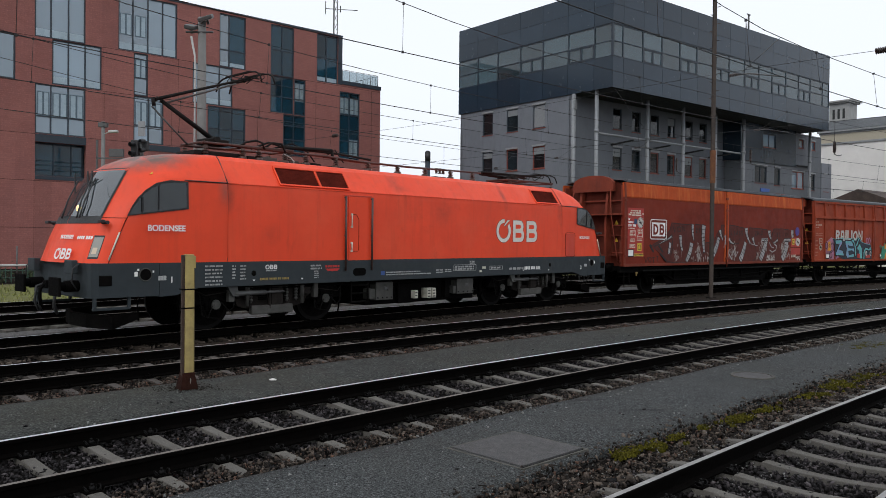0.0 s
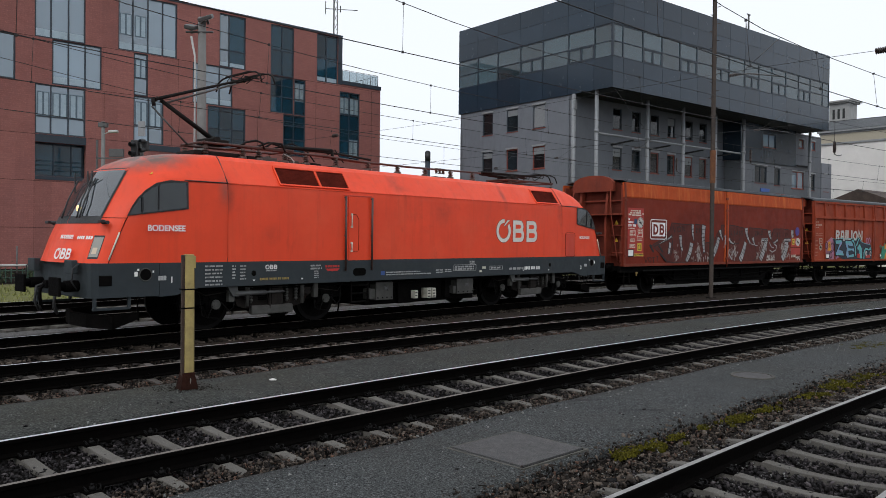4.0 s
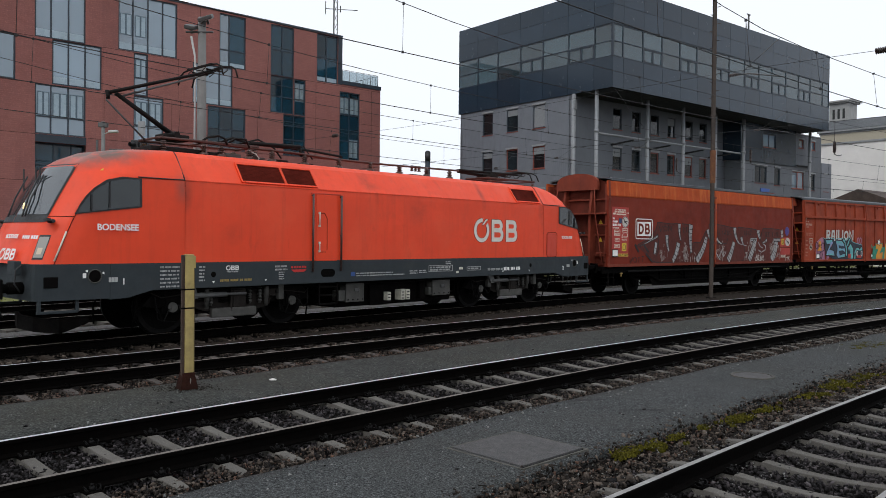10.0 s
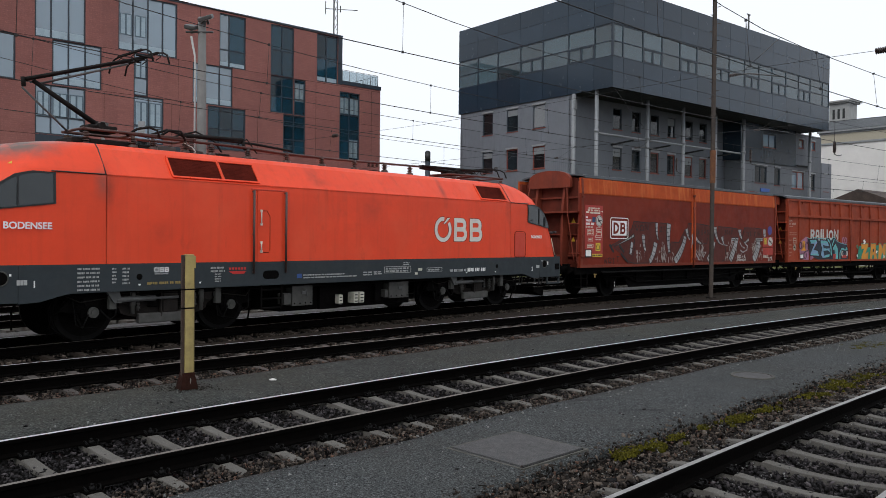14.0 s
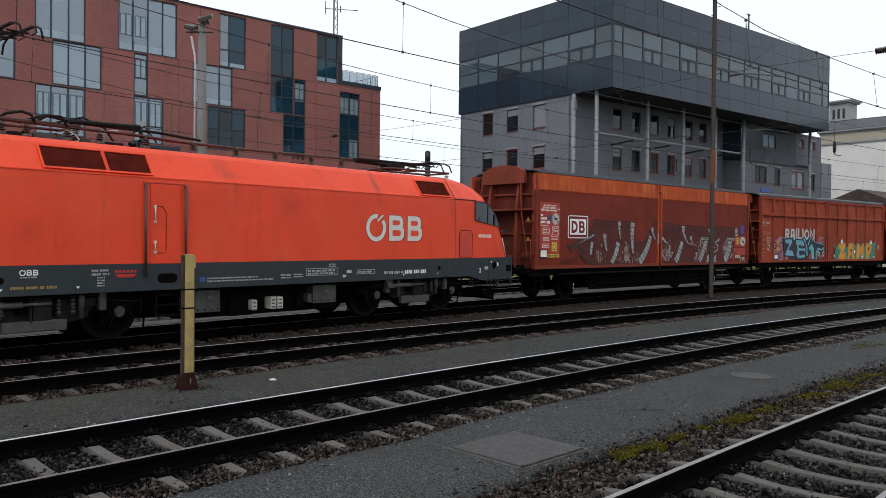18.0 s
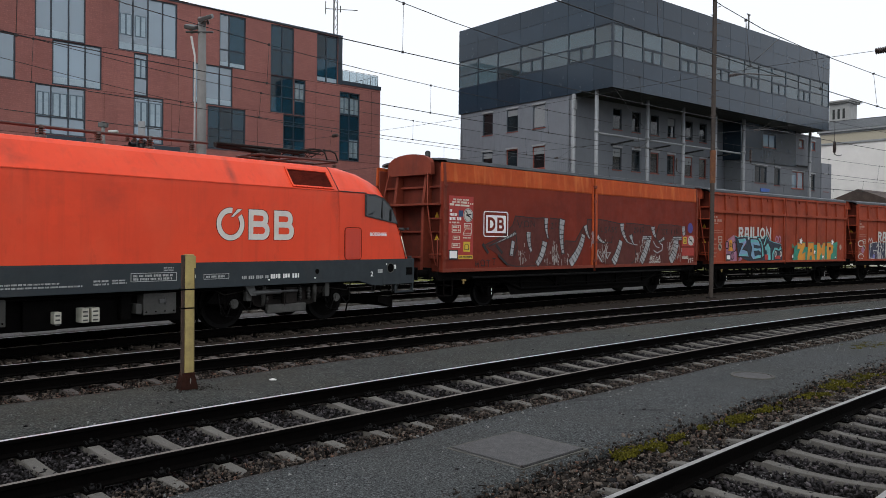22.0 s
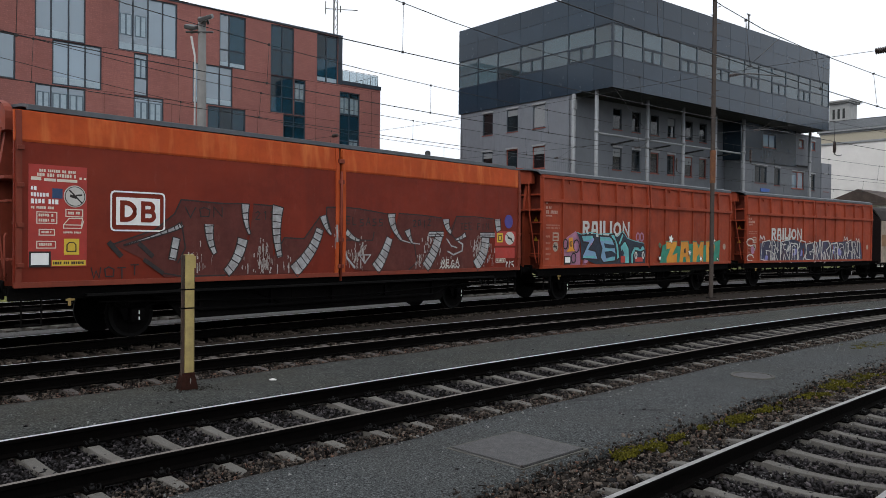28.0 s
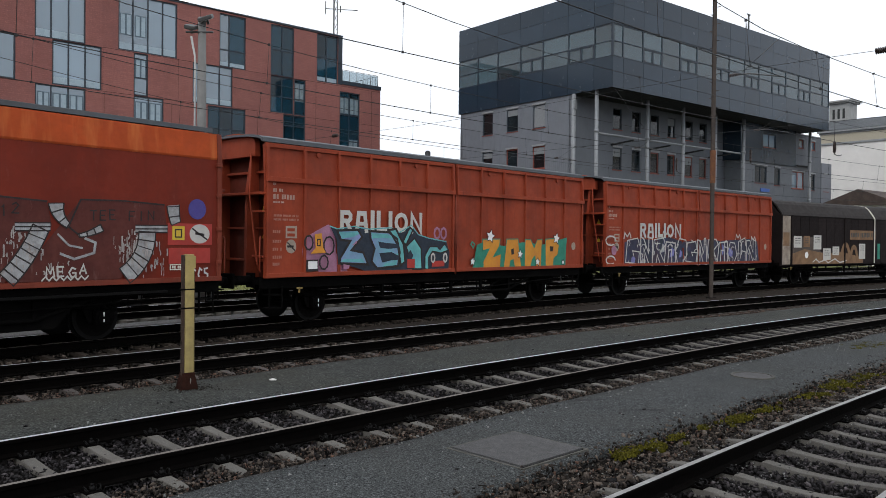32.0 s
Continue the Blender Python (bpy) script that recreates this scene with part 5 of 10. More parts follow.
    bars(L, 3.48, 4.2, 1.19, 1, 0.07, 0.08, M_SMALLTEXT, y, seed=15, word=0.25)
    bars(L, 4.25, 5.08, 1.21, 1, 0.1, 0.08, M_WHITE, y, seed=16, word=0.2)
    # running gear: two bogies
    for bx, sx in ((-4.95, -1), (4.95, 1)):
        bm = bmesh.new()
        for s in (-1, 1):
            prism(bm, [(bx - 2.1, 0.62), (bx - 1.9, 0.86), (bx - 0.8, 0.86), (bx - 0.5, 0.62), (bx + 0.5, 0.62), (bx + 0.8, 0.86), (bx + 1.9, 0.86), (bx + 2.1, 0.62),
                       (bx + 1.9, 0.58), (bx + 0.9, 0.58), (bx + 0.55, 0.36), (bx - 0.55, 0.36), (bx - 0.9, 0.58), (bx - 1.9, 0.58)], "y", s * 1.02, s * 1.16)
        span(bm, bx - 0.5, bx + 0.5, -1.02, 1.02, 0.4, 0.75)
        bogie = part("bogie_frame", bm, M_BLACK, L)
        for s in (-1, 1):
            bm = bmesh.new()
            lower = [(bx + 0.62 * math.cos(radians(a)) * 1.55, 0.62 - 0.22 * math.sin(radians(a)) ** 0.6) for a in range(0, 181, 15)]
            prism(bm, [(bx - 1.12, 0.72), (bx - 1.0, 0.95), (bx + 1.0, 0.95), (bx + 1.12, 0.72)] + lower, "y", s * 1.06, s * 1.17)
            part("side_plate", bm, M_BOGIE, bogie, "dusty brown-grey bogie side plate")
            for o in (-0.9, 0.9):
                bm = bmesh.new()
                prism(bm, [(bx + o - 0.25, 0.97), (bx + o + 0.25, 0.97), (bx + o + 0.12, 0.82), (bx + o + 0.1, 0.7), (bx + o - 0.1, 0.7), (bx + o - 0.12, 0.82)], "y", s * 1.2, s * 1.26)
                part("damper_bracket", bm, M_BOGIE, bogie)
            for o in (-0.62, 0.35, 0.62):
                bm = bmesh.new()
                for i in range(5):
                    rod(bm, (bx + o, s * 1.24, 0.6 + i * 0.07), (bx + o, s * 1.24, 0.645 + i * 0.07), 0.05 - 0.006 * (i % 2), 10)
                rod(bm, (bx + o, s * 1.24, 0.56), (bx + o, s * 1.24, 0.97), 0.028, 8)
                part("vertical_damper", bm, M_GREYBOX, bogie)
            bm = bmesh.new()
            span(bm, bx - 0.1, bx + 0.22, s * 1.18, s * 1.3, 0.5, 0.92, 0.02)
            span(bm, bx - 0.16, bx - 0.12, s * 1.2, s * 1.3, 0.42, 0.95, 0.006)
            part("spring_seat", bm, M_BOGIE, bogie)
            bm = bmesh.new()
            pipe(bm, [(bx - 2.0, s * 1.22, 0.9), (bx - 1.75, s * 1.26, 0.78), (bx - 1.2, s * 1.24, 0.84), (bx - 0.8, s * 1.27, 0.7), (bx - 0.4, s * 1.25, 0.86)], 0.013, 5)
            pipe(bm, [(bx + 0.5, s * 1.25, 0.9), (bx + 0.95, s * 1.27, 0.7), (bx + 1.25, s * 1.24, 0.82), (bx + 1.9, s * 1.22, 0.74), (bx + 2.1, s * 1.2, 0.95)], 0.013, 5)
            part("brake_pipe", bm, M_BOGIE, bogie)
        for w in (-1.5, 1.5):
            ob = shared("wheelset", LOCO_WHEEL, L, Matrix.Translation((bx + w, 0, 0.575)))
            WHEELS.append((ob, 0.575, bx + w))
            for s in (-1, 1):
                bm = bmesh.new()
                rod(bm, (bx + w, s * 0.95, 0.575), (bx + w, s * 1.22, 0.575), 0.15, 16)
                rod(bm, (bx + w, s * 1.22, 0.575), (bx + w, s * 1.25, 0.575), 0.1, 14)
                span(bm, bx + w - 0.2, bx + w + 0.2, s * 1.0, s * 1.18, 0.45, 0.62, 0.03)
                pipe(bm, [(bx + w - 0.3, s * 1.2, 0.55), (bx + w - 0.2, s * 1.22, 0.3), (bx + w + 0.1, s * 1.22, 0.26)], 0.02, 6)
                ab = part("axle_box", bm, M_BLACK, bogie)
                bm = bmesh.new()
                rod(bm, (bx + w, s * 1.24, 0.575), (bx + w, s * 1.275, 0.575), 0.105, 16)
                rod(bm, (bx + w, s * 1.275, 0.575), (bx + w, s * 1.29, 0.575), 0.05, 12)
                for k_ in range(6):
                    a_ = k_ * math.tau / 6
                    rod(bm, (bx + w + 0.082 * math.cos(a_), s * 1.27, 0.575 + 0.082 * math.sin(a_)), (bx + w + 0.082 * math.cos(a_), s * 1.288, 0.575 + 0.082 * math.sin(a_)), 0.013, 6)
                part("axle_cap", bm, M_GREYBOX, ab, "dusty grey axle-box cap")
                bm = bmesh.new()
                pipe(bm, [(bx + w + 0.12, s * 1.28, 0.62), (bx + w + 0.3, s * 1.3, 0.42), (bx + w + 0.42, s * 1.28, 0.5), (bx + w + 0.46, s * 1.25, 0.9)], 0.014, 6)
                pipe(bm, [(bx + w - 0.1, s * 1.29, 0.55), (bx + w - 0.22, s * 1.3, 0.3), (bx + w - 0.32, s * 1.25, 0.36), (bx + w - 0.36, s * 1.2, 0.8)], 0.012, 6)
                part("earth_cable", bm, M_WHEEL, ab)
                bm = bmesh.new()
                prism(bm, [(bx + w - 0.3, 0.84), (bx + w - 0.16, 0.84), (bx + w - 0.1, 0.66), (bx + w + 0.1, 0.66), (bx + w + 0.16, 0.84), (bx + w + 0.3, 0.84), (bx + w + 0.3, 0.92), (bx + w - 0.3, 0.92)], "y", s * 1.17, s * 1.2)
                part("guide_bracket", bm, M_DUSTYBLACK, ab)
                for o in (-0.26, 0.26):
                    bm = bmesh.new()
                    for i in range(6):
                        rod(bm, (bx + w + o, s * 1.1, 0.62 + i * 0.045), (bx + w + o, s * 1.1, 0.645 + i * 0.045), 0.075, 12)
                    part("coil_spring", bm, M_BLACK, bogie)
                bm = bmesh.new()
                span(bm, bx + w - 0.35 * w / abs(w) - 0.07, bx + w - 0.35 * w / abs(w) + 0.07, s * 1.2, s * 1.32, 0.62, 0.96, 0.015)
                part("sand_box", bm, M_GREYBOX, bogie)
        for s in (-1, 1):
            for o in (-0.28, 0.28):
                bm = bmesh.new()
                for i in range(8):
                    rod(bm, (bx + o, s * 1.18, 0.62 + i * 0.042), (bx + o, s * 1.18, 0.645 + i * 0.042), 0.105, 14)
                part("coil_spring", bm, M_BLACK, bogie)
            bm = bmesh.new()
            rod(bm, (bx - 1.1, s * 1.34, 0.8), (bx - 0.3, s * 1.34, 0.8), 0.055, 12)
            rod(bm, (bx - 0.3, s * 1.34, 0.8), (bx + 0.2, s * 1.34, 0.8), 0.03, 10)
            prism(bm, [(bx - 1.3, 0.97), (bx - 1.05, 0.97), (bx - 1.0, 0.74), (bx - 1.15, 0.74)], "y", s * 1.3, s * 1.38)
            part("yaw_damper", bm, M_STEEL, bogie)
            for x in (bx + 0.75, bx - 0.75):
                bm = bmesh.new()
                rod(bm, (x, s * 1.3, 0.5), (x, s * 1.3, 0.93), 0.04, 10)
                rod(bm, (x, s * 1.3, 0.66), (x, s * 1.3, 0.93), 0.055, 10)
                part("damper", bm, M_GREYBOX, bogie)
            bm = bmesh.new()
            span(bm, bx - 0.62, bx + 0.5, s * 1.17, s * 1.3, 0.3, 0.5, 0.03)
            part("beam_cover", bm, M_GREYBOX, bogie)
            for e in (-1, 1):
                bm = bmesh.new()
                pipe(bm, [(bx + e * 1.9, s * 1.15, 0.8), (bx + e * 2.15, s * 1.0, 0.5), (bx + e * 2.2, s * 0.85, 0.12)], 0.02, 6)
                part("sand_pipe", bm, M_BLACK, bogie)
    # equipment between the bogies
    bm = bmesh.new()
    span(bm, -2.0, 2.3, -1.05, 1.05, 0.3, 0.95, 0.03)
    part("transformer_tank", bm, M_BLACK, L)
    for s in (-1, 1):
        for (x0, x1, z0, z1, y, mat, nm) in ((-1.84, -1.24, 0.44, 0.91, 1.3, M_GREYBOX, "equipment_box"), (-2.06, -1.86, 0.48, 0.74, 1.28, M_GREYBOX, "equipment_box"),
                                             (1.3, 2.02, 0.47, 0.9, 1.3, M_GREYBOX, "equipment_box"), (1.16, 1.28, 0.5, 0.7, 1.28, M_GREYBOX, "equipment_box"),
                                             (0.08, 0.22, 0.41, 0.68, 1.3, M_PLATE, "label_plate"), (0.27, 0.42, 0.41, 0.68, 1.3, M_PLATE, "label_plate"),
                                             (-0.42, -0.29, 0.42, 0.64, 1.3, M_PLATE, "label_plate"), (-0.9, -0.3, 0.3, 0.86, 1.15, M_BLACK, "compressor_case"), (0.9, 1.1, 0.4, 0.9, 1.2, M_BLACK, "compressor_case")):
            bm = bmesh.new()
            span(bm, x0, x1, s * (y - 0.25), s * y, z0, z1, 0.015)
            ob = part(nm, bm, mat, L)
            if nm == "equipment_box" and x1 - x0 > 0.4:
                for k_ in range(4):
                    bm = bmesh.new()
                    rod(bm, (x0 + 0.06 + k_ * (x1 - x0 - 0.12) / 3, s * y, z0 + 0.06), (x0 + 0.06 + k_ * (x1 - x0 - 0.12) / 3, s * (y + 0.02), z0 + 0.06), 0.016, 6)
                    part("bolt", bm, M_BLACK, ob)
                bm = bmesh.new()
                span(bm, (x0 + x1) / 2 - 0.03, (x0 + x1) / 2 + 0.1, s * y, s * (y + 0.025), z1 - 0.2, z1 - 0.13, 0.004)
                rod(bm, ((x0 + x1) / 2 + 0.1, s * (y + 0.02), z1 - 0.1), ((x0 + x1) / 2 + 0.1, s * (y + 0.02), z1 - 0.24), 0.012, 6)
                part("latch", bm, M_STEEL, ob)
            elif nm == "label_plate":
                for r_ in range(3):
                    bm = bmesh.new()
                    span(bm, x0 + 0.02, x1 - 0.03, s * y, s * (y + 0.004), z1 - 0.08 - r_ * 0.08, z1 - 0.05 - r_ * 0.08)
                    part("text_line", bm, M_GREYBOX, ob)
        bm = bmesh.new()
        for z in (0.45, 0.66, 0.86):
            span(bm, -2.77, -2.22, s * 1.25, s * 1.42, z - 0.02, z + 0.01, 0.004)
        for x in (-2.77, -2.22):
            span(bm, x - 0.02, x + 0.02, s * 1.38, s * 1.42, 0.43, 0.97, 0.004)
        part("step_ladder", bm, M_DUSTYBLACK, L)
        for z in (0.93, 0.89):
            bm = bmesh.new()
            pipe(bm, [(-6.9, s * 1.3, z), (-2.9, s * 1.28, z), (2.6, s * 1.28, z), (6.9, s * 1.3, z)], 0.016, 5)
            part("air_pipe", bm, M_BLACK, L)
    # roof gear
    for x in (-5.29, -4.85, -4.1, -3.47, -2.5, -1.4, -0.3, 0.8, 1.9, 2.9):
        bm = bmesh.new()
        rod(bm, (x, -0.45, 3.82), (x, -0.45, 3.9), 0.1, 12)
        for i in range(4):
            rod(bm, (x, -0.45, 3.9 + i * 0.045), (x, -0.45, 3.925 + i * 0.045), 0.085, 12, 0.055)
        rod(bm, (x, -0.45, 3.9), (x, -0.45, 4.1), 0.04, 8)
        part("insulator", bm, M_INSUL, L)
    for y, z in ((-0.45, 4.12), (-0.1, 4.16)):
        bm = bmesh.new()
        pipe(bm, [(-5.4, y, z + 0.02), (-3.8, y, z), (-2.8, y, z), (-1.6, y - 0.02, z - 0.05), (0.2, y, z - 0.05), (3.3, y, z)], 0.028, 8)
        part("busbar", bm, M_COPPER, L, "red-brown roof busbar")
    for x, y, h, w in ((-5.0, -0.5, 0.2, 0.3), (-4.5, -0.45, 0.22, 0.42), (-3.8, -0.4, 0.2, 0.4), (-3.15, -0.45, 0.18, 0.4), (-2.3, -0.35, 0.16, 0.4), (1.7, -0.3, 0.16, 0.5), (-5.7, 0.2, 0.22, 0.6)):
        bm = bmesh.new()
        span(bm, x - w / 2, x + w / 2, y + 0.05, y + 0.4, 3.8, 3.79 + h * 0.75, 0.02)
        part("roof_equipment", bm, M_GREYBOX if w == 0.42 or w == 0.4 and x < -3.5 else M_ROOFGEAR, L, "sooty switchgear box")
    for x in (1.55, 1.7, 1.85):
        bm = bmesh.new()
        rod(bm, (x, -0.2, 4.0), (x, -0.2, 4.16), 0.03, 8)
        for i in range(4):
            rod(bm, (x, -0.2, 4.0 + i * 0.045), (x, -0.2, 4.022 + i * 0.045), 0.05, 8)
        part("circuit_breaker", bm, M_INSUL, L)
    bm = bmesh.new()
    rod(bm, (-4.05, -0.4, 4.24), (-2.6, -0.4, 4.29), 0.045, 8)
    rod(bm, (-2.62, -0.4, 4.29), (-2.55, -0.4, 4.06), 0.04, 8)
    part("isolator_arm", bm, M_ROOFGEAR, L)
    for a in ([(-5.4, -0.4, 4.1), (-5.2, -0.45, 4.25), (-4.95, -0.5, 4.31), (-4.78, -0.5, 4.26), (-4.72, -0.5, 4.12)], [(-4.7, -0.4, 4.14), (-4.48, -0.45, 4.3), (-4.22, -0.48, 4.3), (-4.12, -0.48, 4.12)], [(-4.9, -0.2, 4.14), (-4.4, -0.2, 4.34), (-3.9, -0.25, 4.24)]):
        bm = bmesh.new()
        pipe(bm, a, 0.026, 8)
        part("roof_cable", bm, M_ROOFGEAR, L)
    bm = bmesh.new()
    pipe(bm, [(-4.15, -0.5, 4.05), (-4.0, -0.55, 3.98), (-3.95, -0.62, 3.88), (-4.02, -0.66, 3.82)], 0.012, 6)
    part("roof_cable", bm, M_DIRTYCABLE, L, "pale bare cable")

    def frame_under(px, s):
        bm = bmesh.new()
        for y in (-0.45, 0.45):
            rod(bm, (px - 0.6, y, 4.14), (px + 1.9 * s, y, 4.16), 0.03, 8)
        for x in (px - 0.55, px + 0.6 * s, px + 1.85 * s):
            rod(bm, (x, -0.5, 4.15), (x, 0.5, 4.15), 0.028, 8)
        ob = part("pantograph_frame", bm, M_COPPER, L, "red-brown pantograph base frame")
        for x in (px - 0.5, px + 1.8 * s):
            for y in (-0.45, 0.45):
                bm = bmesh.new()
                for i in range(5):
                    rod(bm, (x, y, 3.86 + i * 0.05), (x, y, 3.89 + i * 0.05), 0.07, 10, 0.045)
                part("insulator", bm, M_INSUL, ob)
        bm = bmesh.new()
        span(bm, px - 0.35, px + 0.25, -0.22, 0.22, 4.14, 4.28, 0.03)
        rod(bm, (px - 0.1, -0.3, 4.26), (px - 0.1, 0.3, 4.26), 0.07, 12)
        part("drive", bm, M_ROOFGEAR, ob)
        return ob

    def head(bm, x, z, tilt=0.0):
        for dx in (-0.18, 0.18):
            pts = [(x + dx, -0.97, z - 0.26), (x + dx, -0.88, z - 0.07), (x + dx, -0.7, z + 0.01), (x + dx, -0.5, z + 0.03), (x + dx, 0.5, z + 0.03), (x + dx, 0.7, z + 0.01), (x + dx, 0.88, z - 0.07), (x + dx, 0.97, z - 0.26)]
            pipe(bm, pts, 0.02, 6)
            span(bm, x + dx - 0.03, x + dx + 0.03, -0.52, 0.52, z + 0.02, z + 0.055)
        for y in (-0.3, 0.3):
            rod(bm, (x - 0.2, y, z - 0.05), (x + 0.2, y, z - 0.05), 0.018, 6)
            rod(bm, (x - 0.12, y, z - 0.15), (x + 0.16, y, z + 0.0), 0.014, 6)
            pipe(bm, [(x - 0.22, y, z - 0.02), (x - 0.3, y, z - 0.1), (x - 0.22, y, z - 0.16), (x - 0.1, y, z - 0.12)], 0.012, 5)
            pipe(bm, [(x + 0.22, y, z + 0.04), (x + 0.32, y, z + 0.1), (x + 0.34, y, z + 0.0), (x + 0.24, y, z - 0.08)], 0.012, 5)

    P = frame_under(-5.75, 1)
    bm = bmesh.new()
    span(bm, -6.5, -5.3, -0.4, 0.4, 3.86, 3.97, 0.03)
    part("pantograph_base", bm, M_ROOFGEAR, P, "sooty pantograph base plate")
    bm = bmesh.new()
    rod(bm, (-5.75, 0, 4.26), (-7.08, 0, 5.02), 0.058, 10, 0.045)
    part("lower_arm", bm, M_ROOFGEAR, P)
    bm = bmesh.new()
    for y in (-0.02, 0.02):
        rod(bm, (-7.22, y * 3, 5.02), (-4.98, y * 14, 5.8), 0.038, 8, 0.024)
    rod(bm, (-7.26, 0, 5.06), (-7.24, 0, 4.88), 0.045, 8)
    rod(bm, (-4.98, -0.3, 5.76), (-4.98, 0.3, 5.76), 0.025, 8)
    part("upper_arm", bm, M_ROOFGEAR, P)
    bm = bmesh.new()
    rod(bm, (-6.38, 0.1, 4.12), (-7.24, 0.1, 4.88), 0.021, 8)
    rod(bm, (-6.95, 0.12, 4.98), (-5.1, 0.15, 5.7), 0.022, 8)
    part("guide_rod", bm, M_STEEL, P)
    bm = bmesh.new()
    head(bm, -4.95, 5.86)
    part("collector_head", bm, M_ROOFGEAR, P)
    Q = frame_under(4.7, 1)
    Q.matrix_basis = Matrix.Translation((0.6, 0, -0.14))
    bm = bmesh.new()
    rod(bm, (4.6, 0, 4.26), (3.2, 0, 4.3), 0.055, 10)
    rod(bm, (3.2, -0.05, 4.34), (5.9, -0.25, 4.36), 0.035, 8)
    rod(bm, (3.2, 0.05, 4.34), (5.9, 0.25, 4.36), 0.035, 8)
    part("folded_arm", bm, M_ROOFGEAR, Q)
    bm = bmesh.new()
    head(bm, 5.95, 4.38)
    part("collector_head", bm, M_ROOFGEAR, Q)
    bm = bmesh.new()
    pipe(bm, [(-4.2, -0.1, 4.22), (-3.7, -0.2, 4.38), (-3.3, -0.3, 4.2), (-3.2, -0.45, 3.95)], 0.02, 6)
    pipe(bm, [(-2.8, -0.3, 4.1), (-2.5, -0.4, 4.32), (-2.25, -0.45, 4.0)], 0.016, 6)
    pipe(bm, [(-3.9, 0.1, 4.3), (-2.0, 0.0, 4.28), (-1.0, -0.1, 4.2)], 0.03, 6)
    part("roof_cable", bm, M_ROOFGEAR, L)
    return L


LOCO_WHEEL = wheelset(0.575)
VEHICLES = [(build_loco(), -2.12, 9.9)]
# ---------------------------------------------------------------- the goods wagons
M_ORANGE = shader("orange_faded_wagon_paint", (0.4, 0.066, 0.016), 0.7, vary=0.2, scale=1.6, dirt=(0.29, 0.045, 0.017), dirt_amount=0.4, dirt_scale=1.5, streak=0.5, spec=0.16, wash=(0.56, 0.16, 0.045), wash_scale=(3.4, 3.4, 0.55), wash_amount=0.75)
M_BROWNRED = shader("brown_red_wagon_side", (0.165, 0.022, 0.011), 0.65, vary=0.16, scale=1.1, dirt=(0.08, 0.018, 0.012), dirt_amount=0.35, dirt_scale=0.8, streak=0.3, spec=0.16, wash=(0.21, 0.032, 0.015), wash_scale=(0.35, 0.35, 0.8), wash_amount=0.6, scuffs=(0.26, 0.1, 0.075), scuff_scale=(9, 9, 3), scuff_amount=0.15)
M_RIBBED = shader("rust_red_ribbed_wagon_side", (0.27, 0.045, 0.019), 0.65, vary=0.18, scale=1.3, dirt=(0.12, 0.026, 0.015), dirt_amount=0.45, dirt_scale=0.9, streak=0.5, spec=0.18, wash=(0.32, 0.062, 0.026), wash_scale=(0.6, 0.6, 0.5), wash_amount=0.5, scuffs=(0.07, 0.02, 0.014), scuff_scale=(5, 5, 1.2), scuff_amount=0.45)
M_WROOF = shader("grey_wagon_roof", (0.085, 0.092, 0.1), 0.6, vary=0.15, scale=1.5, dirt=(0.07, 0.06, 0.05), dirt_amount=0.3, spec=0.3)
M_INFO = shader("bright_red_info_panel", (0.36, 0.026, 0.016), 0.6, vary=0.15, scale=3, dirt=(0.2, 0.025, 0.015), dirt_amount=0.4, dirt_scale=2, streak=0.3)
M_SILVER = shader("silver_spray_paint", (0.36, 0.36, 0.36), 0.6, vary=0.3, scale=6, dirt=(0.1, 0.07, 0.065), dirt_amount=0.55, dirt_scale=4, scuffs=(0.12, 0.05, 0.04), scuff_scale=(8, 8, 3), scuff_amount=0.6)
M_SPRAYDARK = shader("black_spray_paint", (0.02, 0.014, 0.013), 0.8, vary=0.25, scale=5)
M_SPRAYBROWN = shader("grey_brown_spray_paint", (0.094, 0.027, 0.022), 0.75, vary=0.2, scale=2.5, dirt=(0.15, 0.05, 0.036), dirt_amount=0.3, dirt_scale=2, streak=0.3, spec=0.16, scuffs=(0.2, 0.12, 0.1), scuff_scale=(6, 6, 2), scuff_amount=0.35)
M_NAVY = shader("dark_blue_spray_paint", (0.012, 0.02, 0.035), 0.7, vary=0.3, scale=4)
M_TEAL = shader("turquoise_spray_paint", (0.12, 0.4, 0.39), 0.7, vary=0.25, scale=3, dirt=(0.1, 0.22, 0.32), dirt_amount=0.5, dirt_scale=2.5)
M_VIOLET = shader("violet_spray_paint", (0.17, 0.17, 0.4), 0.7, vary=0.3, scale=3)
M_PINK = shader("pink_spray_paint", (0.34, 0.15, 0.23), 0.7, vary=0.3, scale=3)
M_AMBER = shader("orange_spray_paint", (0.6, 0.25, 0.02), 0.7, vary=0.15, scale=3, dirt=(0.5, 0.14, 0.02), dirt_amount=0.5, dirt_scale=2)
M_GREEN = shader("green_spray_paint", (0.02, 0.2, 0.13), 0.7, vary=0.25, scale=3)
M_SLATE = shader("slate_blue_spray_paint", (0.022, 0.024, 0.05), 0.75, vary=0.4, scale=3, dirt=(0.09, 0.025, 0.03), dirt_amount=0.45, dirt_scale=1.4, wash=(0.05, 0.065, 0.15), wash_scale=(1.5, 1.5, 1.2), wash_amount=0.6)
M_PLANK = shader("dark_brown_planks", (0.016, 0.011, 0.0105), 0.8, vary=0.3, scale=3, piece=0.4, spec=0.12)
M_DARKROOF = shader("sooty_brown_roof", (0.02, 0.016, 0.0145), 0.75, vary=0.25, scale=1.5, spec=0.2, streak=0.4, dirt=(0.035, 0.026, 0.021))
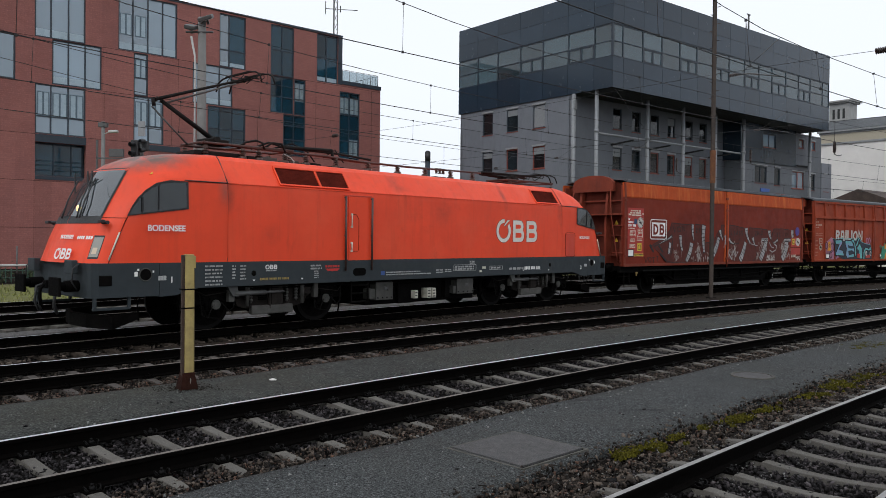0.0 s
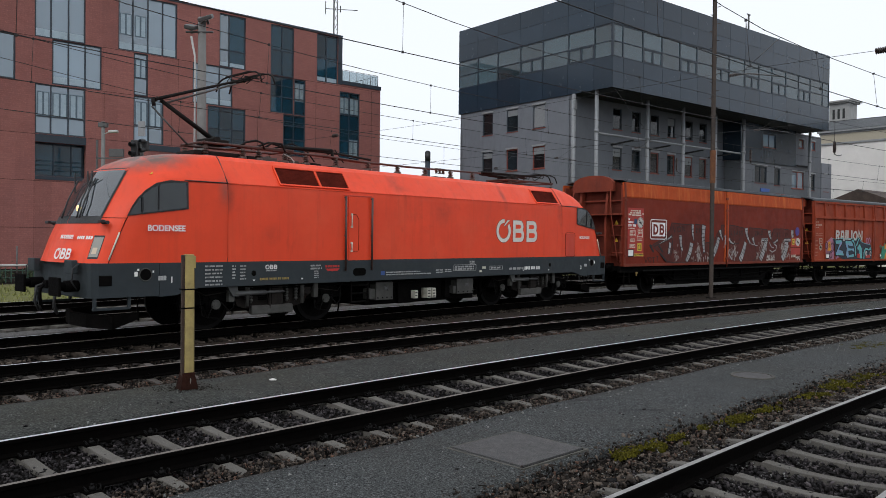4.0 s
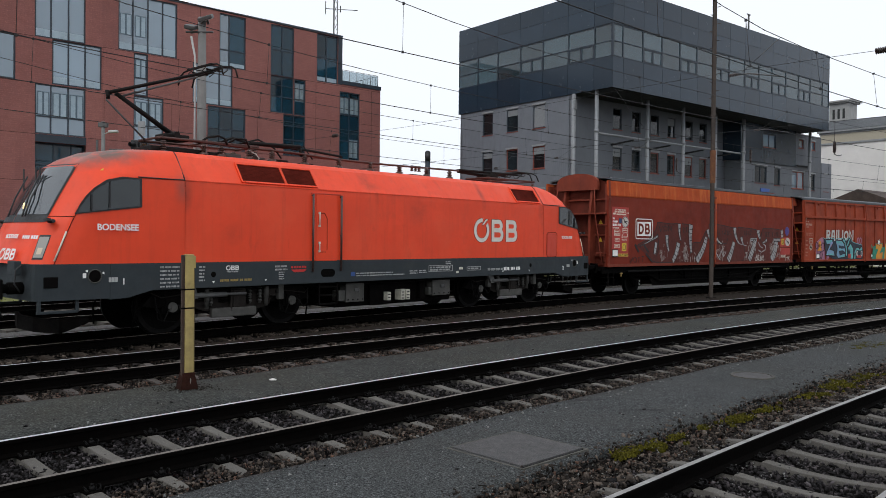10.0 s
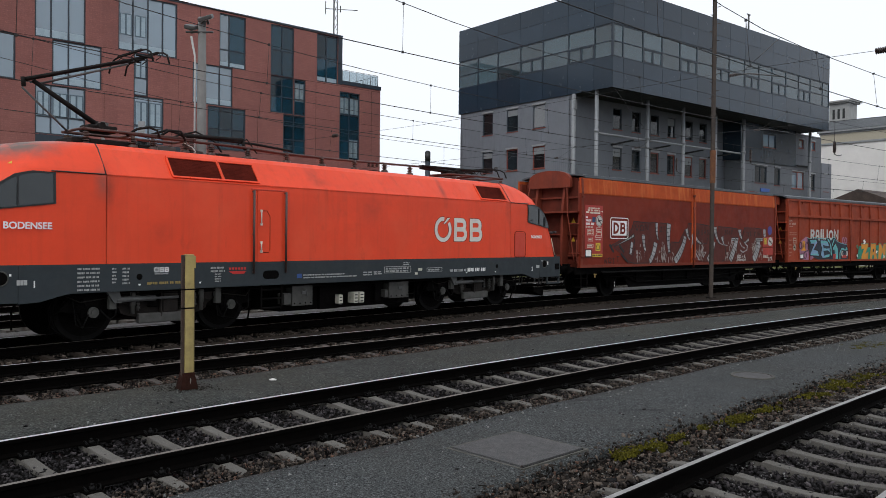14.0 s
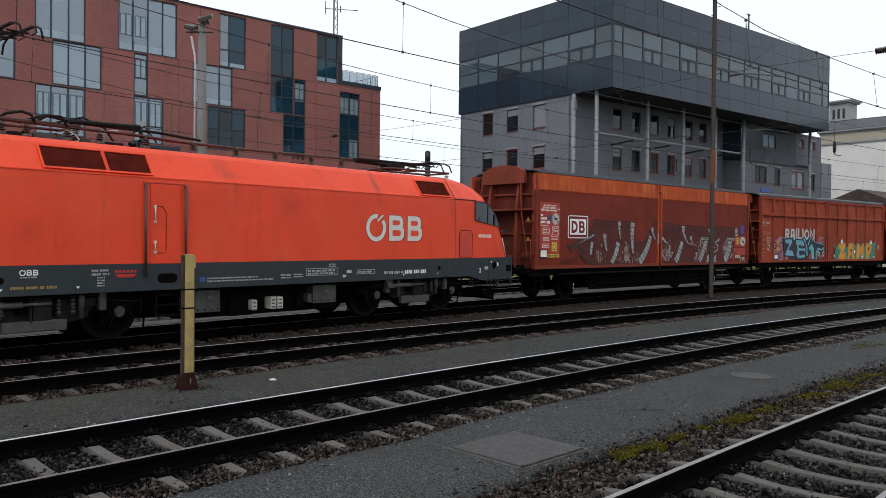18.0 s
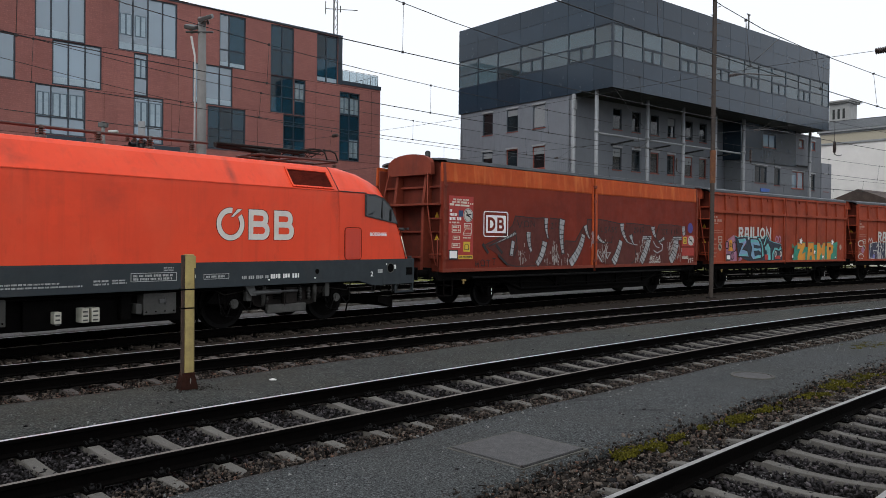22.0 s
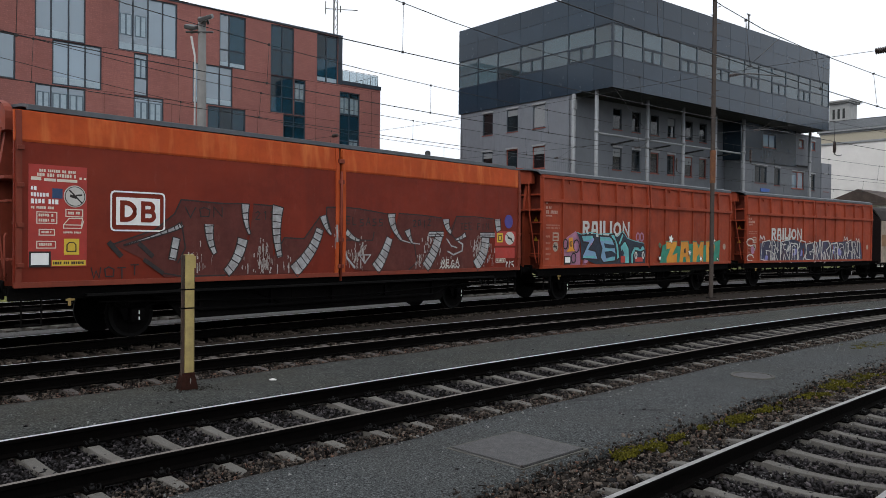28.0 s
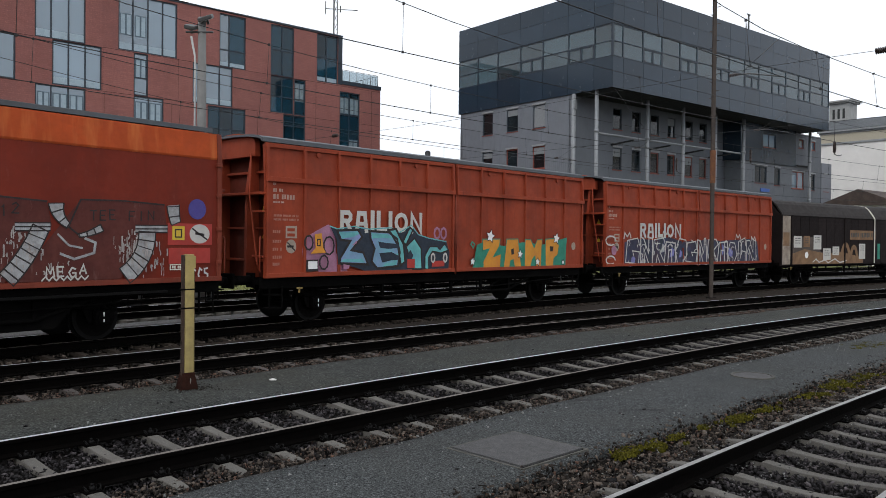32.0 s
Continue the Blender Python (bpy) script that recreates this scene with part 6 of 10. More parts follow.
M_BLUEDOT = shader("blue_violet_paint", (0.06, 0.045, 0.22), 0.7, vary=0.1)
M_SPRAYMIX = shader("violet_and_turquoise_spray_paint", (0.2, 0.2, 0.42), 0.7, vary=0.25, scale=3, dirt=(0.12, 0.42, 0.42), dirt_amount=0.9, dirt_scale=1.6)
M_DIRTYWHITE = shader("dirty_white_paint", (0.5, 0.48, 0.44), 0.7, vary=0.15, scale=4, dirt=(0.2, 0.14, 0.11), dirt_amount=0.3, dirt_scale=4)


M_OCHREBIT = shader("dull_yellow_paint", (0.3, 0.2, 0.06), 0.7, vary=0.2)
M_SCRAPE = shader("scraped_pale_primer", (0.34, 0.3, 0.28), 0.8, vary=0.4, scale=6)
M_WORNTEXT = shader("worn_white_text", (0.4, 0.24, 0.19), 0.8, vary=0.2, scale=6)
M_WORNSIGN = shader("worn_cream_sign", (0.36, 0.29, 0.23), 0.8, vary=0.3, scale=5, dirt=(0.2, 0.09, 0.06), dirt_amount=0.5, dirt_scale=5)
M_FAINTTEXT = shader("faint_text", (0.33, 0.13, 0.09), 0.8, vary=0.2, scale=6)


def band(parent, y, pts, w0, w1, seed=0):
    """A silver band along a bent line, its width going from w0 to w1, with dark edges and uneven rungs."""
    rnd = random.Random(seed)
    q = [Vector(p) for p in pts]
    n = 8
    line = []
    for i in range(n + 1):
        f = i / n * (len(q) - 1)
        k = min(len(q) - 2, int(f))
        a = q[k].lerp(q[k + 1], f - k)
        if len(q) == 3:
            g = i / n
            c = q[1] * 2 - (q[0] + q[2]) / 2
            a = q[0] * (1 - g) ** 2 + c * 2 * g * (1 - g) + q[2] * g * g
        line.append(a)
    left, right = [], []
    for i, c in enumerate(line):
        d = (line[min(n, i + 1)] - line[max(0, i - 1)]).normalized()
        w = (w0 + (w1 - w0) * i / n) / 2
        left.append(c + Vector((-d.y, d.x)) * w)
        right.append(c - Vector((-d.y, d.x)) * w)
    bm = bmesh.new()
    rows = [[bm.verts.new((v.x, yy, v.y)) for v, yy in ((a, y - 0.004), (b, y - 0.004), (b, y), (a, y))] for a, b in zip(left, right)]
    for r, t in zip(rows, rows[1:]):
        for k in range(4):
            bm.faces.new((r[k], r[(k + 1) % 4], t[(k + 1) % 4], t[k]))
    bmesh.ops.recalc_face_normals(bm, faces=bm.faces[:])
    ob = part("silver_band", bm, M_SILVER, parent)
    bm = bmesh.new()
    for side in (left, right):
        stroke(bm, [tuple(v) for v in side], 0.024, y - 0.006)
    length = sum((b - a).length for a, b in zip(line, line[1:]))
    m = max(2, int(length / 0.15))
    for i in range(m + 1):
        f = min(n - 0.001, max(0.0, (i + rnd.uniform(-0.15, 0.15)) / m * n))
        k = int(f)
        a, b = left[k].lerp(left[k + 1], f - k), right[k].lerp(right[k + 1], f - k)
        stroke(bm, [tuple(a), (b.x + rnd.uniform(-0.01, 0.01), b.y + rnd.uniform(-0.02, 0.02))], rnd.uniform(0.016, 0.028), y - 0.006)
    tagged(part("dark_stroke", bm, M_SPRAYDARK, ob), kind="stuff")


PEN = {"V": ([(0, 1), (0.45, 0), (0.9, 1)],), "O": ([(0.1, 0.1), (0, 0.8), (0.4, 1), (0.9, 0.75), (0.8, 0.1), (0.1, 0.1)],), "N": ([(0, 0), (0.05, 1), (0.75, 0.05), (0.8, 1)],),
       "E": ([(0.7, 1), (0, 1), (0, 0), (0.7, 0)], [(0, 0.5), (0.55, 0.5)]), "L": ([(0, 1), (0, 0), (0.6, 0)],), "S": ([(0.7, 0.95), (0.1, 0.9), (0.1, 0.55), (0.7, 0.45), (0.65, 0.05), (0, 0)],),
       "A": ([(0, 0), (0.4, 1), (0.8, 0)], [(0.15, 0.35), (0.65, 0.35)]), "T": ([(0, 1), (0.8, 1)], [(0.4, 1), (0.4, 0)]), "F": ([(0.7, 1), (0, 1), (0, 0)], [(0, 0.5), (0.5, 0.5)]),
       "2": ([(0, 0.8), (0.4, 1), (0.7, 0.75), (0, 0), (0.75, 0)],), "0": ([(0.1, 0.1), (0, 0.8), (0.5, 1), (0.7, 0.3), (0.1, 0.1)],), "1": ([(0.2, 0.8), (0.4, 1), (0.4, 0)],), "9": ([(0.7, 0.6), (0.1, 0.6), (0.3, 1), (0.7, 0.9), (0.6, 0)],),
       "M": ([(0, 0), (0.1, 1), (0.45, 0.4), (0.8, 1), (0.9, 0)],), "G": ([(0.8, 0.85), (0.4, 1), (0.05, 0.5), (0.3, 0), (0.8, 0.1), (0.8, 0.45), (0.45, 0.45)],), "C": ([(0.7, 0.85), (0.3, 1), (0, 0.5), (0.3, 0), (0.75, 0.15)],), "I": ([(0.3, 0), (0.3, 1)],),
       "R": ([(0, 0), (0, 1), (0.6, 0.95), (0.65, 0.6), (0.05, 0.5), (0.75, 0)],), "W": ([(0, 1), (0.2, 0), (0.45, 0.7), (0.7, 0), (0.9, 1)],), " ": ()}


def scrawl(parent, text, x, z, h, adv, y, material, w=0.025, name="graffiti_tag", label="", seed=0):
    """Hand-sprayed letters, each a few thin strokes."""
    rnd = random.Random(seed + len(text))
    for ch in text:
        dz, sh = rnd.uniform(-0.03, 0.03), rnd.uniform(-0.06, 0.06)
        bm = bmesh.new()
        for path in PEN[ch]:
            stroke(bm, [(x + a * adv * 0.8 + sh * b * h, z + b * h + dz) for a, b in path], w, y)
        part(name, bm, material, parent, label)
        x += adv


def patch(parent, name, outline, y, material, label=""):
    bm = bmesh.new()
    prism(bm, outline, "y", y - 0.002, y + 0.002)
    bmesh.ops.triangulate(bm, faces=bm.faces[:])
    return part(name, bm, material, parent, label)


def sprayed(parent, outline, y, fill, edge, w=0.05, label=""):
    """A sprayed letter: a filled shape with a dark line round it."""
    ob = patch(parent, "graffiti_letter", outline, y, fill, label)
    bm = bmesh.new()
    stroke(bm, outline + outline[:1], w, y - 0.003)
    part("graffiti_outline", bm, edge, ob)
    return ob


def disc(parent, x, z, r, y, material, name="round_sign", sx=0.9):
    bm = bmesh.new()
    rod(bm, (0, y - 0.003, 0), (0, y + 0.003, 0), r, 24)
    for v in bm.verts:
        v.co.x = v.co.x * sx + x
        v.co.z += z
    return part(name, bm, material, parent)


# Grimy oxide red, darkened to carry the shade of the deep-set ends.
M_ENDRED = shader("grimy_shaded_end_red", (0.12, 0.024, 0.014), 0.75, vary=0.2, scale=1.5, dirt=(0.04, 0.014, 0.01), dirt_amount=0.5, dirt_scale=1.2, streak=0.5, spec=0.15)
WAGON_WHEEL = wheelset(0.46)


def running_gear(W, half, axles):
    """Frame, axles, springs, buffers, steps and brake gear of a two-axle wagon."""
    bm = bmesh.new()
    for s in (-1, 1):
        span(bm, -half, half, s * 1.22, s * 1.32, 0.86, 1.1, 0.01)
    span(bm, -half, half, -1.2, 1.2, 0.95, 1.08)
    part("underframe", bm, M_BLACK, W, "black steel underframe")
    for s in (-1, 1):
        bm = bmesh.new()
        pipe(bm, [(-half + 2.7, s * 1.2, 0.86), (-half + 3.8, s * 1.2, 0.5), (half - 3.8, s * 1.2, 0.5), (half - 2.7, s * 1.2, 0.86)], 0.045, 6)
        part("truss_rod", bm, M_BLACK, W)
        for x in steps(-half + 3.8, half - 3.8, 4):
            bm = bmesh.new()
            span(bm, x - 0.04, x + 0.04, s * 1.17, s * 1.23, 0.5, 0.88, 0.005)
            part("truss_post", bm, M_BLACK, W)
        for sx in (-1, 1):
            bm = bmesh.new()
            for z in (0.42, 0.72):
                span(bm, sx * (half - 0.35) - 0.18, sx * (half - 0.35) + 0.18, s * 1.1, s * 1.4, z - 0.015, z + 0.015, 0.004)
            for o in (-0.17, 0.17):
                span(bm, sx * (half - 0.35) + o - 0.012, sx * (half - 0.35) + o + 0.012, s * 1.36, s * 1.4, 0.4, 0.9)
            part("step", bm, M_BLACK, W)
            buffer(W, sx * half, s * 0.875, 1.05, sx, 0.6, (0.45, 0.34))
    for a in axles:
        ob = shared("wheelset", WAGON_WHEEL, W, Matrix.Translation((a, 0, 0.46)))
        WHEELS.append((ob, 0.46, a))
        for s in (-1, 1):
            bm = bmesh.new()
            span(bm, a - 0.14, a + 0.14, s * 0.9, s * 1.12, 0.33, 0.6, 0.03)
            rod(bm, (a, s * 1.12, 0.46), (a, s * 1.15, 0.46), 0.1, 12)
            part("axle_box", bm, M_BLACK, W)
            for z0, z1 in ((0.37, 0.43), (0.48, 0.56)):
                bm = bmesh.new()
                span(bm, a - 0.012, a + 0.012, s * 1.15, s * 1.156, z0, z1)
                part("axle_mark", bm, M_WHITE, W)
            bm = bmesh.new()
            for i in range(5):
                L = 0.62 - i * 0.1
                pts = [(a + L * k / 4, s * 1.02, 0.62 + i * 0.022 + 0.06 * (k / 4) ** 2) for k in range(-4, 5)]
                for p0, p1 in zip(pts, pts[1:]):
                    rod(bm, p0, p1, 0.018, 4)
            prism(bm, [(a - 0.45, 0.86), (a + 0.45, 0.86), (a + 0.22, 0.36), (a + 0.16, 0.36), (a + 0.16, 0.7), (a - 0.16, 0.7), (a - 0.16, 0.36), (a - 0.22, 0.36)], "y", s * 0.98, s * 1.0)
            part("leaf_spring", bm, M_BLACK, W)
    for s in (-1, 1):
        bm = bmesh.new()
        pipe(bm, [(-half + 1.6, s * 1.3, 0.78), (-1.0, s * 1.3, 0.62), (1.2, s * 1.3, 0.62), (half - 1.6, s * 1.3, 0.78)], 0.018, 5)
        pipe(bm, [(-2.4, s * 1.2, 0.88), (-1.2, s * 1.15, 0.4), (1.2, s * 1.15, 0.4), (2.4, s * 1.2, 0.88)], 0.025, 6)
        for x in (-1.2, 1.2):
            rod(bm, (x, s * 1.15, 0.4), (x, s * 1.15, 0.9), 0.022, 6)
        part("brake_rod", bm, M_BLACK, W)
        bm = bmesh.new()
        span(bm, -half + 1.0, -half + 1.05, s * 1.33, s * 1.36, 0.74, 0.88, 0.008)
        span(bm, -half + 0.96, -half + 1.12, s * 1.33, s * 1.36, 0.83, 0.87, 0.008)
        part("brake_lever", bm, M_OCHREBIT, W, "small dull yellow lever")
    for sx in (-1, 1):
        bm = bmesh.new()
        span(bm, sx * (half + 0.02), sx * (half + 0.3), -0.06, 0.06, 0.98, 1.1, 0.02)
        pipe(bm, [(sx * (half + 0.3), 0, 1.04), (sx * (half + 0.48), 0, 0.95), (sx * (half + 0.52), 0, 0.8)], 0.035, 8)
        part("coupling", bm, M_BLACK, W)
        bm = bmesh.new()
        pipe(bm, [(sx * (half + 0.02), 0.4, 0.95), (sx * (half + 0.2), 0.4, 0.85), (sx * (half + 0.3), 0.3, 0.55), (sx * (half + 0.4), 0.2, 0.6)], 0.025, 7)
        part("brake_hose", bm, M_RUBBER, W)


def end_wall(W, half, top, material, shelf=True):
    """Deep-set end wall with two strong posts, a shelf, thin stiffeners, grab irons and slack chains."""
    for sx in (-1, 1):
        bm = bmesh.new()
        x = sx * (half - 0.4)
        prism(bm, [(-1.38, 1.1), (1.38, 1.1), (1.36, 4.1), (0.6, top - 0.12), (-0.6, top - 0.12), (-1.36, 4.1)], "x", x - 0.03, x + 0.03)
        e = part("end_wall", bm, M_ENDRED, W)
        for y in (-0.62, 0.62):
            bm = bmesh.new()
            prism(bm, [(sx * (half - 0.36), 1.1), (sx * (half - 0.02), 1.1), (sx * (half - 0.05), 3.1), (sx * (half - 0.2), 4.1), (sx * (half - 0.36), 4.1)], "y", y - 0.05, y + 0.05)
            part("end_post", bm, material, e)
        for y in (-1.34, 1.34):
            bm = bmesh.new()
            span(bm, sx * (half - 0.36), sx * (half - 0.06), y - 0.035, y + 0.035, 1.1, 4.1, 0.01)
            part("corner_post", bm, material, e)
        for z, d in ((1.5, 0.03), (2.25, 0.025), (3.55, 0.03)):
            bm = bmesh.new()
            span(bm, sx * (half - 0.37), sx * (half - 0.27), -1.34, 1.34, z - d, z + d, 0.008)
            part("end_rail", bm, material, e)
        bm = bmesh.new()
        arc_pts = [(0.95 * math.cos(radians(a)), 4.1 + (top - 4.08) * math.sin(radians(a)) ** 0.7) for a in range(0, 181, 12)]
        prism(bm, arc_pts + [(-0.95, 3.9), (0.95, 3.9)], "x", sx * (half - 0.2), sx * (half - 0.06))
        part("end_gable", bm, material, e)
        if shelf:
            bm = bmesh.new()
            span(bm, sx * (half - 0.36), sx * (half + 0.1), -1.4, 1.4, 3.0, 3.06, 0.01)
            part("end_step", bm, material, e)
        for s in (-1, 1):
            bm = bmesh.new()
            pipe(bm, [(sx * (half + 0.06), s * 1.36, 1.25), (sx * (half + 0.1), s * 1.4, 1.3), (sx * (half + 0.1), s * 1.4, 2.0), (sx * (half + 0.06), s * 1.36, 2.05)], 0.016, 6)
            part("grab_iron", bm, material, e)
            bm = bmesh.new()
            pipe(bm, [(sx * (half - 0.02), s * 0.85, 3.95), (sx * (half + 0.12), s * 1.0, 3.0), (sx * (half + 0.06), s * 1.22, 1.5), (sx * (half + 0.02), s * 1.25, 1.3)], 0.02, 6)
            part("hanging_rod", bm, material, e)
            for z in (1.6, 2.62):
                bm = bmesh.new()
                span(bm, sx * (half - 0.05) - 0.1, sx * (half - 0.05) + 0.06, s * 1.0, s * 1.42, z - 0.02, z + 0.02, 0.006)
                part("foot_rung", bm, material, e)
        bm = bmesh.new()
        for z in (2.1, 2.75):
            prism(bm, [(-0.98, z - 0.09), (-0.8, z - 0.09), (-0.89, z + 0.08)], "x", x + sx * 0.034, x + sx * 0.04)
        part("warning_sign", bm, M_YELLOWBIT, e, "small yellow warning triangles")


def arched_roof(W, half, eave_y, eave_z, top, material, over=0.0, drop=0.1):
    bm = bmesh.new()
    pts = [(eave_y * math.cos(radians(a)), eave_z + (top - eave_z) * math.sin(radians(a))) for a in range(0, 181, 10)]
    inner = [(y * 0.97, z - 0.05) for y, z in pts][::-1]
    prism(bm, pts + inner, "x", -half - over, half + over)
    for s in (-1, 1):
        span(bm, -half - over, half + over, s * (eave_y - 0.02), s * (eave_y + 0.03), eave_z - drop, eave_z + 0.01)
    return part("roof", bm, material, W)


def wagon_smooth(u):
    """Sliding-wall wagon with two plain walls and an orange band under the roof."""
    half = 7.42
    W = thing("sliding_wall_wagon", "brown-red sliding-wall goods wagon with orange top band and silver graffiti", "goods wagon", vehicle_pose(u, 9.9), "goods wagons")
    running_gear(W, half, (-4.95, 4.95))
    end_wall(W, half, 4.5, M_OXIDE)
    for s in (-1, 1):
        for x0, x1 in ((-half + 0.03, -0.035), (0.035, half - 0.03)):
            bm = bmesh.new()
            prism(bm, [(s * 1.44, 1.13), (s * 1.465, 1.6), (s * 1.47, 2.6), (s * 1.455, 3.68), (s * 1.40, 3.68), (s * 1.40, 1.13)], "x", x0, x1)
            w = part("sliding_wall", bm, M_BROWNRED, W, "plain brown-red sliding wall")
            bm = bmesh.new()
            prism(bm, [(s * 1.462, 3.66), (s * 1.475, 3.70), (s * 1.44, 4.21), (s * 1.38, 4.21), (s * 1.4, 3.66)], "x", x0, x1)
            part("upper_band", bm, M_ORANGE, w, "faded orange upper band")
            bm = bmesh.new()
            n = int((x1 - x0) / 0.21)
            for i in range(n):
                x = x0 + 0.1 + i * 0.21
                rod(bm, (x, s * 1.468, 3.64), (x, s * 1.474, 3.64), 0.012, 5)
            tagged(part("rivets", bm, M_BROWNRED, w), kind="stuff")
            for x in (x0 + 0.07, x1 - 0.07):
                bm = bmesh.new()
                prism(bm, [(s * 1.475, 1.12), (s * 1.498, 1.6), (s * 1.50, 2.6), (s * 1.492, 3.7), (s * 1.46, 4.2), (s * 1.4, 4.2), (s * 1.44, 3.68), (s * 1.44, 1.12)], "x", x - 0.05, x + 0.05)
                part("edge_post", bm, M_ORANGE if abs(x) < 1 else M_OXIDE, w)
            bm = bmesh.new()
            span(bm, x0, x1, s * 1.44, s * 1.485, 1.1, 1.2, 0.008)
            part("bottom_rail", bm, M_OXIDE, w)
        bm = bmesh.new()
        for z in (1.35, 2.0, 3.4, 3.9):
            span(bm, -0.09, 0.09, s * 1.44, s * 1.52, z - 0.05, z + 0.05, 0.01)
        rod(bm, (0, s * 1.5, 1.0), (0, s * 1.505, 3.65), 0.03, 8)
        part("locking_bar", bm, M_OXIDE, W)
        for x in (-7.3, 7.3):
            for z in (1.5, 2.2, 2.9, 3.55):
                bm = bmesh.new()
                span(bm, x - 0.06, x + 0.06, s * 1.47, s * 1.525, z - 0.04, z + 0.04, 0.01)
                part("hinge_lug", bm, M_OXIDE, W)
        bm = bmesh.new()
        prism(bm, [(-half + 2.9, 0.9), (half - 2.9, 0.9), (half - 3.4, 0.32), (-half + 3.4, 0.32)], "y", s * 1.12, s * 1.16)
        part("deep_sill", bm, M_BLACK, W, "black deep side sill")
        bm = bmesh.new()
        span(bm, -half + 1.3, half - 1.3, s * 1.36, s * 1.46, 0.9, 0.95, 0.008)
        part("foot_rail", bm, M_WHEEL, W)
    arched_roof(W, half, 1.41, 4.31, 4.4, M_WROOF, -0.25, 0.08)
    y = -1.478
    # info panel, signs
    info = patch(W, "info_panel", [(-7.16, 3.28), (-6.14, 3.28), (-6.14, 1.46), (-7.16, 1.46)], y + 0.006, M_INFO, "bright red information panel with white small print")
    bars(info, -6.98, -6.32, 3.2, 1, 0.05, 0.085, M_CREAM, y, seed=21, word=0.1)
    bars(info, -7.02, -6.34, 3.13, 1, 0.06, 0.085, M_CREAM, y, seed=20, word=0.1)
    bm = bmesh.new()
    for x0, x1, z0, z1 in ((-7.12, -6.95, 3.0, 3.06), (-6.9, -6.7, 2.99, 3.04), (-6.68, -6.32, 2.99, 3.04), (-6.28, -6.24, 3.05, 3.09), (-6.2, -6.16, 3.05, 3.09)):
        span(bm, x0, x1, y - 0.002, y + 0.002, z0, z1)
    part("text_line", bm, M_CREAM, info)
    bars(info, -7.12, -7.0, 2.89, 1, 0.07, 0.12, M_WHITE, y, seed=22, word=0.14)
    bars(info, -7.12, -6.82, 2.78, 1, 0.07, 0.12, M_WHITE, y, seed=29, word=0.14)
    bars(info, -7.12, -6.56, 2.67, 1, 0.085, 0.12, M_WHITE, y, seed=23, word=0.3)
    bars(info, -7.12, -6.72, 2.54, 1, 0.045, 0.12, M_CREAM, y, seed=19, word=0.3)
    bm = bmesh.new()
    for x0, x1, z0, z1 in ((-7.02, -6.68, 2.24, 2.44), (-6.52, -6.22, 2.37, 2.5), (-6.56, -6.24, 2.16, 2.22), (-6.98, -6.72, 2.03, 2.13), (-7.02, -6.7, 1.8, 1.92)):
        stroke(bm, [(x0, z0), (x1, z0), (x1, z1), (x0, z1), (x0, z0)], 0.016, y)
    stroke(bm, [(-6.56, 2.22), (-6.46, 2.34), (-6.22, 2.34), (-6.24, 2.22)], 0.016, y)
    stroke(bm, [(-6.24, 2.16), (-6.2, 2.3)], 0.016, y)
    part("data_frame", bm, M_CREAM, info)
    for x0, x1, z, h, sd in ((-6.99, -6.72, 2.41, 0.05, 24), (-6.99, -6.72, 2.32, 0.05, 25), (-6.48, -6.27, 2.46, 0.05, 26), (-6.94, -6.76, 2.1, 0.035, 27), (-6.56, -6.24, 2.1, 0.035, 33), (-6.98, -6.74, 1.89, 0.05, 35)):
        bars(info, x0, x1, z, 1, h, 0.09, M_CREAM, y, seed=sd, word=0.1)
    disc(info, -6.36, 2.74, 0.2, y, M_DIRTYWHITE, sx=1.0)
    bm = bmesh.new()
    stroke(bm, [(-6.46, 2.85), (-6.24, 2.63)], 0.026, y - 0.005)
    stroke(bm, [(-6.44, 2.75), (-6.34, 2.72)], 0.05, y - 0.005)
    stroke(bm, [(-6.34, 2.76), (-6.24, 2.77)], 0.03, y - 0.005)
    part("sign_mark", bm, M_SPRAYDARK, info)
    bm = bmesh.new()
    ring(bm, -6.36, 2.74, 0.17, 0.182, y - 0.004)
    part("sign_ring", bm, M_SPRAYDARK, info)
    patch(info, "blue_square", [(-6.76, 2.87), (-6.58, 2.87), (-6.58, 2.69), (-6.76, 2.69)], y, shader("dark_blue_paint", (0.02, 0.05, 0.12), 0.7))
    patch(info, "yellow_sign", [(-6.55, 1.97), (-6.28, 1.97), (-6.28, 1.68), (-6.55, 1.68)], y, M_YELLOWBIT)
    bm = bmesh.new()
    stroke(bm, [(-6.5, 1.74), (-6.34, 1.74), (-6.34, 1.86), (-6.38, 1.9), (-6.46, 1.9), (-6.5, 1.86), (-6.5, 1.74)], 0.018, y - 0.004)
    part("sign_mark", bm, M_SPRAYDARK, info)
    patch(info, "yellow_strip", [(-6.76, 1.58), (-6.16, 1.58), (-6.16, 1.48), (-6.76, 1.48)], y, M_YELLOWBIT)
    bars(info, -6.74, -6.2, 1.555, 1, 0.05, 0.085, M_SPRAYDARK, y - 0.004, seed=36, word=0.1)
    patch(info, "label_holder", [(-7.15, 1.74), (-6.78, 1.74), (-6.78, 1.46), (-7.15, 1.46)], y - 0.002, M_SPRAYDARK, "black label holder")
    patch(info, "label_sheet", [(-7.12, 1.71), (-6.82, 1.71), (-6.82, 1.5), (-7.12, 1.5)], y - 0.008, M_WHITE, "white paper label")
    # operator's sign: white panel with two plain shapes in a rounded frame
    sign = thing_sign(W, -5.7, -4.59, 2.12, 2.89, y)
